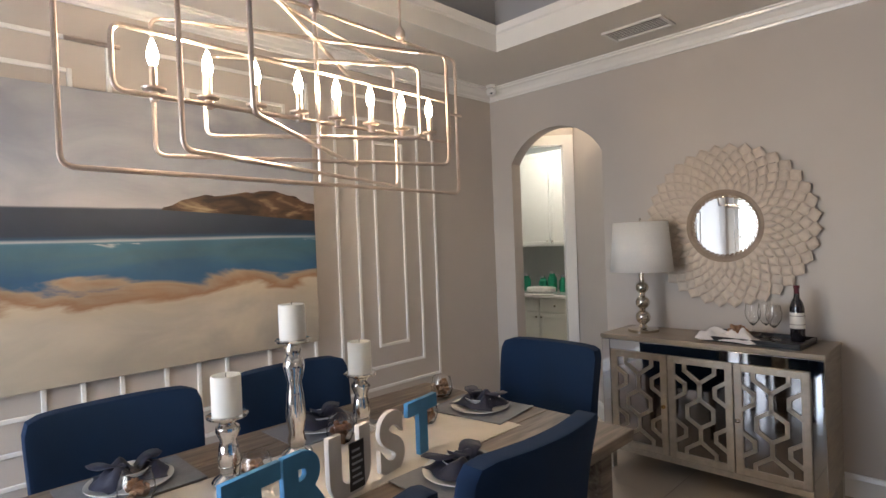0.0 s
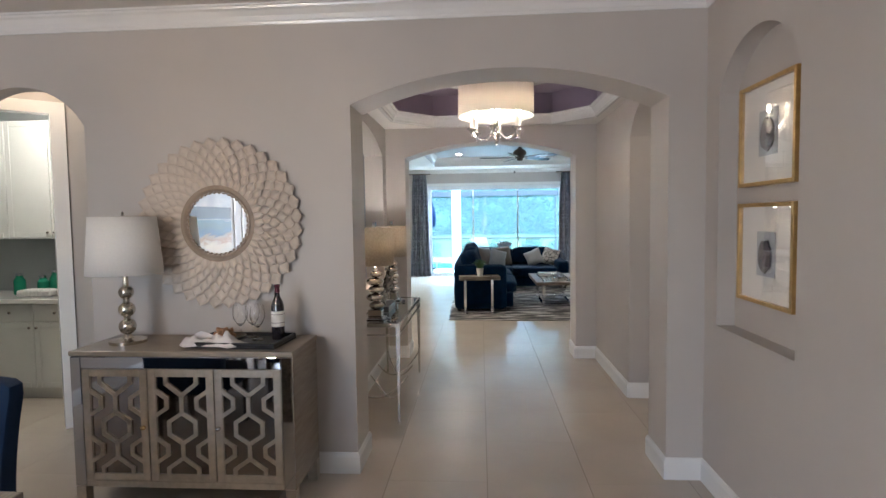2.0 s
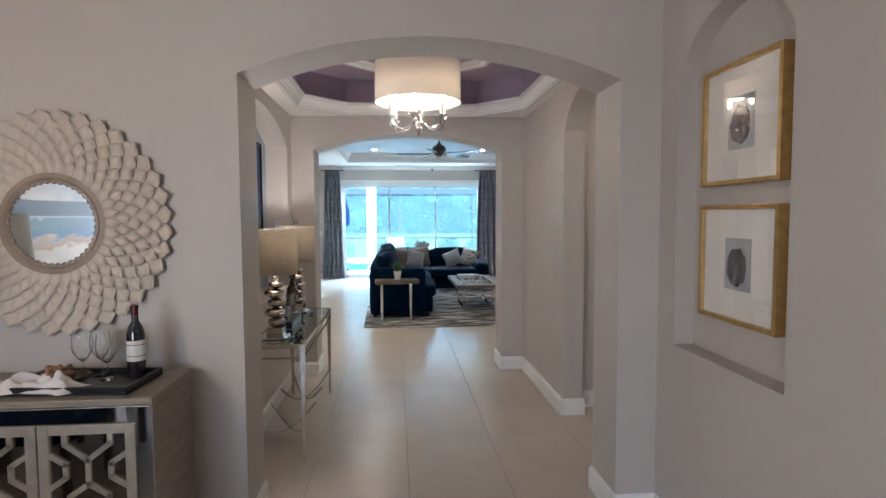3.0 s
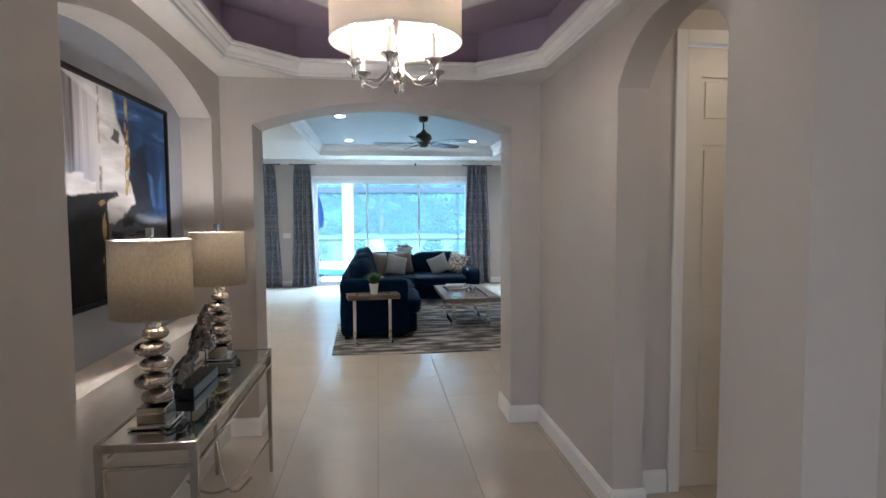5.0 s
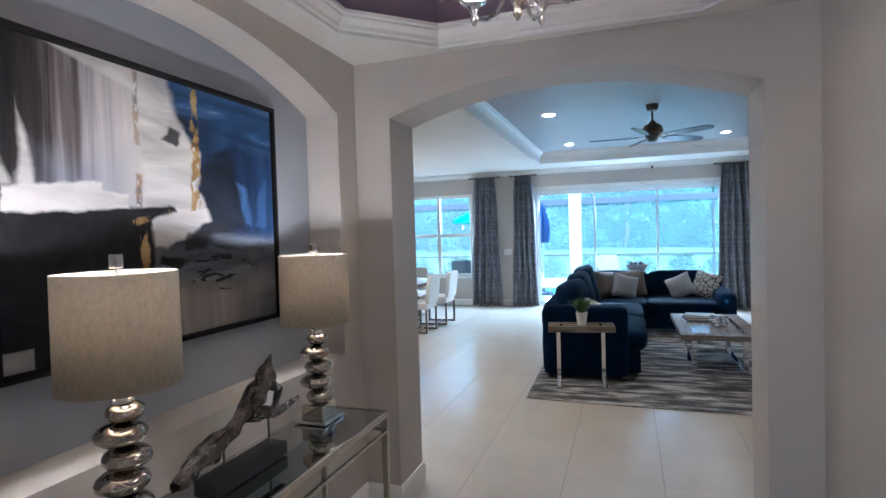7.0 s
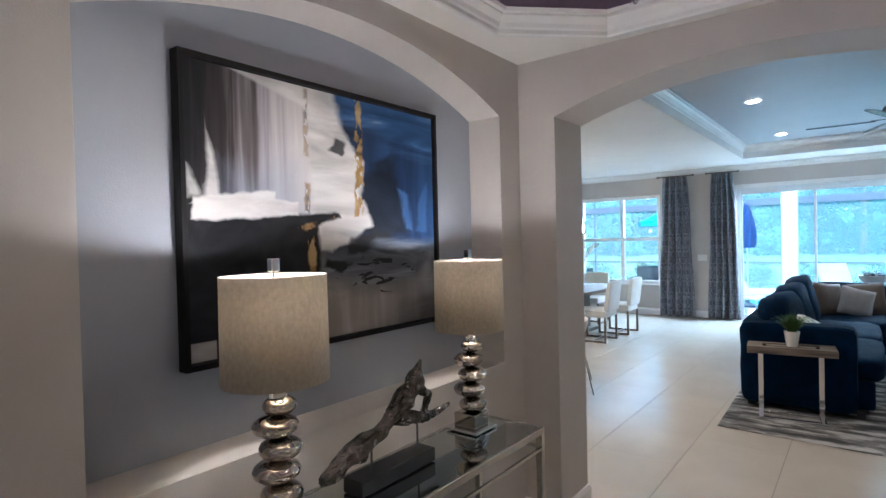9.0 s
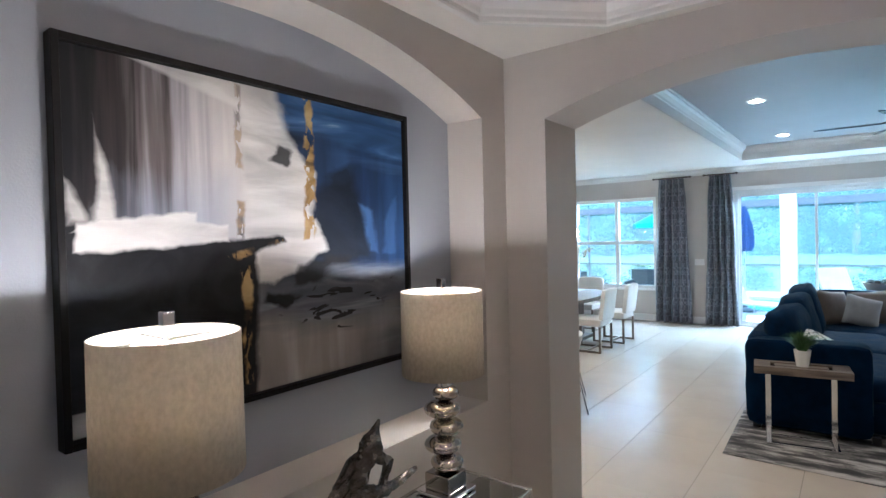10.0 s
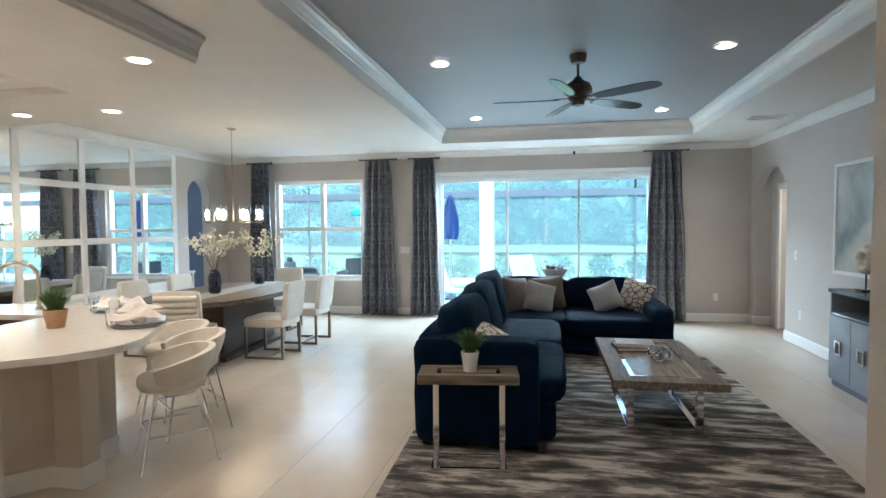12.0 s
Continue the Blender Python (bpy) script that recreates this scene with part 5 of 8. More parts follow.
pt = thing("seascape_painting", (0, 0, 0), 0, "large unframed beach seascape canvas with grey sky", "painting")
part("canvas", boxed(XL + 0.015, -2.80, 0.50, 2.905, 0.93, 2.36, 0.003), seascape_material(), pt)
M_ROCK = ramp_mat("ochre_and_umber_paint", [(0.40, (0.03, 0.018, 0.012)), (0.54, (0.10, 0.055, 0.03)), (0.64, (0.28, 0.20, 0.11)), (0.78, (0.45, 0.37, 0.23))], 0.55, 2.2, (1, 2.0, 6), 6, 0.5, 0.2)
rk = random.Random(4)
tops = [(2.902 - 0.046 * k, 1.775 + 0.115 * max(0, 1 - ((k - 7) / 14) ** 2) + rk.uniform(-0.012, 0.012) - (0.03 if k < 3 else 0)) for k in range(21)]
part("headland", prism(bmesh.new(), [(1.97, 1.772), (2.4, 1.752), (2.902, 1.715)] + tops, "x", -2.7995, -2.797), M_ROCK, pt, "ochre and umber painted headland")

# ---- mirrored buffet ----
M_CHAMP = ramp_mat("champagne_stained_wood", [(0.3, (0.20, 0.165, 0.125)), (0.7, (0.30, 0.255, 0.20))], 0.4, 3.0, (2, 2, 16), 8, 0.3, 0.15)
M_CHAMP_SILVER = mat("champagne_silver_leaf", (0.46, 0.41, 0.34), 0.35, 0.55, vary=0.12, scale=24)
buf = thing("buffet_cabinet", (-0.925, 4.515, 0), 0, "champagne buffet cabinet with fretwork doors over smoky mirror", "buffet")
bx, by = 0.625, 0.215
bm = bmesh.new()
box(bm, -bx, -bx + 0.02, -by + 0.01, by, 0.13, 0.865)
box(bm, bx - 0.02, bx, -by + 0.01, by, 0.13, 0.865)
box(bm, -bx + 0.02, bx - 0.02, by - 0.015, by, 0.13, 0.865)
box(bm, -bx + 0.02, bx - 0.02, -by + 0.02, by - 0.015, 0.13, 0.15)
part("body", bm, M_CHAMP, buf)
part("top", boxed(-bx - 0.006, bx + 0.006, -by - 0.006, by + 0.002, 0.865, 0.893, 0.004), M_CHAMP, buf)
bm = bmesh.new()
box(bm, -bx + 0.02, bx - 0.02, -by - 0.002, -by + 0.012, 0.795, 0.862, 0.004)
box(bm, -bx, -bx + 0.062, -by - 0.004, -by + 0.01, 0.135, 0.862, 0.004)
box(bm, bx - 0.062, bx, -by - 0.004, -by + 0.01, 0.135, 0.862, 0.004)
part("mirror_border", bm, mat("bevelled_mirror_border", (0.50, 0.50, 0.50), 0.04, 1.0, vary=0.0), buf, "bevelled mirror border")
part("bottom_rail", boxed(-bx + 0.062, bx - 0.062, -by, -by + 0.02, 0.13, 0.165, 0.003), M_CHAMP_SILVER, buf)
for x in (-bx, bx - 0.055):
    for y in (-by, by - 0.055):
        bm = bmesh.new()
        prism(bm, [(x, 0.13), (x, 0.0), (x + 0.055, 0.0), (x + 0.055, 0.13)], "y", y, y + 0.055)
        part("leg", bm, M_CHAMP_SILVER, buf)
FRET = [((0.20, 1.0), (0.20, 0.93)), ((0.20, 0.93), (0.5, 0.81)), ((0.80, 1.0), (0.80, 0.93)), ((0.80, 0.93), (0.5, 0.81)), ((0.5, 0.81), (0.5, 0.63)), ((0.5, 0.63), (0.24, 0.54)), ((0.24, 0.54), (0.24, 0.41)), ((0.24, 0.41), (0.5, 0.32)), ((0.5, 0.63), (0.76, 0.54)), ((0.76, 0.54), (0.76, 0.41)), ((0.76, 0.41), (0.5, 0.32)), ((0.5, 0.32), (0.5, 0.17)), ((0.5, 0.17), (0.20, 0.06)), ((0.5, 0.17), (0.80, 0.06)), ((0.20, 0.06), (0.20, 0.0)), ((0.80, 0.06), (0.80, 0.0)),
        ((0.0, 0.85), (0.2, 0.78)), ((0.2, 0.78), (0.2, 0.68)), ((0.2, 0.68), (0.0, 0.61)), ((1.0, 0.85), (0.8, 0.78)), ((0.8, 0.78), (0.8, 0.68)), ((0.8, 0.68), (1.0, 0.61)), ((0.0, 0.36), (0.2, 0.29)), ((0.2, 0.29), (0.2, 0.20)), ((0.2, 0.20), (0.0, 0.13)), ((1.0, 0.36), (0.8, 0.29)), ((0.8, 0.29), (0.8, 0.20)), ((0.8, 0.20), (1.0, 0.13))]


def bar(bm, x0, z0, x1, z1, w, y0, y1):
    d = Vector((x1 - x0, 0, z1 - z0)).normalized()
    s = Vector((-d.z, 0, d.x)) * w / 2
    e = d * w * 0.28
    a, b = Vector((x0, 0, z0)) - e, Vector((x1, 0, z1)) + e
    pts = [(q.x, q.z) for q in (a - s, b - s, b + s, a + s)]
    prism(bm, pts, "y", y0, y1)


dw = (2 * bx - 0.124) / 3
for k in range(3):
    x0 = -bx + 0.062 + dw * k + 0.003
    x1 = x0 + dw - 0.006
    z0, z1, fy = 0.168, 0.792, -by - 0.004
    bm = bmesh.new()
    box(bm, x0, x0 + 0.042, fy, fy + 0.018, z0, z1, 0.003)
    box(bm, x1 - 0.042, x1, fy, fy + 0.018, z0, z1, 0.003)
    box(bm, x0 + 0.042, x1 - 0.042, fy + 0.001, fy + 0.018, z0, z0 + 0.04, 0.003)
    box(bm, x0 + 0.042, x1 - 0.042, fy + 0.001, fy + 0.018, z1 - 0.04, z1, 0.003)
    d = part("door", bm, M_CHAMP_SILVER, buf)
    ix0, ix1, iz0, iz1 = x0 + 0.042, x1 - 0.042, z0 + 0.04, z1 - 0.04
    for (u0, v0), (u1, v1) in FRET:
        bm = bmesh.new()
        bar(bm, ix0 + (ix1 - ix0) * u0, iz0 + (iz1 - iz0) * v0, ix0 + (ix1 - ix0) * u1, iz0 + (iz1 - iz0) * v1, 0.021, fy + 0.002, fy + 0.012)
        part("fret_bar", bm, M_CHAMP_SILVER, d)
    part("mirror_panel", boxed(ix0, ix1, fy + 0.013, fy + 0.017, iz0, iz1), M_ANTIQUE, d, "smoky mirror panel")
    if k != 1:
        kx = x1 - 0.02 if k == 0 else x0 + 0.02
        part("knob", lathe(bmesh.new(), [(0.004, -0.012), (0.012, -0.008), (0.015, 0.0), (0.012, 0.008), (0.004, 0.012)], 14, (kx, fy - 0.016, 0.475)), M_NICKEL if k else mat("brass_knob", (0.5, 0.36, 0.16), 0.25, 1.0, vary=0.0), d, smooth=True)

# ---- petal mirror ----
M_PETAL = mat("ivory_resin_petal", (0.57, 0.485, 0.40), 0.5, vary=0.10, scale=18, bump=0.15, bump_scale=60)
sm = thing("petal_mirror", (-0.90, Y1, 1.58), 0, "round wall mirror framed by rings of ivory petals", "mirror")
bm = bmesh.new()
bmesh.ops.create_circle(bm, cap_ends=True, segments=56, radius=0.47, matrix=pose(0, -0.003, 0, 90, 0, 0))
plate_face = bmesh.ops.extrude_face_region(bm, geom=list(bm.faces))
for v in [g for g in plate_face["geom"] if isinstance(g, bmesh.types.BMVert)]:
    v.co.y -= 0.012
# The backplate's brown paints the shade in the gaps between petals.
part("backplate", bm, mat("shade_brown_backplate", (0.28, 0.23, 0.18), 0.7, vary=0.1), sm, "backplate coloured as the shade between the petals")
bm = bmesh.new()
bmesh.ops.create_circle(bm, cap_ends=True, segments=64, radius=0.196, matrix=pose(0, -0.047, 0, 90, 0, 0))
part("mirror_glass", bm, M_MIRROR, sm, "round mirror glass")
bm = bmesh.new()
loops = []
for r, y in ((0.190, -0.050), (0.198, -0.046), (0.212, -0.056), (0.234, -0.054)):
    loops.append([bm.verts.new(((r - (0.009 if q % 2 and r < 0.195 else 0)) * math.cos(a), y, (r - (0.009 if q % 2 and r < 0.195 else 0)) * math.sin(a))) for q, a in enumerate(6.283185 * q / 80 for q in range(80))])
for a, b in zip(loops, loops[1:]):
    for q in range(80):
        bm.faces.new((a[q], a[(q + 1) % 80], b[(q + 1) % 80], b[q]))
part("inner_rim", bm, mat("brown_stained_rim", (0.27, 0.205, 0.15), 0.55, vary=0.15, scale=14, bump=0.2, bump_scale=40), sm, "brown scalloped inner rim", True)
PER_RING, RINGS = 36, 6
for rg in range(RINGS):
    r0 = 0.218 + 0.0445 * rg
    length = 0.088
    half = 0.60 * (r0 + 0.04) * 2 * math.pi / PER_RING
    bm = bmesh.new()
    g = []
    for j in range(9):
        v = j / 8
        w = half * (1.0 if v < 0.4 else max(0.03, math.cos((v - 0.4) / 0.6 * math.pi / 2)))
        g.append([bm.verts.new((u * w, -(0.014 + 0.024 * v ** 1.5 + 0.012 * (1 - u * u) * (1 - 0.2 * v) + 0.026 * (1 - rg / (RINGS - 1))), v * length)) for u in (-1, -0.66, -0.33, 0, 0.33, 0.66, 1)])
    for j in range(8):
        for i in range(6):
            bm.faces.new((g[j][i], g[j][i + 1], g[j + 1][i + 1], g[j + 1][i]))
    me = mesh_of(bm, "petal", M_PETAL, True)
    for q in range(PER_RING):
        a = 2 * math.pi * (q + 0.5 * (rg % 2)) / PER_RING
        pl = new("petal", me)
        pl.parent = sm
        pl.matrix_basis = Matrix.Rotation(a, 4, "Y") @ Matrix.Translation((0, 0, r0))

# ---- buffet top: lamp, tray, bottle, glasses ----

def linen(name, color, through_, weave=0.78, thread=(70, 70, 90)):
    m = bpy.data.materials.new(name)
    m.use_nodes = True
    n, l = m.node_tree.nodes, m.node_tree.links
    p = n["Principled BSDF"]
    p.inputs["Roughness"].default_value = 0.9
    tc, mp = n.new("ShaderNodeTexCoord"), n.new("ShaderNodeMapping")
    mp.inputs["Scale"].default_value = thread
    l.new(tc.outputs["Object"], mp.inputs[0])
    t = n.new("ShaderNodeTexNoise")
    t.inputs["Scale"].default_value, t.inputs["Detail"].default_value = 1.4, 6
    l.new(mp.outputs[0], t.inputs["Vector"])
    r = n.new("ShaderNodeValToRGB")
    r.color_ramp.elements[0].position, r.color_ramp.elements[0].color = 0.3, (*[c * weave for c in color], 1)
    r.color_ramp.elements[1].position, r.color_ramp.elements[1].color = 0.7, (*color, 1)
    l.new(t.outputs["Fac"], r.inputs[0])
    l.new(r.outputs[0], p.inputs["Base Color"])
    tr = n.new("ShaderNodeBsdfTranslucent")
    l.new(r.outputs[0], tr.inputs["Color"])
    mx = n.new("ShaderNodeMixShader")
    mx.inputs[0].default_value = through_
    l.new(p.outputs[0], mx.inputs[1])
    l.new(tr.outputs[0], mx.inputs[2])
    l.new(mx.outputs[0], n["Material Output"].inputs["Surface"])
    return m


lamp = thing("table_lamp", (-1.355, 4.515, 0.893), 0, "silver bobbin table lamp with white shade, switched off", "lamp")
prof = [(0.10, 0.0), (0.10, 0.018), (0.03, 0.028), (0.018, 0.05)]
for k, (zc, rr) in enumerate(((0.095, 0.048), (0.195, 0.046), (0.295, 0.042))):
    prof += [(rr * math.cos(a), zc + rr * math.sin(a)) for a in (-1.15, -0.7, -0.3, 0.1, 0.5, 0.9, 1.2)]
prof += [(0.016, 0.35), (0.013, 0.42), (0.01, 0.46)]
part("base", lathe(bmesh.new(), prof, 28), mat("antique_silver_bobbins", (0.58, 0.53, 0.46), 0.16, 1.0, vary=0.12, scale=30), lamp, smooth=True)
sh = part("shade", lathe(bmesh.new(), [(0.203, 0.405), (0.176, 0.735)], 44, closed=False), linen("white_linen", (0.86, 0.84, 0.81), 0.2, 0.95), lamp, "white linen drum shade", True)
sh.modifiers.new("thickness", "SOLIDIFY").thickness = 0.003
part("finial", lathe(bmesh.new(), [(0.004, 0.735), (0.009, 0.75), (0.004, 0.765)], 12), M_NICKEL, lamp)
part("harp", tube(bmesh.new(), [(-0.17, 0, 0.733), (0, 0, 0.736), (0.17, 0, 0.733)], 0.003, 6), M_NICKEL, lamp)
part("cord_socket", tube(bmesh.new(), [(0, 0, 0.45), (0, 0, 0.735)], 0.006, 8), M_NICKEL, lamp)

tray = thing("serving_tray", (-0.66, 4.50, 0.895), -4, "black lacquer serving tray with raised rim", "tray")
bm = boxed(-0.26, 0.26, -0.15, 0.15, 0, 0.01)
for q in ((-0.26, 0.26, -0.15, -0.135), (-0.26, 0.26, 0.135, 0.15), (-0.26, -0.245, -0.135, 0.135), (0.245, 0.26, -0.135, 0.135)):
    box(bm, *q, 0.01, 0.032, 0.003, 1)
part("tray_body", bm, M_BLACK, tray)
M_BOTTLE = mat("dark_wine_glass", (0.012, 0.010, 0.014), 0.06, vary=0.0, coat=0.5)
wb = thing("wine_bottle", (-0.47, 4.56, 0.906), 0, "dark wine bottle with cream label on the tray", "bottle")
part("bottle_body", lathe(bmesh.new(), [(0.034, 0), (0.037, 0.01), (0.037, 0.19), (0.03, 0.22), (0.015, 0.25), (0.0135, 0.30), (0.016, 0.302), (0.016, 0.315), (0.01, 0.318)], 24), M_BOTTLE, wb, smooth=True)
part("paper_label", lathe(bmesh.new(), [(0.0376, 0.075), (0.0376, 0.165)], 24, closed=False), mat("cream_label_paper", (0.70, 0.67, 0.62), 0.7, vary=0.05), wb, "cream paper label")
bm = bmesh.new()
for z in (0.145, 0.096):
    lathe(bm, [(0.0379, z), (0.0379, z + 0.003)], 24, closed=False)
part("label_bars", bm, mat("label_ink", (0.08, 0.06, 0.06), 0.8, vary=0), wb)
part("foil", lathe(bmesh.new(), [(0.0145, 0.255), (0.0142, 0.30), (0.0165, 0.303), (0.0165, 0.317), (0.002, 0.3195)], 20), mat("maroon_foil", (0.10, 0.02, 0.03), 0.3, 0.6, vary=0), wb, "maroon foil cap")


def goblet(at, s=1.0):
    gl = thing("wine_glass", at, 0, "clear stemmed wine glass on the tray", "glass", "wine glasses on the tray")
    part("glass_body", lathe(bmesh.new(), [(0.034 * s, 0), (0.032 * s, 0.004), (0.005, 0.01), (0.004, 0.07 * s), (0.02 * s, 0.085 * s), (0.04 * s, 0.12 * s), (0.043 * s, 0.15 * s), (0.036 * s, 0.20 * s), (0.0345 * s, 0.20 * s), (0.041 * s, 0.15 * s), (0.038 * s, 0.122 * s), (0.018 * s, 0.09 * s)], 24), M_GLASS, gl, smooth=True)
    return gl


goblet((-0.70, 4.57, 0.906))
goblet((-0.58, 4.53, 0.906))
goblet((-0.64, 4.60, 0.906))
M_CORK = mat("cork", (0.30, 0.16, 0.085), 0.8, vary=0.25, scale=60, bump=0.5, bump_scale=120)
cr = random.Random(11)
cork_mesh = mesh_of(lathe(bmesh.new(), [(0.011, -0.021), (0.0125, -0.019), (0.0118, 0), (0.0125, 0.019), (0.011, 0.021)], 10), "cork", M_CORK)
cork_dish = thing("cork_dish", (-0.73, 4.50, 0.906), 0, "small dish heaped with wine corks on the tray", "dish")
part("dish", lathe(bmesh.new(), [(0.05, 0), (0.07, 0.01), (0.09, 0.03), (0.087, 0.031), (0.065, 0.014)], 24), M_BRONZE, cork_dish, smooth=True)
for k in range(14):
    c = new("cork", cork_mesh)
    c.parent = cork_dish
    c.matrix_basis = pose(cr.uniform(-0.06, 0.06), cr.uniform(-0.05, 0.05), 0.028 + 0.02 * (k % 3), cr.uniform(60, 120), cr.uniform(0, 180), cr.uniform(0, 180))
M_NAPW = mat("white_napkin_cotton", (0.72, 0.68, 0.66), 0.9, vary=0.05, scale=20, bump=0.3, bump_scale=150)


def rumpled(bm, w, d, h, seed, n=18):
    """A folded cloth: a small sheet with folds, given thickness."""
    g = []
    for j in range(n + 1):
        row = []
        for i in range(n + 1):
            u, v = i / n - 0.5, j / n - 0.5
            fall = max(0.0, 1 - (2 * abs(u)) ** 3) * max(0.0, 1 - (2 * abs(v)) ** 3)
            z = h * fall * (0.55 + 0.45 * math.sin(9 * u + 4 * v + seed) * math.cos(5 * v - seed)) + 0.5 * h * fall * noise.noise(Vector((u * 5 + seed, v * 5, seed)))
            row.append(bm.verts.new((u * w * (1 + 0.15 * math.sin(7 * v + seed)), v * d * (1 + 0.15 * math.sin(6 * u - seed)), max(0.002, z))))
        g.append(row)
    for j in range(n):
        for i in range(n):
            bm.faces.new((g[j][i], g[j][i + 1], g[j + 1][i + 1], g[j + 1][i]))
    low = [bm.verts.new((v.co.x, v.co.y, 0.0)) for v in g[0] + [r[-1] for r in g[1:]] + g[-1][-2::-1] + [r[0] for r in g[-2:0:-1]]]
    ringv = g[0] + [r[-1] for r in g[1:]] + g[-1][-2::-1] + [r[0] for r in g[-2:0:-1]]
    for k in range(len(low)):
        q = (k + 1) % len(low)
        bm.faces.new((ringv[k], ringv[q], low[q], low[k]))
    bm.faces.new(low)
    return bm


for k, (x, y, r) in enumerate(((-0.85, 4.44, 15), (-0.74, 4.42, -20))):
    nb = part("napkin", rumpled(bmesh.new(), 0.23, 0.15, 0.075, 2.0 + k), M_NAPW, smooth=True, at=pose(x, y, 0.906, 0, 0, r))
    tagged(nb, "rolled white cloth napkin on the tray", "napkin", "napkins on the tray")

# ---- dining table, chairs, settings ----
tb = thing("dining_table", (-1.335, 2.0, 0), 0, "rectangular weathered oak dining table set for dinner", "dining table")
for k in range(6):
    w = 1.23 / 6
    part("plank", boxed(-0.615 + w * k + 0.001, -0.615 + w * (k + 1) - 0.001, -1.05, 1.05, 0.715, 0.76, 0.003, 1), M_GREYWOOD, tb)
part("apron", boxed(-0.50, 0.50, -0.93, 0.93, 0.62, 0.714), M_GREYWOOD, tb)
for x in (-0.55, 0.46):
    for y in (-0.98, 0.89):
        part("leg", boxed(x, x + 0.09, y, y + 0.09, 0, 0.714, 0.006), M_GREYWOOD, tb)
M_CHAIRBLUE = mat("navy_linen_upholstery", (0.006, 0.020, 0.056), 0.8, vary=0.12, scale=5, bump=0.3, bump_scale=350, spec=0.2)


def dining_chair():
    c = thing("dining_chair", (0, 0, 0), 0, "navy upholstered dining chair with dark wooden legs", "chair", "chairs round the dining table")
    part("seat", squircle(bmesh.new(), 0, 0.0, 0.42, 0.54, 0.52, 0.15, 9, 6), M_CHAIRBLUE, c, smooth=True)
    bm = bmesh.new()
    squircle(bm, 0, 0.24, 0.69, 0.56, 0.085, 0.58, 12, 10)
    for v in bm.verts:
        t = (v.co.z - 0.42) / 0.56
        v.co.y += 0.10 * t * t - 0.05 * (v.co.x / 0.28) ** 2 * t
        v.co.x *= 1 + 0.09 * t
    part("backrest", bm, M_CHAIRBLUE, c, smooth=True)
    for x in (-0.23, 0.23):
        for y in (-0.22, 0.22):
            bm = bmesh.new()
            prism(bm, [(x - 0.022, 0.36), (x - 0.015, 0), (x + 0.015, 0), (x + 0.022, 0.36)], "y", y - 0.02, y + 0.02)
            part("leg", bm, M_DARKWOOD, c, "dark wooden leg")
    return c


dc = dining_chair()
dc.matrix_world = pose(-1.40, 3.18, 0, 0, 0, 0)
for m in (pose(-1.80, 1.555, 0, 0, 0, 90), pose(-1.80, 2.29, 0, 0, 0, 90), pose(-0.93, 2.28, 0, 0, 0, -90), pose(-0.93, 1.55, 0, 0, 0, -90)):
    copy_thing(dc, m)

M_RUNNER = mat("cream_runner_linen", (0.60, 0.55, 0.47), 0.9, vary=0.06, scale=8, bump=0.4, bump_scale=220)
tagged(part("table_runner", boxed(-1.60, -1.10, 1.12, 2.80, 0.7605, 0.7635), M_RUNNER), "cream linen runner along the dining table", "table runner")
M_PLATE = mat("white_china", (0.72, 0.72, 0.71), 0.15, vary=0.02, coat=0.4)
M_CHARGER = mat("slate_grey_placemat", (0.16, 0.17, 0.19), 0.6, vary=0.1, scale=20, bump=0.3, bump_scale=90)
M_NAVYNAP = mat("navy_napkin_satin", (0.004, 0.007, 0.026), 0.6, vary=0.15, scale=10, sheen=0.05)


def place_setting(x, y, turn):
    z = 0.765
    pm = part("placemat", boxed(-0.20, 0.20, -0.15, 0.15, 0, 0.004, 0.0015, 1), M_CHARGER, at=pose(x, y, z, 0, 0, turn))
    tagged(pm, "slate grey placemat under a plate", "placemat", "placemats on the table")
    pl = thing("plate", (x, y, z + 0.004), 0, "white china dinner plate on a placemat", "plate", "plates on the table")
    part("plate_body", lathe(bmesh.new(), [(0.075, 0), (0.085, 0.003), (0.135, 0.014), (0.135, 0.017), (0.085, 0.008), (0.002, 0.006)], 36), M_PLATE, pl, smooth=True)
    bo = thing("soup_bowl", (x, y, z + 0.0115), 0, "white china bowl on a dinner plate", "bowl", "bowls on the table")
    part("bowl_body", lathe(bmesh.new(), [(0.03, 0), (0.035, 0.005), (0.07, 0.045), (0.068, 0.046), (0.03, 0.012)], 30), M_PLATE, bo, smooth=True)
    nk = thing("folded_napkin", (x, y, z + 0.026), turn, "navy cloth napkin folded through a ring", "napkin", "navy napkins on the table")
    part("cloth", rumpled(bmesh.new(), 0.21, 0.17, 0.07, x * 7 + y, 20), M_NAVYNAP, nk, smooth=True)
    for s, lean in ((-1, 0.5), (1, 0.35), (-0.3, 0.05)):
        bm = bmesh.new()
        prev = None
        for q in range(6):
            t = q / 5
            w = 0.045 * math.sin(math.pi * (0.25 + 0.6 * t)) + 0.004
            p0 = Vector((s * (0.02 + 0.09 * t), lean * 0.12 * t, 0.03 + 0.075 * t - 0.05 * t * t))
            cur = (bm.verts.new(p0 + Vector((0, -w, 0.01 * math.sin(6 * t)))), bm.verts.new(p0 + Vector((0, w, -0.006))))
            if prev:
                bm.faces.new((prev[0], prev[1], cur[1], cur[0]))
            prev = cur
        tip = part("napkin_tail", bm, M_NAVYNAP, nk, smooth=True)
        tip.modifiers.new("thickness", "SOLIDIFY").thickness = 0.003


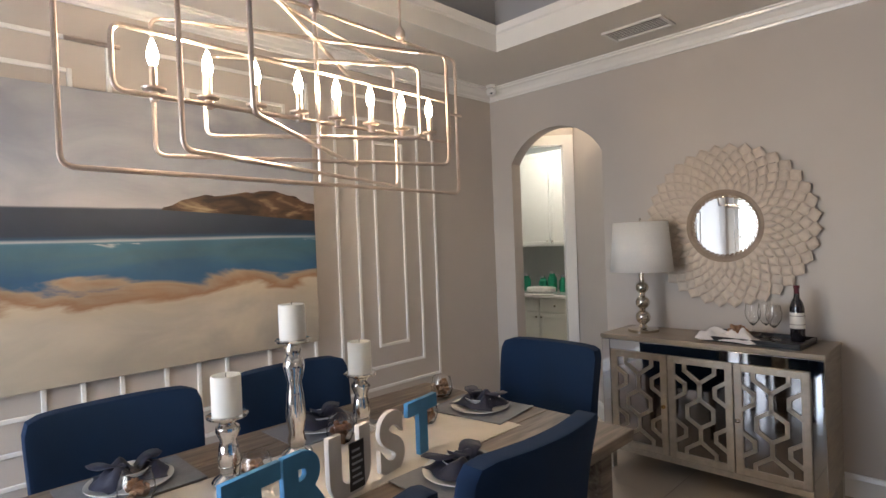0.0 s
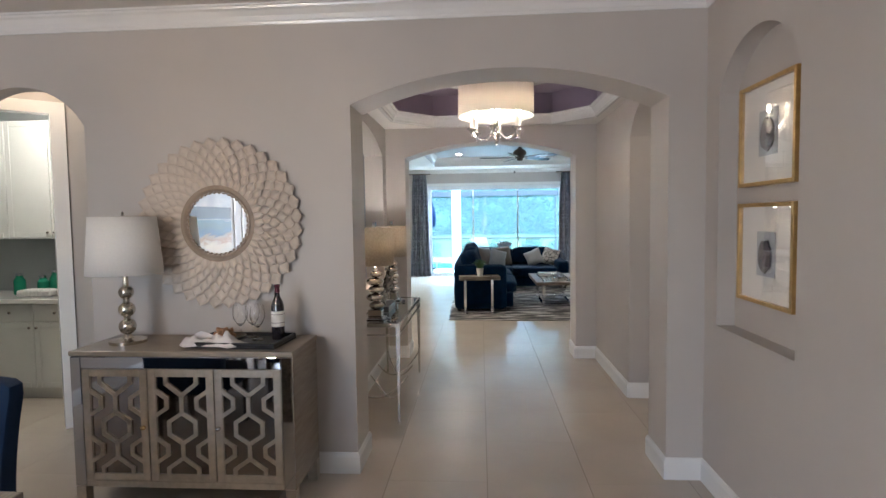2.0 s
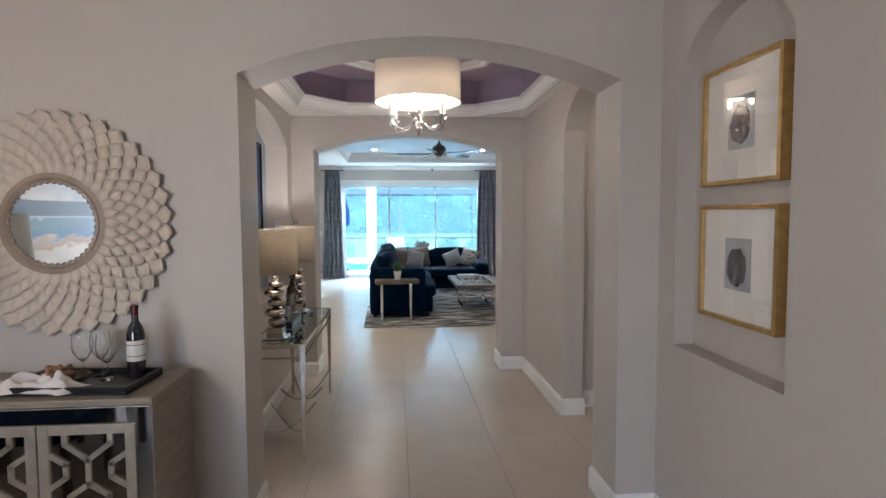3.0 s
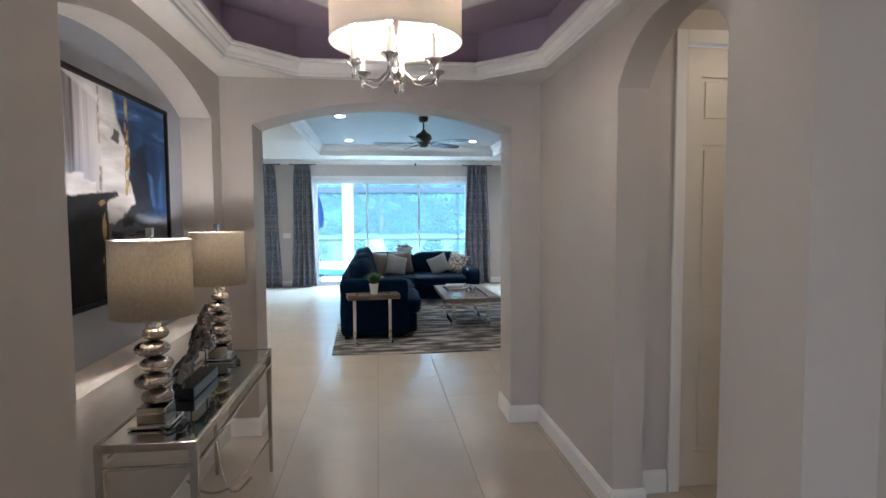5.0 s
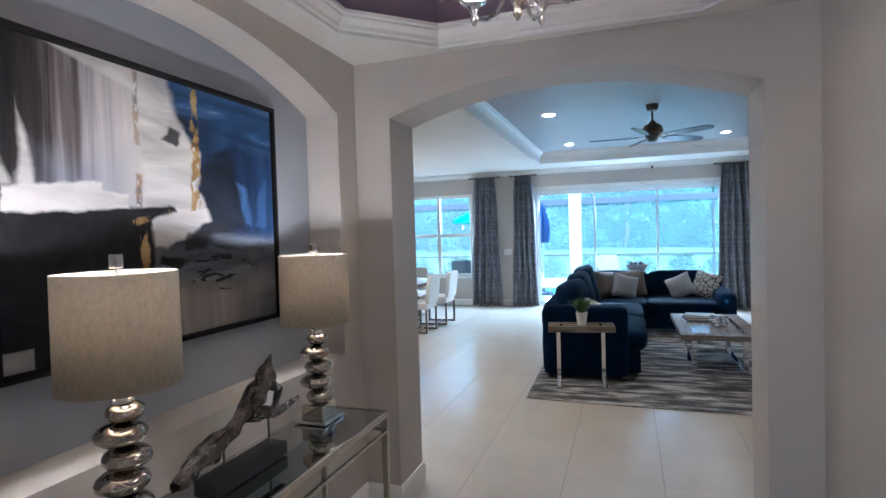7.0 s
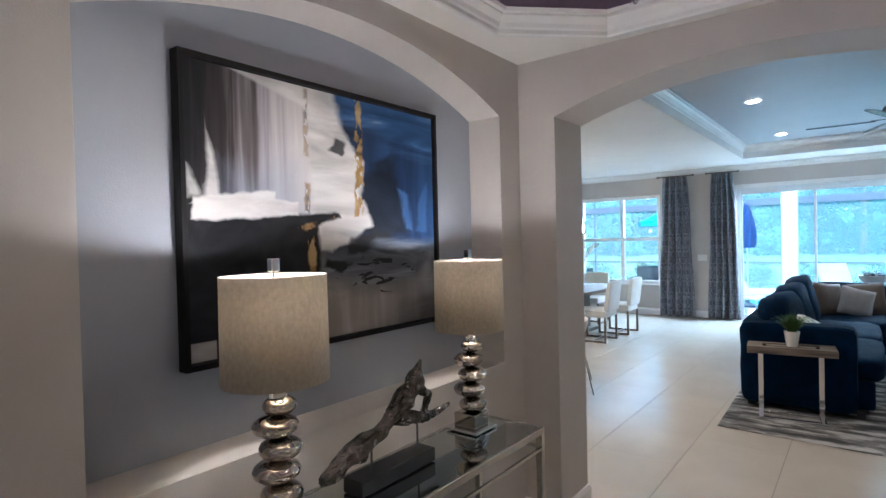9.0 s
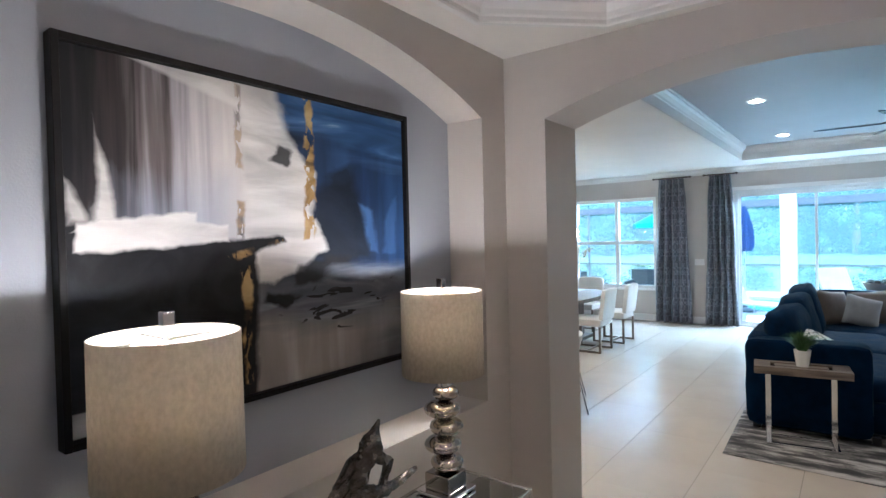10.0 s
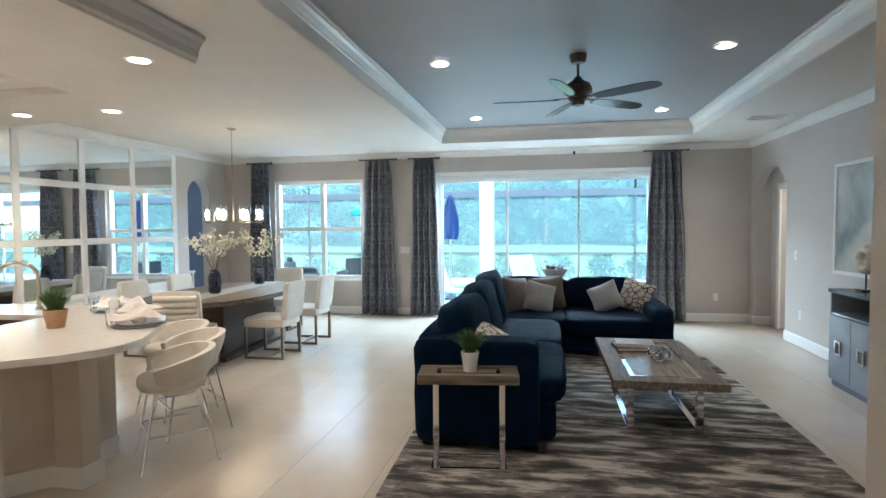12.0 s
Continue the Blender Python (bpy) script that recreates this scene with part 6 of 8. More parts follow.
for x, y, turn in ((-1.38, 2.86, 8), (-1.76, 1.50, 90), (-1.75, 2.24, 90), (-0.95, 2.28, 90)):
    place_setting(x, y, turn)


def cork_glass(x, y, seed):
    rnd = random.Random(seed)
    gl = thing("stemless_glass", (x, y, 0.766), 0, "stemless glass filled with wine corks", "glass", "cork-filled glasses on the table")
    part("glass_body", lathe(bmesh.new(), [(0.022, 0), (0.042, 0.006), (0.054, 0.035), (0.054, 0.06), (0.042, 0.105), (0.0405, 0.105), (0.052, 0.06), (0.052, 0.036), (0.04, 0.01)], 28), M_GLASS, gl, smooth=True)
    for k in range(12):
        c = new("cork", cork_mesh)
        c.parent = gl
        a, r = rnd.uniform(0, 6.28), rnd.uniform(0, 0.028)
        c.matrix_basis = pose(r * math.cos(a), r * math.sin(a), 0.022 + 0.014 * (k // 3), rnd.uniform(0, 180), rnd.uniform(0, 180), rnd.uniform(0, 180))


for k, (x, y) in enumerate(((-1.58, 1.47), (-1.41, 1.78), (-1.53, 2.19), (-1.43, 2.56), (-1.66, 2.89))):
    cork_glass(x, y, k)

M_MERCURY = mat("mercury_glass", (0.76, 0.75, 0.74), 0.08, 1.0, vary=0.16, scale=34, bump=0.08, bump_scale=50)
M_WAX = mat("white_candle_wax", (0.78, 0.75, 0.69), 0.55, vary=0.03, scale=8)


def candle(x, y, h, label):
    c = thing("candlestick", (x, y, 0.766), 0, label, "candle holder", "candlesticks on the table")
    k = h / 0.45
    prof = [(0.055, 0), (0.058, 0.012), (0.05, 0.022), (0.028, 0.035), (0.034, 0.06), (0.028, 0.085 * k + 0.01), (0.038, 0.14 * k + 0.01), (0.031, 0.24 * k), (0.026, 0.28 * k), (0.04, 0.34 * k), (0.038, 0.365 * k), (0.026, 0.385 * k), (0.032, 0.41 * k), (0.026, h - 0.022), (0.064, h - 0.012), (0.068, h - 0.004), (0.062, h), (0.05, h - 0.002)]
    part("holder", lathe(bmesh.new(), prof, 30), M_MERCURY, c, smooth=True)
    cd = thing("pillar_candle", (x, y, 0.766 + h - 0.002), 0, "white pillar candle on a silver holder", "candle", "candles on the table")
    part("wax", lathe(bmesh.new(), [(0.047, 0), (0.0485, 0.004), (0.0485, 0.124), (0.046, 0.13), (0.04, 0.128), (0.004, 0.122)], 30), M_WAX, cd, smooth=True)
    part("wick", tube(bmesh.new(), [(0, 0, 0.12), (0.002, 0, 0.137)], 0.0015, 6), M_BLACK, cd)


candle(-1.50, 1.73, 0.235, "short turned mercury glass candlestick")
candle(-1.54, 2.005, 0.44, "tall turned mercury glass candlestick")
candle(-1.56, 2.32, 0.25, "short turned mercury glass candlestick")

M_SIGNBLUE = mat("blue_painted_letter", (0.06, 0.22, 0.42), 0.6, vary=0.12, scale=14)
M_SIGNGREY = mat("grey_white_painted_letter", (0.52, 0.49, 0.46), 0.6, vary=0.1, scale=14)
sign = thing("word_sign", (-1.13, 1.97, 0.764), 0, "standing letter sign in blue and white on the table", "letter sign")
letter_spots = [("T", -0.375, M_SIGNBLUE), ("R", -0.205, M_SIGNBLUE), ("U", -0.02, M_SIGNGREY), ("S", 0.18, M_SIGNGREY), ("T", 0.36, M_SIGNBLUE)]
for ch, off, m in letter_spots:
    cu = bpy.data.curves.new("letter", "FONT")
    cu.body, cu.size, cu.extrude, cu.align_x, cu.bevel_depth, cu.offset = ch, 0.272, 0.009, "CENTER", 0.0008, 0.012
    tmp = bpy.data.objects.new("letter_tmp", cu)
    scene.collection.objects.link(tmp)
    me = bpy.data.meshes.new_from_object(tmp.evaluated_get(bpy.context.evaluated_depsgraph_get()))
    bpy.data.objects.remove(tmp)
    me.materials.clear()
    me.materials.append(m)
    ob = new("letter", me)
    ob.parent = sign
    ob.matrix_basis = pose(-0.20 * off, off, 0.004, 90, 0, 90 + 11)
    tagged(ob, "blue letter" if m is M_SIGNBLUE else "grey-white letter")
card = part("tag_card", boxed(-0.032, 0.032, -0.002, 0.002, 0, 0.15), M_BLACK, sign, "black printed tag", at=pose(0.018, 0.0, 0.015, 0, 0, 101))
bm = bmesh.new()
for k in range(6):
    box(bm, -0.024, 0.024 - 0.006 * (k % 3), -0.0032, -0.0022, 0.02 + 0.02 * k, 0.027 + 0.02 * k)
part("print_bars", bm, M_PGREY, card)

# ---- linear chandelier ----
M_CHAND = mat("champagne_silver_metal", (0.62, 0.53, 0.47), 0.3, 0.85, vary=0.1, scale=20)
ch = thing("linear_chandelier", (-1.40, 2.065, 0), 0, "champagne metal chandelier of overlapping rectangular frames, lit", "chandelier")


def hoop(half, z0, z1, turn, r=0.0075, off=0.0):
    m = Matrix.Rotation(radians(turn), 3, "Z")
    pts = [m @ Vector((0, -half + off, 0)) + Vector((0, 0, z0)), m @ Vector((0, half + off, 0)) + Vector((0, 0, z0)), m @ Vector((0, half + off, 0)) + Vector((0, 0, z1)), m @ Vector((0, -half + off, 0)) + Vector((0, 0, z1))]
    part("frame", tube(bmesh.new(), rounded(pts, 0.035), r, 8, True), M_CHAND, ch, smooth=True)


hoop(0.80, 1.770, 2.40, 4.5)
hoop(0.60, 1.810, 2.35, 22)
hoop(0.53, 1.905, 2.29, 39)
hoop(0.526, 1.855, 2.295, -19)
hoop(0.378, 1.940, 2.215, -30)
hoop(0.685, 1.995, 2.178, 2, off=0.022)
part("centre_rod", tube(bmesh.new(), [(0, 0, 1.77), (0, 0, 2.45)], 0.008, 8), M_CHAND, ch)
for y in (-0.735, 0.70):
    part("tie", tube(bmesh.new(), [(0, y - 0.03, 2.12), (0, y + 0.10 * (1 if y < 0 else 0.6), 2.12)], 0.007, 8), M_CHAND, ch)
for y in (0.0, 0.41, -0.41):
    part("hub", lathe(bmesh.new(), [(0.012, 2.385), (0.02, 2.40), (0.02, 2.42), (0.008, 2.44)], 14, (0, y, 0)), M_CHAND, ch, smooth=True)
    part("hanging_rod", tube(bmesh.new(), [(0, y, 2.43), (0, y, 3.25)], 0.005, 8), M_CHAND, ch)
part("canopy", boxed(-0.06, 0.06, -0.5, 0.5, 3.225, 3.25, 0.005), M_CHAND, ch)
for k in range(8):
    y = -0.55 + 0.158 * k
    part("drip_cup", lathe(bmesh.new(), [(0.012, 1.985), (0.016, 2.01), (0.032, 2.016), (0.034, 2.022), (0.01, 2.02)], 18, (0, y, 0)), M_CHAND, ch, smooth=True)
    part("candle_sleeve", lathe(bmesh.new(), [(0.011, 2.02), (0.011, 2.085)], 14, (0, y, 0)), M_CHAND, ch, smooth=True)
    part("bulb", lathe(bmesh.new(), [(0.008, 2.085), (0.0135, 2.098), (0.0165, 2.114), (0.0135, 2.136), (0.006, 2.158), (0.002, 2.166)], 14, (0, y, 0)), M_BULB, ch, "lit flame bulb", True)

# ---- framed agate art in the niche, camera, vent ----
M_GOLD = mat("gold_leaf_frame", (0.52, 0.34, 0.13), 0.35, 0.75, vary=0.15, scale=26)
for k, (z0, z1) in enumerate(((1.733, 2.242), (1.145, 1.648))):
    fr = thing("framed_agate", (XR + 0.098, 4.248, 0), 0, "gold framed agate slice on a white mat in the wall niche", "framed art", "agate pictures in the niche")
    y0, y1, w, d = -0.263, 0.263, 0.02, 0.045
    bm = bmesh.new()
    box(bm, -d, 0, y0, y0 + w, z0, z1, 0.002)
    box(bm, -d, 0, y1 - w, y1, z0, z1, 0.002)
    box(bm, -d, 0, y0 + w, y1 - w, z0, z0 + w, 0.002)
    box(bm, -d, 0, y0 + w, y1 - w, z1 - w, z1, 0.002)
    part("frame", bm, M_GOLD, fr, "gold leaf frame")
    part("mat_board", boxed(-0.022, -0.002, y0 + w, y1 - w, z0 + w, z1 - w), mat("ivory_mat_board", (0.66, 0.63, 0.58), 0.9, vary=0.02), fr)
    zc = (z0 + z1) / 2
    part("backing", boxed(-0.026, -0.0222, -0.085, 0.085, zc - 0.11, zc + 0.11), M_PGREY, fr, "grey backing square")
    rnd = random.Random(k + 30)
    pts = [(0.062 * math.cos(a) * (1 + 0.1 * rnd.uniform(-1, 1)), zc - 0.01 + 0.078 * math.sin(a) * (1 + 0.1 * rnd.uniform(-1, 1))) for a in (6.283 * q / 22 for q in range(22))]
    part("agate", prism(bmesh.new(), pts, "x", -0.034, -0.0265), ramp_mat("dark_agate", [(0.35, (0.02, 0.018, 0.02)), (0.55, (0.10, 0.085, 0.09)), (0.7, (0.25, 0.23, 0.24))], 0.15, 6, (1, 1, 1), 6, 1.5, 0.1), fr, "dark polished agate slice")
    gl = part("glass", boxed(-0.040, -0.038, y0 + w, y1 - w, z0 + w, z1 - w), M_GLASS, fr)
    gl.visible_shadow = False
sc = thing("security_camera", (-2.72, 4.66, 2.885), 40, "small white security camera at the ceiling corner", "camera")
part("mount", lathe(bmesh.new(), [(0.045, 0), (0.045, -0.012), (0.03, -0.02)], 20), M_PLASTIC, sc, smooth=True)
part("housing", lathe(bmesh.new(), [(0.02, -0.02), (0.04, -0.035), (0.045, -0.06), (0.035, -0.085), (0.01, -0.095)], 20), M_PLASTIC, sc, smooth=True)
part("lens", lathe(bmesh.new(), [(0.012, -0.01), (0.014, 0.0), (0.004, 0.006)], 14), M_BLACK, sc, at=pose(0, -0.036, -0.07, 70, 0, 0))
v2 = copy_thing(vent, pose(-1.28, 4.42, 2.884, 0, 0, 0))
tagged(v2, "white slatted ceiling air vent")

# ---- pantry cabinets ----
M_CAB = mat("white_cabinet_paint", (0.72, 0.72, 0.68), 0.35, vary=0.02)


def cabinet(name, x0, x1, y0, y1, z0, z1, doors, label, drawer=0.0):
    c = thing(name, (0, 0, 0), 0, label, "cabinet", "pantry cabinets")
    part("body", boxed(x0, x1, y0 + 0.02, y1, z0, z1), M_CAB, c)
    w = (x1 - x0) / doors
    for k in range(doors):
        rows = [(z0 + 0.01, z1 - 0.01 - drawer)] + ([(z1 - drawer, z1 - 0.01)] if drawer else [])
        for q, (a, b) in enumerate(rows):
            dx0, dx1 = x0 + w * k + 0.004, x0 + w * (k + 1) - 0.004
            d = part("door" if q == 0 else "drawer", boxed(dx0, dx1, y0, y0 + 0.018, a, b, 0.002), M_CAB, c)
            bm = bmesh.new()
            for s in ((dx0, dx0 + 0.05, a, b), (dx1 - 0.05, dx1, a, b), (dx0 + 0.05, dx1 - 0.05, a, a + 0.05), (dx0 + 0.05, dx1 - 0.05, b - 0.05, b)):
                box(bm, s[0], s[1], y0 - 0.006, y0 - 0.0005, s[2], s[3], 0.003, 1)
            if q == 0:
                part("stile_frame", bm, M_CAB, d)
            else:
                bm.free()
            kx = (dx1 - 0.03 if k % 2 == 0 else dx0 + 0.03) if q == 0 else (dx0 + dx1) / 2
            kz = (b - 0.05 if z0 < 1 else a + 0.05) if q == 0 else (a + b) / 2
            part("knob", lathe(bmesh.new(), [(0.003, -0.012), (0.012, -0.008), (0.012, 0.008), (0.003, 0.012)], 12, (kx, y0 - 0.018, kz)), M_NICKEL, d)
    return c


for k in range(2):
    x0 = -4.6 + 0.86 * k
    cabinet("base_cabinet", x0, x0 + 0.86, 6.09, 6.69, 0.10, 0.88, 2, "white painted base cabinet with drawers", 0.16)
    cabinet("wall_cabinet", x0, x0 + 0.86, 6.36, 6.69, 1.45, 2.56, 2, "white painted raised-panel wall cabinet")
tagged(part("toe_kick", boxed(-4.6, -2.88, 6.15, 6.69, 0, 0.099), M_CAB), "white toe kick under the base cabinets", "toe kick")
tagged(part("countertop", boxed(-4.62, -2.86, 6.05, 6.695, 0.881, 0.92, 0.003), M_QUARTZ), "white quartz pantry countertop", "countertop")
M_GREENG = mat("green_glass_jar", (0.03, 0.30, 0.17), 0.1, vary=0.05, trans=0.3)
for k, (x, h, r) in enumerate(((-3.46, 0.16, 0.05), (-3.33, 0.21, 0.055), (-3.18, 0.17, 0.05), (-3.70, 0.18, 0.05))):
    j = thing("jar", (x, 6.40, 0.921), 0, "green glass jar on the pantry counter", "jar", "green jars on the counter")
    part("jar_body", lathe(bmesh.new(), [(r * 0.9, 0), (r, 0.01), (r, h * 0.75), (r * 0.6, h * 0.9), (r * 0.6, h)], 20), M_GREENG, j, smooth=True)
    part("lid", lathe(bmesh.new(), [(r * 0.65, h), (r * 0.65, h + 0.02), (0.01, h + 0.025)], 20), M_CHROME, j, smooth=True)
bk = thing("basket", (-3.38, 6.24, 0.921), 0, "low white woven basket in front of the jars", "basket")
part("basket_body", squircle(bmesh.new(), 0, 0, 0.035, 0.34, 0.16, 0.07, 5, 6), mat("white_weave", (0.62, 0.60, 0.57), 0.9, vary=0.2, scale=60, bump=0.8, bump_scale=80), bk, smooth=True)

# ---- hall: console table, lamps, driftwood, abstract painting ----
cons = thing("console_table", (-0.10, 6.335, 0), 0, "slim silver console table with mirrored glass top", "console table")
cx, cy = 0.18, 0.715
M_SILVER = mat("antiqued_silver_frame", (0.52, 0.50, 0.46), 0.25, 0.9, vary=0.12, scale=24)
part("glass_top", boxed(-cx + 0.015, cx - 0.015, -cy + 0.015, cy - 0.015, 0.772, 0.782), mat("grey_mirror_top", (0.62, 0.66, 0.64), 0.03, 1.0, vary=0.0), cons, "mirrored glass top")
bm = bmesh.new()
box(bm, -cx, cx, -cy, -cy + 0.015, 0.755, 0.786, 0.003)
box(bm, -cx, cx, cy - 0.015, cy, 0.755, 0.786, 0.003)
box(bm, -cx, -cx + 0.015, -cy + 0.015, cy - 0.015, 0.755, 0.786, 0.003)
box(bm, cx - 0.015, cx, -cy + 0.015, cy - 0.015, 0.755, 0.786, 0.003)
part("top_rim", bm, M_SILVER, cons)
bm = bmesh.new()
box(bm, cx - 0.012, cx, -cy + 0.02, cy - 0.02, 0.688, 0.70)
box(bm, -cx + 0.02, cx - 0.02, -cy, -cy + 0.012, 0.688, 0.70)
box(bm, -cx + 0.02, cx - 0.02, cy - 0.012, cy, 0.688, 0.70)
box(bm, -cx, -cx + 0.012, -cy + 0.02, cy - 0.02, 0.688, 0.70)
part("lower_rail", bm, M_SILVER, cons)
for x in (-cx + 0.015, cx - 0.015):
    for y in (-cy + 0.015, cy - 0.015):
        bm = bmesh.new()
        prism(bm, [(x - 0.016, 0.77), (x - 0.008, 0), (x + 0.008, 0), (x + 0.016, 0.77)], "y", y - 0.012, y + 0.012)
        part("leg", bm, M_SILVER, cons)
for s in (-1, 1):
    pts = [(cx - 0.015 - 0.33 * t, s * (cy - 0.02) * (1 - 0.75 * math.sin(math.pi * t * 0.5)), 0.22 - 0.13 * math.sin(math.pi * t)) for t in (q / 10 for q in range(11))]
    part("curved_stretcher", tube(bmesh.new(), pts, 0.007, 8), M_SILVER, cons, smooth=True)
    pts = [(-cx + 0.015 + 0.33 * t, s * (cy - 0.02) * (1 - 0.75 * math.sin(math.pi * t * 0.5)), 0.22 - 0.13 * math.sin(math.pi * t)) for t in (q / 10 for q in range(11))]
    part("curved_stretcher", tube(bmesh.new(), pts, 0.007, 8), M_SILVER, cons, smooth=True)

M_DRUM = linen("taupe_linen_shade", (0.54, 0.475, 0.38), 0.165, 0.80, (60, 60, 44))
M_SMOKE = mat("mercury_pebble_glass", (0.50, 0.45, 0.40), 0.05, 1.0, vary=0.10, scale=14)
M_ACRYL = mat("clear_acrylic", (0.95, 0.97, 0.97), 0.02, vary=0.0, trans=1.0)


def pebble_lamp(x, y):
    c = thing("table_lamp", (x, y, 0.786), 0, "stacked mercury glass pebble lamp with taupe drum shade, lit", "lamp", "lamps on the console")
    part("acrylic_block", boxed(-0.055, 0.055, -0.055, 0.055, 0.012, 0.075, 0.004), M_SMOKE, c, "square smoky glass plinth")
    part("foot", boxed(-0.08, 0.08, -0.08, 0.08, 0, 0.012, 0.003), M_CHROME, c)
    zz = 0.075
    for k, (rr, hh) in enumerate(((0.062, 0.066), (0.070, 0.066), (0.064, 0.064), (0.068, 0.064), (0.050, 0.055))):
        prof = [(max(0.014, rr * math.cos(a) ** 0.85), zz + hh / 2 + hh / 2 * math.sin(a)) for a in (-1.45, -1.1, -0.7, -0.3, 0.1, 0.5, 0.9, 1.2, 1.45)]
        part("pebble", lathe(bmesh.new(), prof, 30, (0.006 * (-1) ** k, 0.004 * (-1) ** k, 0)), M_SMOKE, c, smooth=True)
        zz += hh
    part("collar", lathe(bmesh.new(), [(0.028, zz - 0.002), (0.03, zz + 0.012), (0.018, zz + 0.018), (0.024, zz + 0.03), (0.012, zz + 0.04), (0.008, zz + 0.30)], 20), M_CHROME, c, smooth=True)
    s = part("shade", lathe(bmesh.new(), [(0.152, 0.435), (0.150, 0.738)], 48, closed=False), M_DRUM, c, "taupe linen drum shade", True)
    s.modifiers.new("thickness", "SOLIDIFY").thickness = 0.003
    part("spider", tube(tube(bmesh.new(), [(-0.148, 0, 0.725), (0.148, 0, 0.725)], 0.0025, 6), [(0, -0.148, 0.726), (0, 0.148, 0.726)], 0.0025, 6), M_CHROME, c)
    part("bulb", lathe(bmesh.new(), [(0.012, 0.56), (0.03, 0.60), (0.03, 0.63), (0.01, 0.655)], 16, (0.0, 0.0, 0)), M_BULB, c, "lit bulb", True)
    part("finial", boxed(-0.013, 0.013, -0.013, 0.013, 0.748, 0.786, 0.003), M_CHROME, c, "square acrylic finial")
    part("finial_post", tube(bmesh.new(), [(0, 0, 0.60), (0, 0, 0.748)], 0.004, 6), M_CHROME, c)
    return c


pebble_lamp(-0.144, 5.843)
pebble_lamp(-0.175, 6.859)
cord = thing("cord_switch", (-0.03, 5.80, 0.786), 0, "black inline lamp cord switch on the console", "cord switch")
part("switch_body", boxed(-0.012, 0.012, -0.035, 0.035, 0, 0.014, 0.004), M_BLACK, cord)
part("cord", tube(bmesh.new(), [(0, -0.035, 0.006), (-0.03, -0.08, 0.004), (-0.09, -0.02, 0.004)], 0.003, 6), M_BLACK, cord)
copy_thing(cord, pose(-0.05, 6.75, 0.786, 0, 0, 20))

M_DRIFT = mat("silvered_driftwood", (0.11, 0.095, 0.082), 0.24, 0.85, vary=0.7, scale=26, bump=1.0, bump_scale=46)
ds = thing("driftwood_sculpture", (-0.13, 6.30, 0.786), 0, "silvered driftwood sculpture on a black stand", "sculpture")
part("stand", boxed(-0.045, 0.045, -0.19, 0.19, 0.0, 0.05, 0.004), M_BLACK, ds, "black block stand")
for y in (-0.10, 0.14):
    part("pin", tube(bmesh.new(), [(0, y, 0.05), (0, y, 0.15 if y < 0 else 0.19)], 0.004, 6), M_BLACK, ds)


def gnarl(pts, radii, seed):
    bm = bmesh.new()
    fine = []
    for k in range(len(pts) - 1):
        for q in range(9):
            t = q / 9
            fine.append((Vector(pts[k]).lerp(Vector(pts[k + 1]), t), radii[k] + (radii[k + 1] - radii[k]) * t))
    fine.append((Vector(pts[-1]), radii[-1]))
    rings, side = [], Vector((1, 0, 0))
    for k, (p, r) in enumerate(fine):
        d = (fine[min(k + 1, len(fine) - 1)][0] - fine[max(0, k - 1)][0]).normalized()
        side = (side - d * side.dot(d)).normalized()
        up = d.cross(side)
        row = []
        for q in range(16):
            a = 6.283 * q / 16
            rr = r * (1 + 0.55 * noise.noise(Vector((math.cos(a) * 1.5 + seed, math.sin(a) * 1.5, k * 0.22))) + 0.30 * noise.noise(Vector((math.cos(a) * 3.6, math.sin(a) * 3.6 + seed, k * 0.5))))
            row.append(bm.verts.new(p + rr * (side * math.cos(a) + up * math.sin(a))))
        rings.append(row)
    for a, b in zip(rings, rings[1:]):
        for q in range(16):
            bm.faces.new((a[q], a[(q + 1) % 16], b[(q + 1) % 16], b[q]))
    bm.faces.new(rings[0])
    bm.faces.new(rings[-1])
    return bm


part("trunk", gnarl([(0.02, -0.33, 0.10), (0.0, -0.20, 0.13), (0.0, -0.05, 0.17), (0.0, 0.06, 0.25), (0.01, 0.12, 0.31), (0.0, 0.17, 0.38)], [0.018, 0.034, 0.026, 0.034, 0.030, 0.003], 1.0), M_DRIFT, ds, smooth=True)
part("branch", gnarl([(0.0, 0.02, 0.20), (0.02, 0.14, 0.17), (0.0, 0.24, 0.155), (-0.01, 0.35, 0.165)], [0.028, 0.02, 0.014, 0.008], 2.0), M_DRIFT, ds, smooth=True)
part("branch", gnarl([(0.0, 0.12, 0.30), (0.01, 0.20, 0.24), (0.0, 0.17, 0.17)], [0.022, 0.013, 0.010], 3.0), M_DRIFT, ds, smooth=True)

art = thing("abstract_painting", (HL - 0.2, 5.76, 1.209), 0, "large abstract painting in navy, grey, black and gold, black frame", "painting")
AW, AH = 1.31, 1.036
bm = bmesh.new()
box(bm, 0.002, 0.05, 0, 0.018, 0, AH, 0.002)
box(bm, 0.002, 0.05, AW - 0.018, AW, 0, AH, 0.002)
box(bm, 0.002, 0.05, 0.018, AW - 0.018, 0, 0.018, 0.002)
box(bm, 0.002, 0.05, 0.018, AW - 0.018, AH - 0.018, AH, 0.002)
part("frame", bm, mat("matte_black_frame", (0.008, 0.007, 0.007), 0.6, vary=0.15, scale=12, spec=0.2), art, "black floater frame")


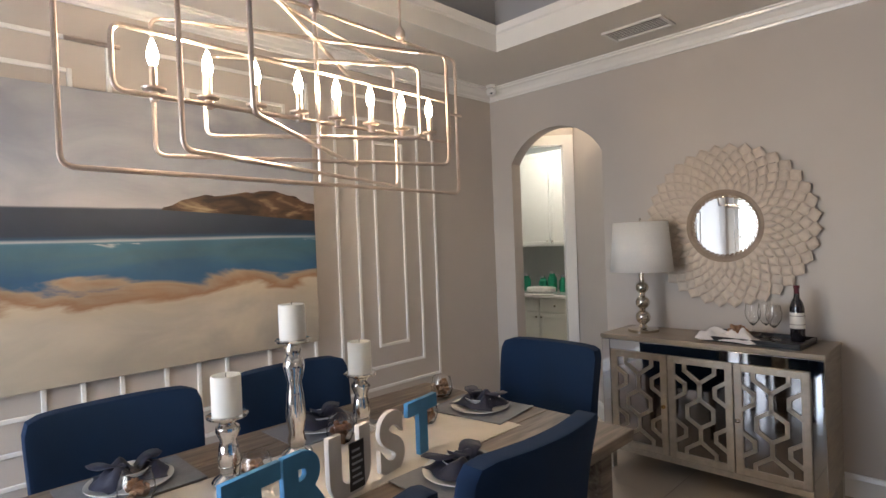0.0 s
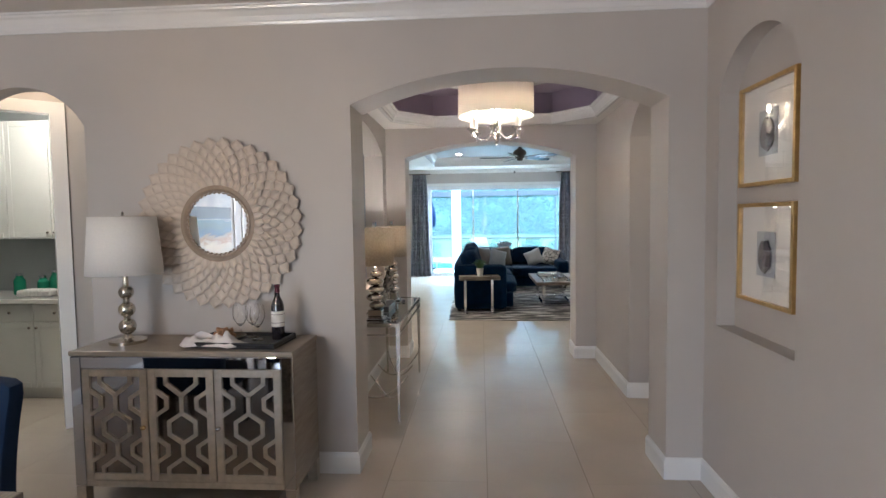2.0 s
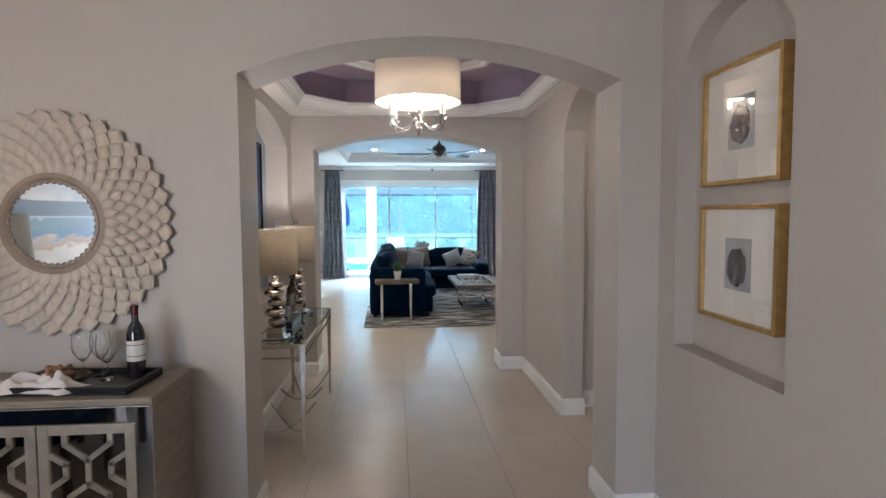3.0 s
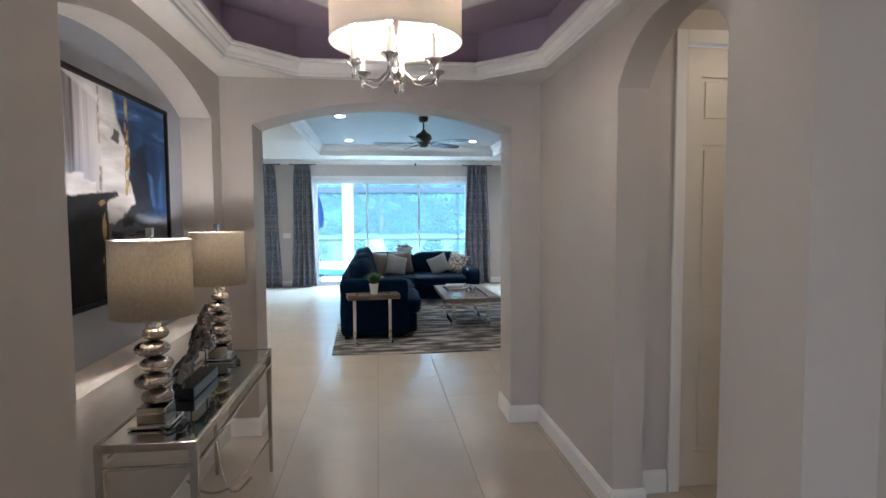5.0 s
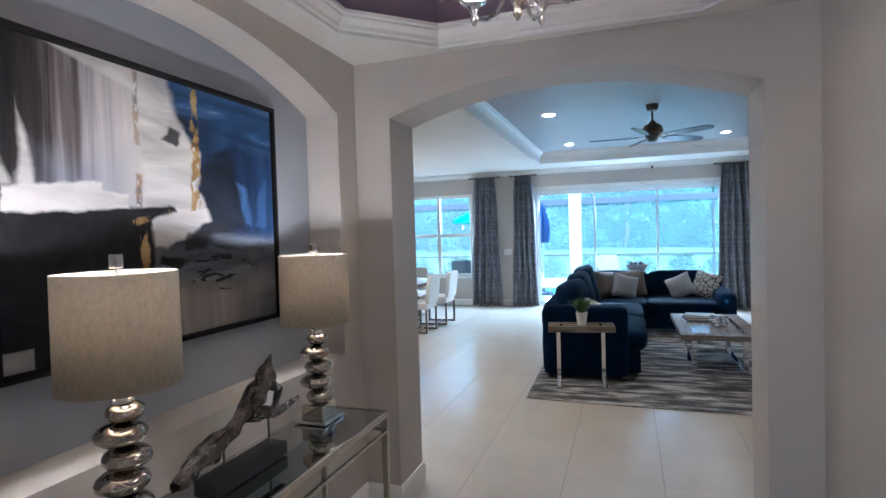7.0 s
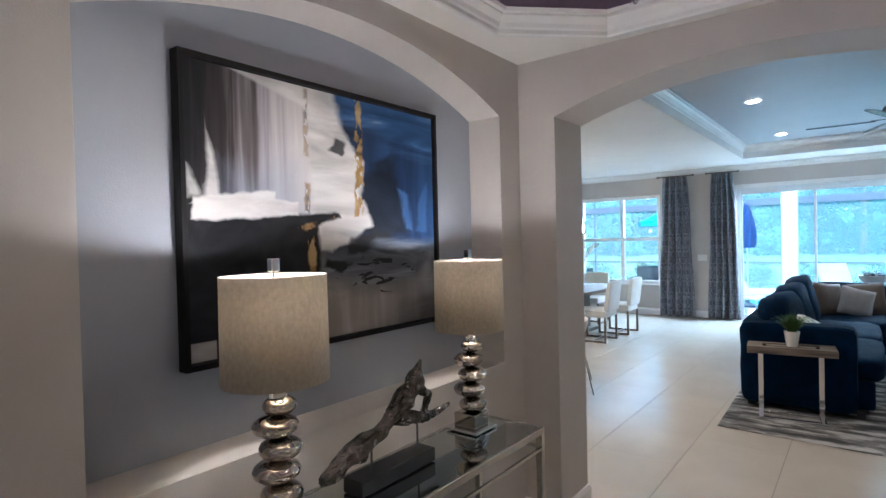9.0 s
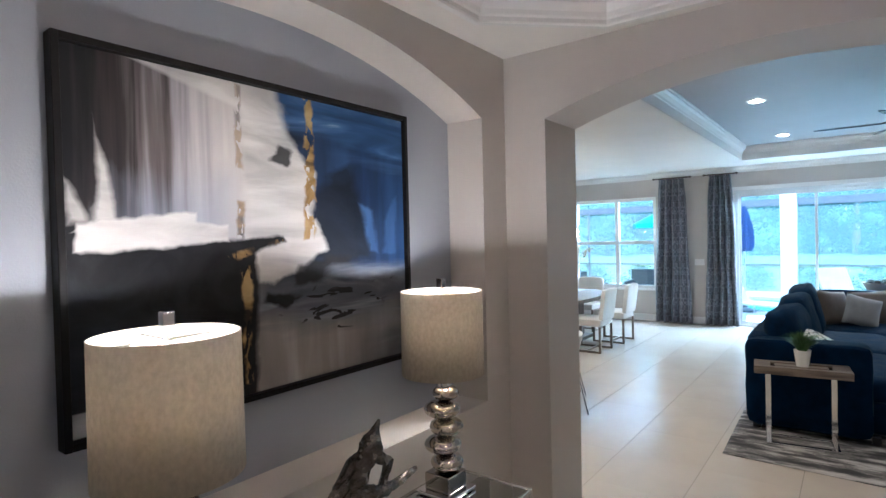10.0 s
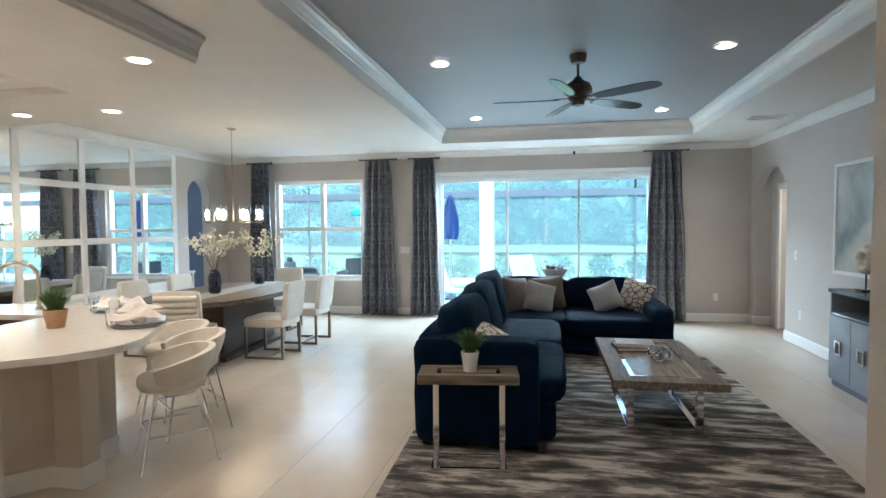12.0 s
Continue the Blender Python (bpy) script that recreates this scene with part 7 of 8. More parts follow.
def abstract_material():
    """Brushed layers of paint, each a soft-edged region of the canvas in shares of its width and height."""
    m = bpy.data.materials.new("abstract_brushed_paint")
    m.use_nodes = True
    n, l = m.node_tree.nodes, m.node_tree.links
    p = n["Principled BSDF"]
    p.inputs["Roughness"].default_value = 0.6
    p.inputs["Specular IOR Level"].default_value = 0.2
    tc = n.new("ShaderNodeTexCoord")

    def put(v, socket):
        if isinstance(v, (int, float, tuple)):
            socket.default_value = v
        else:
            l.new(v, socket)

    def calc(op, a, b=0.0, clamp=False):
        q = n.new("ShaderNodeMath")
        q.operation, q.use_clamp = op, clamp
        put(a, q.inputs[0])
        put(b, q.inputs[1])
        return q.outputs[0]

    def vec(op, a, b):
        q = n.new("ShaderNodeVectorMath")
        q.operation = op
        put(a, q.inputs[0])
        put(b, q.inputs[1])
        return q

    def tex(src, stretch, scale, detail=6, dist=0.0):
        t = n.new("ShaderNodeTexNoise")
        t.inputs["Scale"].default_value, t.inputs["Detail"].default_value, t.inputs["Distortion"].default_value = scale, detail, dist
        l.new(vec("MULTIPLY", src, stretch).outputs[0], t.inputs["Vector"])
        return t

    share = vec("MULTIPLY", vec("MULTIPLY", tc.outputs["Object"], (0, 1 / AW, 1 / AH)).outputs[0], (0, 1, 1)).outputs[0]
    share = vec("ADD", share, (1, 0, 0)).outputs[0]
    # the composition sits off centre
    first = n.new("ShaderNodeSeparateXYZ")
    l.new(share, first.inputs[0])
    lean = calc("MULTIPLY", calc("MULTIPLY", first.outputs[1], calc("SUBTRACT", 1.0, first.outputs[1])), 0.36)
    joined = n.new("ShaderNodeCombineXYZ")
    joined.inputs[0].default_value = 1.0
    l.new(calc("ADD", first.outputs[1], lean), joined.inputs[1])
    l.new(first.outputs[2], joined.inputs[2])
    share = joined.outputs[0]
    wob1 = vec("MULTIPLY", vec("SUBTRACT", tex(share, (1, 1, 1), 4.0, 3).outputs["Color"], (0.5, 0.5, 0.5)).outputs[0], (0, 0.05, 0.05)).outputs[0]
    wob2 = vec("MULTIPLY", vec("SUBTRACT", tex(share, (1, 1, 1), 22.0, 5).outputs["Color"], (0.5, 0.5, 0.5)).outputs[0], (0, 0.020, 0.020)).outputs[0]
    at = vec("ADD", share, vec("ADD", wob1, wob2).outputs[0]).outputs[0]
    down = tex(share, (1, 24, 1.1), 1.0, 7, 0.25).outputs["Fac"]
    down2 = tex(share, (1, 9, 0.8), 1.0, 4, 0.4).outputs["Fac"]
    across = tex(share, (1, 3.0, 13), 1.0, 7, 0.8).outputs["Fac"]
    blotch = tex(share, (1, 6, 6), 1.0, 8, 1.2).outputs["Fac"]
    split = n.new("ShaderNodeSeparateXYZ")
    l.new(share, split.inputs[0])
    u, v = split.outputs[1], split.outputs[2]

    def ramp(fac, stops):
        r = n.new("ShaderNodeValToRGB")
        while len(r.color_ramp.elements) < len(stops):
            r.color_ramp.elements.new(0.5)
        for e, (k, c) in zip(r.color_ramp.elements, stops):
            e.position, e.color = k, (*c, 1)
        l.new(fac, r.inputs[0])
        return r.outputs[0]

    def region(corners, soft, torn=0.0, grain=None, src=None):
        """How far inside a convex region, corners counter-clockwise."""
        best = None
        for (u0, v0), (u1, v1) in zip(corners, corners[1:] + corners[:1]):
            d = math.hypot(u1 - u0, v1 - v0)
            a, b = -(v1 - v0) / d, (u1 - u0) / d
            q = vec("DOT_PRODUCT", src or at, (-(a * u0 + b * v0), a, b)).outputs["Value"]
            best = q if best is None else calc("MINIMUM", best, q)
        if torn:
            best = calc("ADD", best, calc("MULTIPLY", calc("SUBTRACT", grain or blotch, 0.5), torn))
        return calc("ADD", calc("DIVIDE", best, soft), 0.5, True)

    def lay(under, mask, over, most=1.0):
        mx = n.new("ShaderNodeMix")
        mx.data_type = "RGBA"
        put(calc("MULTIPLY", mask, most), mx.inputs[0])
        l.new(under, mx.inputs[6])
        l.new(over, mx.inputs[7])
        return mx.outputs[2]

    white = ramp(across, [(0.3, (0.36, 0.345, 0.34)), (0.65, (0.62, 0.60, 0.585))])
    black = ramp(blotch, [(0.4, (0.005, 0.005, 0.006)), (0.75, (0.018, 0.018, 0.020))])
    gold = ramp(blotch, [(0.40, (0.025, 0.018, 0.012)), (0.52, (0.28, 0.17, 0.06)), (0.68, (0.48, 0.34, 0.16))])
    c = ramp(down2, [(0.3, (0.15, 0.135, 0.125)), (0.5, (0.25, 0.225, 0.205)), (0.7, (0.40, 0.37, 0.345))])
    # grey sea under the horizon
    c = lay(c, region([(0.5, 0.24), (0.80, 0.20), (1.05, 0.22), (1.05, 0.45), (0.5, 0.42)], 0.10, 0.22, across), ramp(across, [(0.3, (0.022, 0.025, 0.032)), (0.52, (0.085, 0.09, 0.105)), (0.72, (0.24, 0.24, 0.26))]))
    c = lay(c, region([(0.80, -0.1), (1.1, -0.1), (1.1, 0.16), (0.92, 0.15)], 0.10, 0.10), ramp(across, [(0.3, (0.06, 0.062, 0.07)), (0.7, (0.14, 0.14, 0.15))]), 0.8)
    # dripping greys, umber to lilac
    drip_at = calc("ADD", calc("MULTIPLY", u, 1.55), calc("MULTIPLY", calc("SUBTRACT", down, 0.5), 0.75))
    c = lay(c, region([(-0.1, 0.40), (0.66, 0.40), (0.62, 1.1), (-0.1, 1.1)], 0.02), ramp(drip_at, [(0.10, (0.010, 0.010, 0.012)), (0.25, (0.035, 0.028, 0.028)), (0.38, (0.15, 0.13, 0.13)), (0.48, (0.31, 0.29, 0.31)), (0.60, (0.46, 0.43, 0.44)), (0.80, (0.60, 0.57, 0.55))]))
    c = lay(c, region([(0.14, 0.48), (0.46, 0.50), (0.42, 0.66), (0.18, 0.62)], 0.16, 0.25, down), ramp(down2, [(0.3, (0.09, 0.12, 0.20)), (0.7, (0.34, 0.37, 0.45))]), 0.6)
    # night blue
    blue_at = calc("ADD", u, calc("MULTIPLY", calc("SUBTRACT", down, 0.5), 0.35))
    c = lay(c, region([(0.60, 0.37), (1.1, 0.34), (1.1, 1.1), (0.60, 1.1)], 0.04, 0.06), ramp(blue_at, [(0.60, (0.008, 0.014, 0.030)), (0.78, (0.008, 0.016, 0.040)), (0.90, (0.009, 0.022, 0.062)), (1.0, (0.018, 0.046, 0.12))]))
    c = lay(c, region([(0.56, 0.84), (0.80, 0.82), (1.1, 0.72), (1.1, 1.1), (0.56, 1.1)], 0.07, 0.16, across), ramp(across, [(0.3, (0.014, 0.035, 0.09)), (0.5, (0.028, 0.07, 0.17)), (0.64, (0.07, 0.13, 0.26)), (0.78, (0.42, 0.48, 0.56))]))
    c = lay(c, region([(0.66, 0.66), (0.80, 0.70), (0.845, 0.80), (0.72, 0.86), (0.64, 0.80)], 0.04, 0.12), ramp(down2, [(0.3, (0.010, 0.020, 0.05)), (0.7, (0.03, 0.07, 0.17))]), 0.8)
    c = lay(c, region([(0.875, 0.445), (0.90, 0.44), (0.885, 0.60), (0.845, 0.62)], 0.012, 0.03, down), ramp(down, [(0.3, (0.02, 0.05, 0.13)), (0.7, (0.05, 0.105, 0.24))]), 0.85)
    c = lay(c, region([(0.92, 0.435), (0.96, 0.435), (0.97, 0.66), (0.925, 0.56)], 0.012, 0.03, down), ramp(down, [(0.3, (0.018, 0.045, 0.12)), (0.7, (0.045, 0.095, 0.22))]), 0.8)
    c = lay(c, region([(0.70, 0.43), (0.87, 0.42), (0.85, 0.62), (0.82, 0.78), (0.76, 0.76), (0.72, 0.66)], 0.03, 0.10), ramp(blotch, [(0.4, (0.004, 0.006, 0.010)), (0.75, (0.012, 0.018, 0.032))]), 0.9)
    # chalk white mass
    c = lay(c, region([(0.49, 0.46), (0.62, 0.46), (0.635, 0.80), (0.59, 0.96), (0.55, 1.1), (0.47, 1.1)], 0.03, 0.05), white)
    c = lay(c, region([(0.57, 0.50), (0.68, 0.52), (0.703, 0.74), (0.64, 0.80), (0.57, 0.82)], 0.016, 0.05), white)
    c = lay(c, region([(0.52, 0.37), (0.60, 0.345), (0.665, 0.40), (0.745, 0.435), (0.70, 0.56), (0.52, 0.53)], 0.014, 0.05), white, 0.92)
    c = lay(c, region([(0.64, 0.345), (0.82, 0.36), (0.80, 0.425), (0.70, 0.425), (0.66, 0.40)], 0.02, 0.08), black, 0.9)
    c = lay(c, region([(0.74, 0.37), (1.0, 0.355), (1.0, 0.395), (0.76, 0.40)], 0.05, 0.08, across), ramp(across, [(0.3, (0.06, 0.08, 0.12)), (0.7, (0.28, 0.30, 0.35))]), 0.7)
    c = lay(c, region([(0.17, 0.985), (0.50, 0.895), (0.57, 0.93), (0.50, 1.05), (0.20, 1.05)], 0.012, src=share), white, 0.95)
    # black block with its slab and splinters of white
    c = lay(c, region([(-0.1, -0.1), (0.47, -0.1), (0.475, 0.50), (-0.1, 0.49)], 0.02), black)
    c = lay(c, region([(-0.1, -0.1), (0.14, -0.1), (0.14, 0.30), (-0.1, 0.42)], 0.20, 0.15), ramp(across, [(0.3, (0.008, 0.010, 0.014)), (0.7, (0.03, 0.036, 0.048))]), 0.7)
    c = lay(c, region([(0.045, 0.475), (0.43, 0.495), (0.43, 0.545), (0.34, 0.555), (0.05, 0.545)], 0.010, 0.012), white)
    c = lay(c, region([(0.05, 0.53), (0.34, 0.535), (0.34, 0.585), (0.10, 0.56)], 0.010, 0.012), white)
    c = lay(c, region([(0.085, 0.55), (0.135, 0.56), (0.095, 0.76)], 0.016, 0.02), white, 0.85)
    c = lay(c, region([(0.03, 0.55), (0.075, 0.55), (0.02, 0.66)], 0.016, 0.02), white, 0.7)
    c = lay(c, region([(0.43, -0.1), (0.50, -0.1), (0.515, 0.47), (0.44, 0.49)], 0.016, 0.03), black)
    c = lay(c, region([(0.42, 0.455), (0.50, 0.445), (0.61, 0.492), (0.60, 0.512), (0.46, 0.50)], 0.012, 0.03), black)
    c = lay(c, region([(0.52, 0.295), (0.60, 0.27), (0.64, 0.30), (0.54, 0.33)], 0.012, 0.06), black)
    # flecks
    flecks = calc("GREATER_THAN", tex(share, (1, 11, 24), 1.0, 3, 0.6).outputs["Fac"], 0.60)
    c = lay(c, calc("MULTIPLY", flecks, region([(0.58, 0.25), (0.76, 0.16), (0.90, 0.22), (0.96, 0.33), (0.58, 0.33)], 0.03)), black, 0.95)
    c = lay(c, region([(0.575, 0.755), (0.61, 0.745), (0.62, 0.785), (0.59, 0.80)], 0.012, 0.07), black, 0.9)
    # broken gold
    broken = calc("GREATER_THAN", tex(share, (1, 40, 16), 1.0, 5, 0.5).outputs["Fac"], 0.47)
    for corners, most in (([(0.668, 0.50), (0.694, 0.50), (0.704, 0.72), (0.690, 1.0), (0.676, 1.0), (0.668, 0.72)], 1.0), ([(0.470, 0.05), (0.486, 0.05), (0.492, 0.42), (0.470, 0.42)], 1.0), ([(0.42, 0.448), (0.46, 0.44), (0.61, 0.490), (0.60, 0.505)], 0.9), ([(0.462, 0.72), (0.480, 0.72), (0.482, 0.98), (0.462, 0.98)], 0.6), ([(0.458, 0.51), (0.485, 0.50), (0.480, 0.62), (0.462, 0.62)], 0.75)):
        c = lay(c, calc("MULTIPLY", broken, region(corners, 0.008, 0.03)), gold, most)
    c = lay(c, region([(0.02, 0.025), (0.115, 0.025), (0.115, 0.085), (0.02, 0.085)], 0.004, src=share), white, 0.9)
    l.new(c, p.inputs["Base Color"])
    b = n.new("ShaderNodeBump")
    b.inputs["Strength"].default_value, b.inputs["Distance"].default_value = 0.18, 0.004
    l.new(calc("ADD", down, across), b.inputs["Height"])
    l.new(b.outputs[0], p.inputs["Normal"])
    return m


part("canvas", boxed(0.012, 0.034, 0.022, AW - 0.022, 0.022, AH - 0.022), abstract_material(), art)

# ---- hall drum chandelier ----
hc = thing("drum_chandelier", (0.857, 6.37, 0), 0, "white drum shade chandelier with polished nickel arms, lit", "chandelier")
M_HSHADE = linen("white_organza_shade", (0.70, 0.65, 0.60), 0.38, 0.97)
s = part("shade", lathe(bmesh.new(), [(0.33, 2.48), (0.33, 2.78)], 64, closed=False), M_HSHADE, hc, "white fabric drum shade", True)
s.modifiers.new("thickness", "SOLIDIFY").thickness = 0.003
for z in (2.482, 2.778):
    part("shade_ring", tube(bmesh.new(), [(0.331 * math.cos(a), 0.331 * math.sin(a), z) for a in (6.2832 * q / 48 for q in range(48))], 0.004, 6, True), M_TRIM, hc)
part("stem", lathe(bmesh.new(), [(0.012, 2.30), (0.03, 2.33), (0.014, 2.36), (0.026, 2.42), (0.012, 2.46), (0.01, 2.90), (0.05, 2.91), (0.06, 2.938)], 20), M_NICKEL, hc, smooth=True)
part("drop_finial", lathe(bmesh.new(), [(0.003, 2.225), (0.014, 2.245), (0.01, 2.262), (0.02, 2.28), (0.012, 2.30)], 16), M_NICKEL, hc, smooth=True)
for k in range(6):
    a = 6.2832 * k / 6 + 0.35
    c, sn = math.cos(a), math.sin(a)
    pts = [(c * r, sn * r, z) for r, z in ((0.015, 2.40), (0.05, 2.33), (0.10, 2.285), (0.15, 2.28), (0.20, 2.30), (0.225, 2.345))]
    arm = part("arm", tube(bmesh.new(), pts, 0.007, 8), M_CHROME, hc, "polished nickel arm", True)
    part("cup", lathe(bmesh.new(), [(0.004, 2.285), (0.012, 2.30), (0.008, 2.32), (0.02, 2.345), (0.042, 2.358), (0.044, 2.365), (0.012, 2.362)], 18, (c * 0.225, sn * 0.225, 0)), M_CHROME, arm, smooth=True)
    part("candle_sleeve", lathe(bmesh.new(), [(0.013, 2.362), (0.013, 2.49)], 14, (c * 0.225, sn * 0.225, 0)), M_WAX, arm, smooth=True)
    part("bulb", lathe(bmesh.new(), [(0.008, 2.49), (0.017, 2.515), (0.015, 2.55), (0.003, 2.59)], 12, (c * 0.225, sn * 0.225, 0)), M_BULB, arm, "lit flame bulb", True)

# ---- corridor door ----
door = thing("door_corridor", (2.475, 6.50, 0), 0, "narrow white three-panel interior door, closed, with dark hinges", "door", kind="structure")
M_DOOR = mat("cream_door_paint", (0.66, 0.62, 0.55), 0.4, vary=0.02)
DW, DH = 0.475, 2.55
bm = bmesh.new()
for x0, x1 in ((0.0, 0.11), (0.36, DW)):
    box(bm, x0, x1, 0.0, 0.035, 0.01, DH)
for (z0, z1) in ((0.01, 0.22), (0.87, 1.055), (2.005, 2.135), (2.385, DH)):
    box(bm, 0.11, 0.36, 0.0, 0.035, z0, z1)
part("stile_frame", bm, M_DOOR, door)
for z0, z1 in ((0.22, 0.87), (1.055, 2.005), (2.135, 2.385)):
    bm = bmesh.new()
    box(bm, 0.11, 0.36, 0.012, 0.03, z0, z1)
    box(bm, 0.132, 0.338, 0.004, 0.0118, z0 + 0.022, z1 - 0.022, 0.0075, 1)
    part("panel", bm, M_DOOR, door)
setting("wall_corridor_return", boxed(2.475 + DW + 0.004, 3.9, 6.45, 6.62, 0, 2.75), M_WALL)
for z in (0.235, 0.935, 1.645, 2.345):
    part("hinge", boxed(-0.014, 0.012, -0.006, 0.001, z - 0.05, z + 0.05, 0.002), M_BRONZE, door, "dark bronze hinge")
bm = bmesh.new()
box(bm, -0.066, 0.0, -0.042, -0.0205, 0, 2.635, 0.004)
box(bm, 0.0, DW, -0.042, -0.0205, 2.56, 2.635, 0.004)
box(bm, -0.012, 0.0, -0.0205, 0.09, 0, 2.56)
part("casing", bm, M_TRIM, door)

# ---- kitchen island ----
M_ISL = mat("greige_island_paint", (0.55, 0.49, 0.42), 0.5, vary=0.03, bump=0.06, bump_scale=150)
isl = thing("kitchen_island", (0, 0, 0), 0, "greige kitchen island with a corner post and white base", "kitchen island")
TOPPTS = [(-2.75, 8.30), (-1.545, 9.17), (-1.36, 9.32), (-1.255, 9.47), (-1.215, 9.62), (-1.235, 9.80), (-1.34, 10.06), (-1.50, 10.34), (-1.66, 10.56), (-1.84, 10.73), (-2.20, 10.92), (-2.60, 11.0), (-3.40, 11.0), (-3.9, 10.9), (-3.9, 8.30)]
part("body", prism(bmesh.new(), [(-3.7, 8.6), (-2.5, 8.98), (-1.80, 9.76), (-1.80, 10.2), (-2.3, 10.5), (-2.45, 10.55), (-2.45, 9.95), (-3.45, 9.95), (-3.7, 9.95)], "z", 0.13, 0.875), M_ISL, isl)
part("corner_post", boxed(-1.795, -1.60, 9.70, 9.84, 0.13, 0.80, 0.003), M_ISL, isl)
bm = bmesh.new()
box(bm, -1.815, -1.58, 9.68, 9.86, 0.80, 0.875, 0.01)
part("post_capital", bm, M_TRIM, isl, "white post capital")
part("base_trim", prism(bmesh.new(), [(-3.7, 8.58), (-2.5, 8.95), (-1.81, 9.685), (-1.585, 9.685), (-1.585, 9.855), (-1.785, 9.86), (-1.785, 10.2), (-2.3, 10.52), (-3.7, 10.5)], "z", 0.0, 0.13), M_TRIM, isl, "white baseboard")
plate("wall_outlet", (-2.13, 9.375, 0.62), "y", 0.12, 0.075, "white outlet plate on the island side", "outlet").matrix_world = pose(-2.13, 9.385, 0.62, 0, 0, 48)
# the worktop, with the sink cut out
sx0, sx1, sy0, sy1 = -3.35, -2.58, 10.02, 10.46
bm = bmesh.new()
prism(bm, TOPPTS[:6] + [(-1.34, 10.02), (sx0 - 0.55, 10.02), (-3.9, 8.30)], "z", 0.88, 0.92)
prism(bm, [(-1.34, 10.02), (-1.50, 10.34), (-1.66, 10.56), (-1.84, 10.73), (-2.20, 10.92), (-2.58, 11.0), (-2.58, 10.02)], "z", 0.88, 0.92)
box(bm, sx0, sx1, sy1, 11.0, 0.88, 0.92)
prism(bm, [(sx0, 10.02), (sx0, 11.0), (-3.9, 10.9), (-3.9, 10.02)], "z", 0.88, 0.92)
top = part("worktop", bm, M_QUARTZ)
tagged(top, "white quartz island worktop with a curved end", "worktop")
sink = thing("kitchen_sink", (0, 0, 0), 0, "dark undermount sink in the island worktop", "sink")
bm = bmesh.new()
box(bm, sx0, sx1, sy0, sy1, 0.70, 0.715)
box(bm, sx0, sx0 + 0.012, sy0, sy1, 0.715, 0.878)
box(bm, sx1 - 0.012, sx1, sy0, sy1, 0.715, 0.878)
box(bm, sx0 + 0.012, sx1 - 0.012, sy0, sy0 + 0.012, 0.715, 0.878)
box(bm, sx0 + 0.012, sx1 - 0.012, sy1 - 0.012, sy1, 0.715, 0.878)
part("basin", bm, mat("dark_granite_sink", (0.06, 0.045, 0.04), 0.5, vary=0.15, scale=60), sink)
fa = thing("kitchen_faucet", (-2.98, 10.72, 0.92), 0, "brushed nickel gooseneck kitchen faucet", "faucet")
part("flange", lathe(bmesh.new(), [(0.03, 0), (0.03, 0.012), (0.02, 0.03)], 20), M_NICKEL, fa, smooth=True)
part("spout", tube(bmesh.new(), [(0, 0, 0.02), (0, 0, 0.27)] + [(-0.11 + 0.11 * math.cos(a), -0.09 + 0.09 * math.cos(a), 0.27 + 0.13 * math.sin(a)) for a in (math.pi * q / 12 for q in range(1, 13))] + [(-0.22, -0.18, 0.20)], 0.017, 14), M_NICKEL, fa, smooth=True)
part("spray_head", lathe(bmesh.new(), [(0.016, 0.13), (0.02, 0.14), (0.02, 0.21), (0.017, 0.22)], 16, (-0.22, -0.18, 0)), M_NICKEL, fa, smooth=True)
part("lever", tube(bmesh.new(), [(0.02, 0, 0.08), (0.09, 0.0, 0.11)], 0.006, 8), M_NICKEL, fa)
potted((-2.10, 10.03, 0.921), 0.075, 0.125, mat("terracotta_tan_pot", (0.42, 0.25, 0.14), 0.8, vary=0.15, scale=16, bump=0.3), 0.20, "leafy green plant in a tan clay pot on the island", 5, 0.9)


def island_setting(x, y, k):
    pl = thing("plate", (x, y, 0.921), 0, "dark charger with a white plate on the island", "plate", "plates on the island")
    part("charger", lathe(bmesh.new(), [(0.12, 0), (0.165, 0.008), (0.165, 0.011), (0.002, 0.009)], 36), M_CHARGER, pl, smooth=True)
    part("plate_body", lathe(bmesh.new(), [(0.07, 0.010), (0.125, 0.024), (0.125, 0.027), (0.07, 0.016), (0.002, 0.016)], 36), M_PLATE, pl, smooth=True)
    bo = thing("soup_bowl", (x, y, 0.938), 0, "white bowl with a napkin on the island", "bowl", "bowls on the island")
    part("bowl_body", lathe(bmesh.new(), [(0.03, 0), (0.035, 0.005), (0.075, 0.05), (0.073, 0.051), (0.03, 0.012)], 30), M_PLATE, bo, smooth=True)
    nk = part("napkin", rumpled(bmesh.new(), 0.30, 0.17, 0.09, 3.0 + k, 20), M_NAPW, smooth=True, at=pose(x - 0.02, y, 0.975, 0, 0, 40 + 20 * k))
    tagged(nk, "white cloth napkin gathered in the bowl", "napkin", "napkins on the island")
    gl = thing("tumbler", (x - 0.20, y - 0.02, 0.921), 0, "clear glass tumbler on the island", "glass", "tumblers on the island")
    part("glass_body", lathe(bmesh.new(), [(0.03, 0), (0.033, 0.004), (0.038, 0.12), (0.036, 0.12), (0.03, 0.008)], 22), M_GLASS, gl, smooth=True)


for k, (x, y) in enumerate(((-1.58, 10.18), (-1.86, 10.52), (-2.25, 10.74))):
    island_setting(x, y, k)


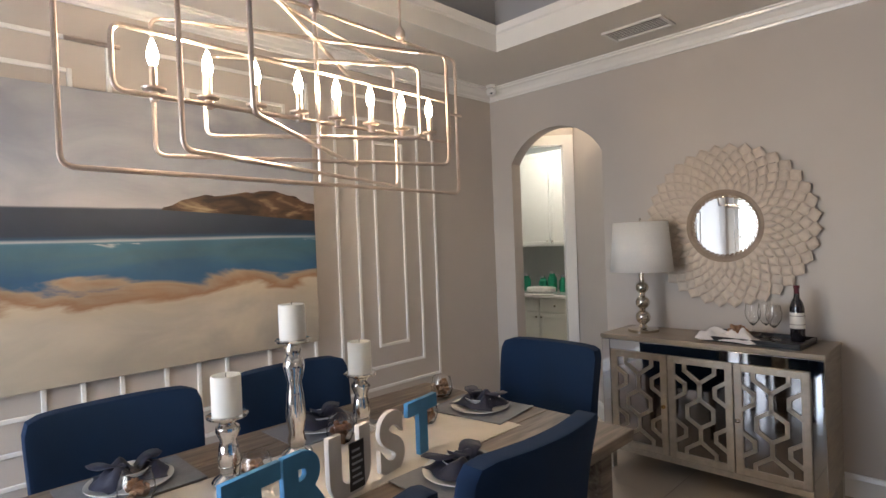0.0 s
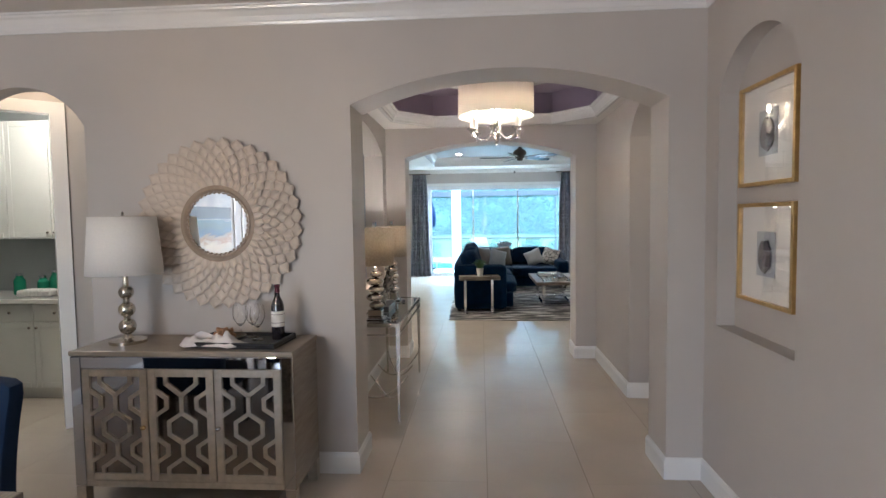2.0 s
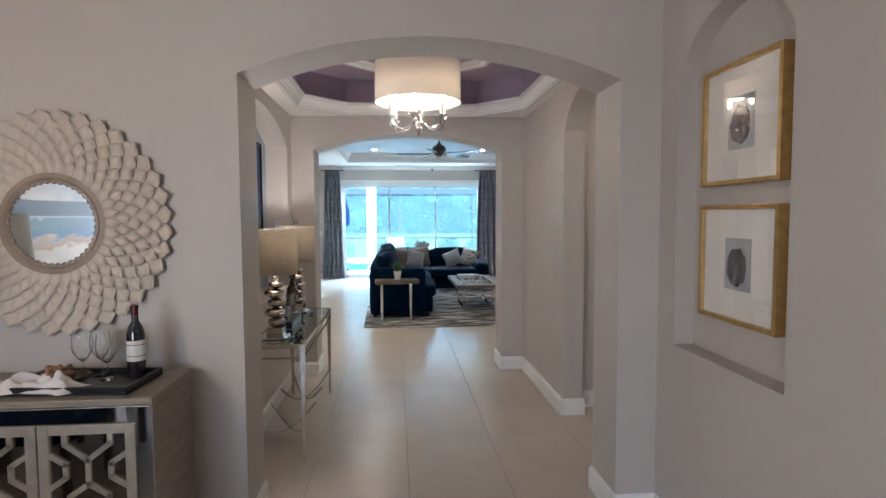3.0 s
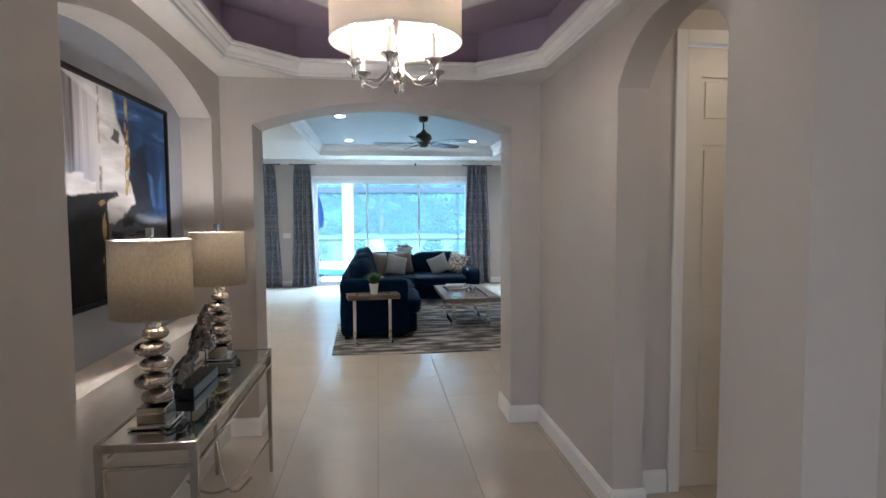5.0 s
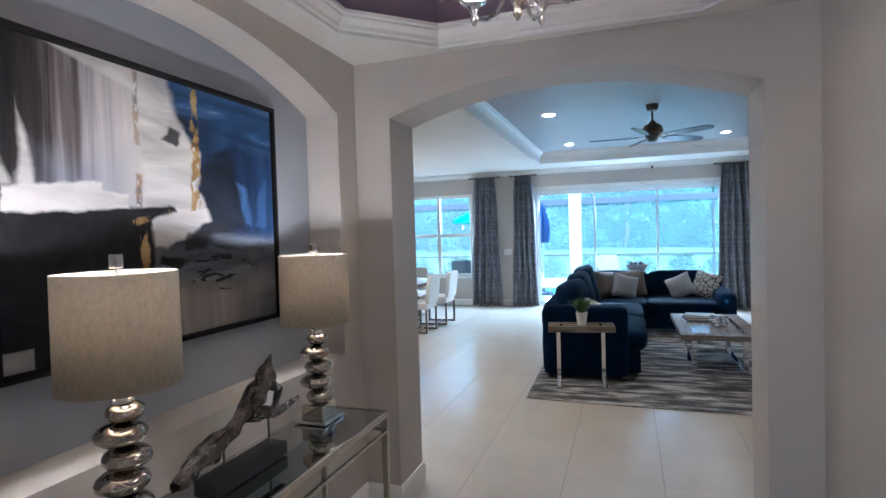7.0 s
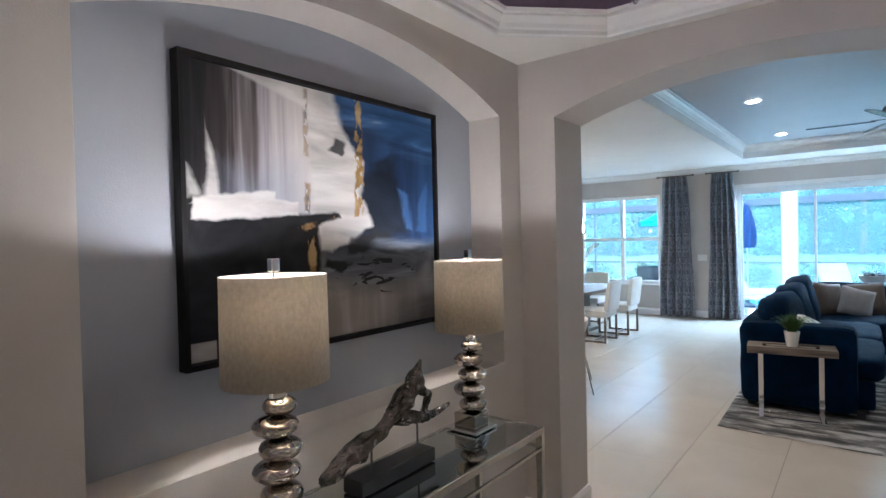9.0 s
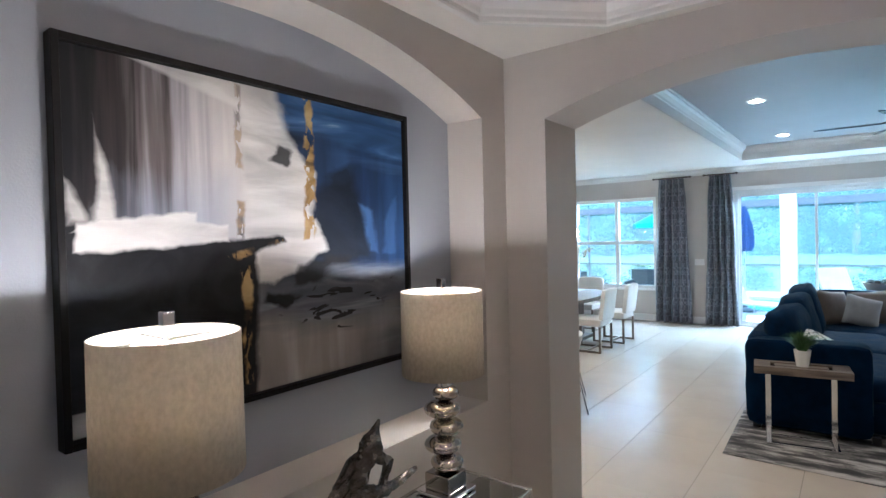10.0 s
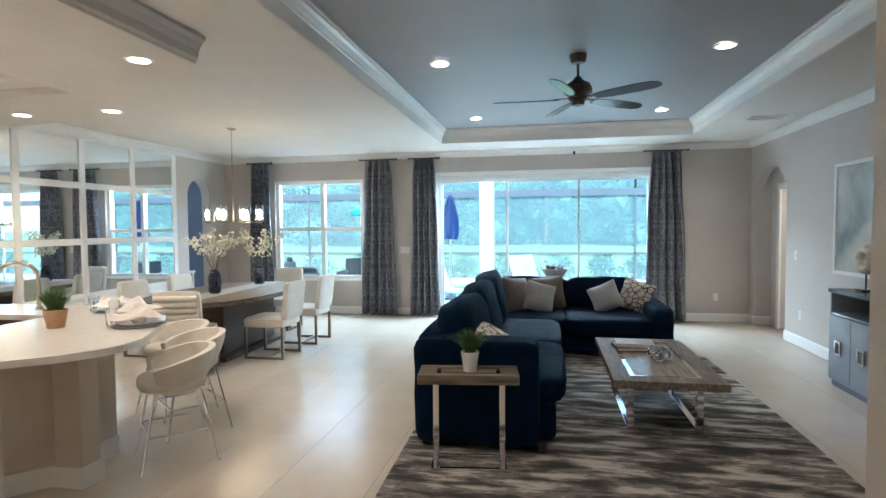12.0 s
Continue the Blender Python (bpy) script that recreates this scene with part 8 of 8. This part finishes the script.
def stool():
    c = thing("counter_stool", (0, 0, 0), 0, "cream upholstered barrel-back counter stool on chrome legs", "stool", "stools at the island")
    bm = bmesh.new()
    cols, rows = 28, 7
    inner, outer = [], []
    for shell, off in ((outer, 0.0), (inner, -0.045)):
        for j in range(rows):
            v = j / (rows - 1)
            row = []
            for i in range(cols + 1):
                a = radians(-125 + 250 * i / cols)
                rim = 0.145 * max(0.0, math.cos(a * 0.62)) ** 0.8 + 0.06
                r = 0.165 + 0.105 * math.sin(v * 1.45) + off * (0.5 + 0.5 * v)
                row.append(bm.verts.new((r * math.sin(a) * 1.05, r * math.cos(a), 0.475 + v * (0.085 + rim))))
            shell.append(row)
    for shell in (outer, inner):
        for j in range(rows - 1):
            for i in range(cols):
                bm.faces.new((shell[j][i], shell[j][i + 1], shell[j + 1][i + 1], shell[j + 1][i]))
    for i in range(cols):
        bm.faces.new((outer[-1][i], outer[-1][i + 1], inner[-1][i + 1], inner[-1][i]))
        bm.faces.new((outer[0][i], inner[0][i], inner[0][i + 1], outer[0][i + 1]))
    for i in (0, cols):
        for j in range(rows - 1):
            bm.faces.new((outer[j][i], outer[j + 1][i], inner[j + 1][i], inner[j][i]))
    part("backrest", bm, M_CREAM, c, smooth=True)
    part("seat", squircle(bmesh.new(), 0, -0.02, 0.545, 0.44, 0.43, 0.12, 3, 8), M_CREAM, c, smooth=True)
    for sx in (-1, 1):
        for sy in (-1, 1):
            part("leg", tube(bmesh.new(), [(sx * 0.15, sy * 0.14, 0.50), (sx * 0.235, sy * 0.235, 0.0)], 0.0095, 8), M_CHROME, c, "slim chrome leg")
    for k in range(4):
        a, b = [((-1, -1), (1, -1)), ((1, -1), (1, 1)), ((1, 1), (-1, 1)), ((-1, 1), (-1, -1))][k]
        z = 0.22
        f = 0.15 + 0.085 * (1 - z / 0.50)
        g = 0.14 + 0.095 * (1 - z / 0.50)
        part("footrest_bar", tube(bmesh.new(), [(a[0] * f, a[1] * g, z), (b[0] * f, b[1] * g, z)], 0.007, 8), M_CHROME, c, "chrome footrest bar")
    return c


sto = stool()
sto.matrix_world = pose(-1.35, 10.23, 0, 0, 0, -46)
copy_thing(sto, pose(-1.60, 10.74, 0, 0, 0, -38))
copy_thing(sto, pose(-1.98, 11.08, 0, 0, 0, -25))

# ---- mirror lattice wall ----
mw = thing("mirror_wall", (WL, 0, 0), 0, "white lattice wall set with square mirror panes", "mirror wall")
ys = [9.37, 10.29, 11.21, 12.143, 13.06, 13.95, 14.857]
zs = [0.705, 1.425, 2.16, 2.78]
part("backing", boxed(0.001, 0.012, ys[0] - 0.04, ys[-1] + 0.04, 0.60, 2.785), M_TRIM, mw)
for y in ys:
    part("upright", boxed(0.012, 0.034, y - 0.042, y + 0.042, 0.60, 2.785, 0.003, 1), M_TRIM, mw)
for a, b in zip(ys, ys[1:]):
    for z in zs[:-1]:
        part("crossbar", boxed(0.012, 0.033, a + 0.042, b - 0.042, z - 0.042, z + 0.042, 0.003, 1), M_TRIM, mw)
    part("crossbar", boxed(0.012, 0.033, a + 0.042, b - 0.042, 2.755, 2.785, 0.003, 1), M_TRIM, mw)
    for z0, z1 in zip(zs, zs[1:]):
        part("mirror_pane", boxed(0.0125, 0.018, a + 0.042, b - 0.042, z0 + 0.042, (z1 - 0.042 if z1 < 2.7 else 2.755)), M_MIRROR, mw)

# ---- breakfast table, chairs, vases, chandelier ----
nt = thing("breakfast_table", (-2.93, 13.42, 0), 0, "oval weathered wood breakfast table on a dark pedestal", "dining table")
oval = [(0.74 * math.copysign(abs(math.cos(a)) ** 0.7, math.cos(a)), 1.22 * math.copysign(abs(math.sin(a)) ** 0.8, math.sin(a))) for a in (6.28318 * q / 56 for q in range(56))]
part("tabletop", prism(bmesh.new(), oval, "z", 0.705, 0.76), M_GREYWOOD, nt)
part("pedestal", boxed(-0.30, 0.30, -0.62, 0.62, 0.06, 0.704, 0.01), M_DARKWOOD, nt, "dark wood pedestal")
part("foot", boxed(-0.40, 0.40, -0.75, 0.75, 0.0, 0.06, 0.01), M_DARKWOOD, nt)
tagged(part("table_runner", boxed(-3.10, -2.76, 12.25, 14.55, 0.7605, 0.7635), M_PGREY), "grey woven runner along the breakfast table", "table runner")


M_SLED = mat("satin_bronze_metal", (0.24, 0.19, 0.15), 0.3, 0.8, vary=0.1, scale=20)


def cream_chair():
    c = thing("breakfast_chair", (0, 0, 0), 0, "cream upholstered breakfast chair on a metal sled base", "chair", "chairs round the breakfast table")
    part("seat", squircle(bmesh.new(), 0, 0, 0.44, 0.50, 0.54, 0.12, 9, 6), M_CREAM, c, smooth=True)
    bm = squircle(bmesh.new(), 0, 0.255, 0.70, 0.48, 0.075, 0.46, 10, 8)
    for v in bm.verts:
        v.co.y += 0.06 * (v.co.z - 0.47) / 0.46
    part("backrest", bm, M_CREAM, c, smooth=True)
    for x in (-0.23, 0.23):
        bm = bmesh.new()
        for y in (-0.25, 0.23):
            box(bm, x - 0.015, x + 0.015, y, y + 0.03, 0.0, 0.39)
        box(bm, x - 0.015, x + 0.015, -0.22, 0.23, 0.0, 0.03)
        part("sled_leg", bm, M_SLED, c, "bronze metal sled leg")
    part("stretcher", boxed(-0.215, 0.215, 0.0, 0.03, 0.0, 0.028), M_SLED, c)
    return c


cc = cream_chair()
cc.matrix_world = pose(-2.17, 13.14, 0, 0, 0, -90)
for m in (pose(-2.13, 14.02, 0, 0, 0, -90), pose(-3.72, 13.0, 0, 0, 0, 90), pose(-3.72, 13.9, 0, 0, 0, 90), pose(-2.95, 14.85, 0, 0, 0, 0)):
    copy_thing(cc, m)
rib = copy_thing(cc, pose(-2.72, 12.28, 0, 0, 0, 196))
rib.name = "breakfast_chair"
tagged(rib, "cream channel-tufted breakfast chair at the table end")
for k in range(6):
    part("channel_roll", tube(bmesh.new(), [(-0.22, 0.305 + 0.008 * k, 0.52 + 0.066 * k), (0.22, 0.305 + 0.008 * k, 0.52 + 0.066 * k)], 0.034, 10), M_CREAM, rib, "", True)

M_VASE = mat("navy_glazed_vase", (0.010, 0.014, 0.04), 0.12, vary=0.1, coat=0.5)
M_BLOSSOM = mat("white_blossom", (0.72, 0.70, 0.56), 0.8, vary=0.1)


def vase(at, h, seed):
    rnd = random.Random(seed)
    v = thing("vase", at, 0, "navy glazed vase with white blossom branches on the table", "vase", "vases on the breakfast table")
    part("vase_body", lathe(bmesh.new(), [(0.055, 0), (0.075, 0.02), (0.082, h * 0.5), (0.07, h * 0.8), (0.05, h * 0.92), (0.055, h), (0.045, h), (0.04, h * 0.9)], 28), M_VASE, v, smooth=True)
    for k in range(7):
        a, out = rnd.uniform(0, 6.28), rnd.uniform(0.18, 0.42)
        pts = [Vector((0, 0, h * 0.8)), Vector((math.cos(a) * out * 0.3, math.sin(a) * out * 0.3, h + 0.16)), Vector((math.cos(a) * out * 0.75, math.sin(a) * out * 0.75, h + rnd.uniform(0.28, 0.44))), Vector((math.cos(a) * out * 1.1, math.sin(a) * out * 1.1, h + rnd.uniform(0.28, 0.58)))]
        st_ = part("stem", tube(bmesh.new(), pts, 0.004, 5, r_end=0.002), M_BARK, v)
        bm = bmesh.new()
        for q in range(44):
            t = rnd.uniform(0.35, 1.0) * 3
            i = min(2, int(t))
            p = pts[i].lerp(pts[i + 1], t - i) + Vector((rnd.uniform(-0.05, 0.05), rnd.uniform(-0.05, 0.05), rnd.uniform(-0.04, 0.04)))
            bmesh.ops.create_icosphere(bm, subdivisions=1, radius=rnd.uniform(0.010, 0.019), matrix=Matrix.Translation(p))
        part("blossoms", bm, M_BLOSSOM, st_)
    return v


vase((-2.93, 13.10, 0.764), 0.30, 3)
vase((-2.95, 14.22, 0.764), 0.26, 4)
nc = thing("glass_chandelier", (-2.867, 13.45, 0), 0, "nickel ring chandelier with clear glass cylinders, lit", "chandelier")
part("canopy", lathe(bmesh.new(), [(0.06, 2.893), (0.06, 2.88), (0.02, 2.865)], 20), M_NICKEL, nc, smooth=True)
part("rod", tube(bmesh.new(), [(0, 0, 1.66), (0, 0, 2.88)], 0.007, 8), M_NICKEL, nc)
bm = bmesh.new()
box(bm, -0.40, 0.40, -0.012, 0.012, 1.65, 1.67)
box(bm, -0.012, 0.012, -0.35, -0.012, 1.65, 1.67)
box(bm, -0.012, 0.012, 0.012, 0.35, 1.65, 1.67)
part("crossbar", bm, M_NICKEL, nc)
for x, y in ((-0.38, 0), (0.38, 0), (0, -0.33), (0, 0.33), (-0.14, 0.0), (0.14, 0.0)):
    cup = part("cup", lathe(bmesh.new(), [(0.05, 1.67), (0.052, 1.69), (0.02, 1.692)], 18, (x, y, 0)), M_NICKEL, nc, smooth=True)
    part("glass_cylinder", lathe(bmesh.new(), [(0.050, 1.69), (0.050, 1.89), (0.047, 1.89), (0.047, 1.69)], 24, (x, y, 0), closed=False), M_GLASS, cup, smooth=True)
    part("bulb", lathe(bmesh.new(), [(0.01, 1.70), (0.02, 1.74), (0.022, 1.78), (0.008, 1.83)], 12, (x, y, 0)), M_BULB, cup, "lit bulb", True)
rm = thing("study_desk", (-6.0, 15.6, 0), 0, "white desk seen in the blue room", "desk")
part("desktop", boxed(-0.4, 0.4, -0.9, 0.9, 0.72, 0.76, 0.004), M_TRIM, rm)
for x in (-0.36, 0.36):
    for y in (-0.85, 0.85):
        part("leg", boxed(x - 0.025, x + 0.025, y - 0.025, y + 0.025, 0, 0.72), M_TRIM, rm)

# ---- floor tiles, last ----
floor = setting("floor", boxed(WL - 3.2, 7.5, YS - 0.15, YF + 0.2, -0.12, -0.0016), M_GROUT)
tile_mesh = mesh_of(boxed(-0.2990, 0.2990, -0.6018, 0.6018, -0.003, 0.0, 0.0006, 1), "tile", M_TILE)
for i in range(-8, 8):
    for j in range(-2, 14):
        x, y = 0.135 + 0.602 * i + 0.301, 7.71 + 1.204 * (j - 6) + (0.602 if i % 2 else 0.0)
        if x < WL - 0.3 or x > 4.6 or y > YF or (y < 4.5 and x < XL) or (4.5 < y < 7.4 and x > 3.0):
            continue
        t = new("tile", tile_mesh)
        t.location = (x, y, 0.0)
        t.parent = floor
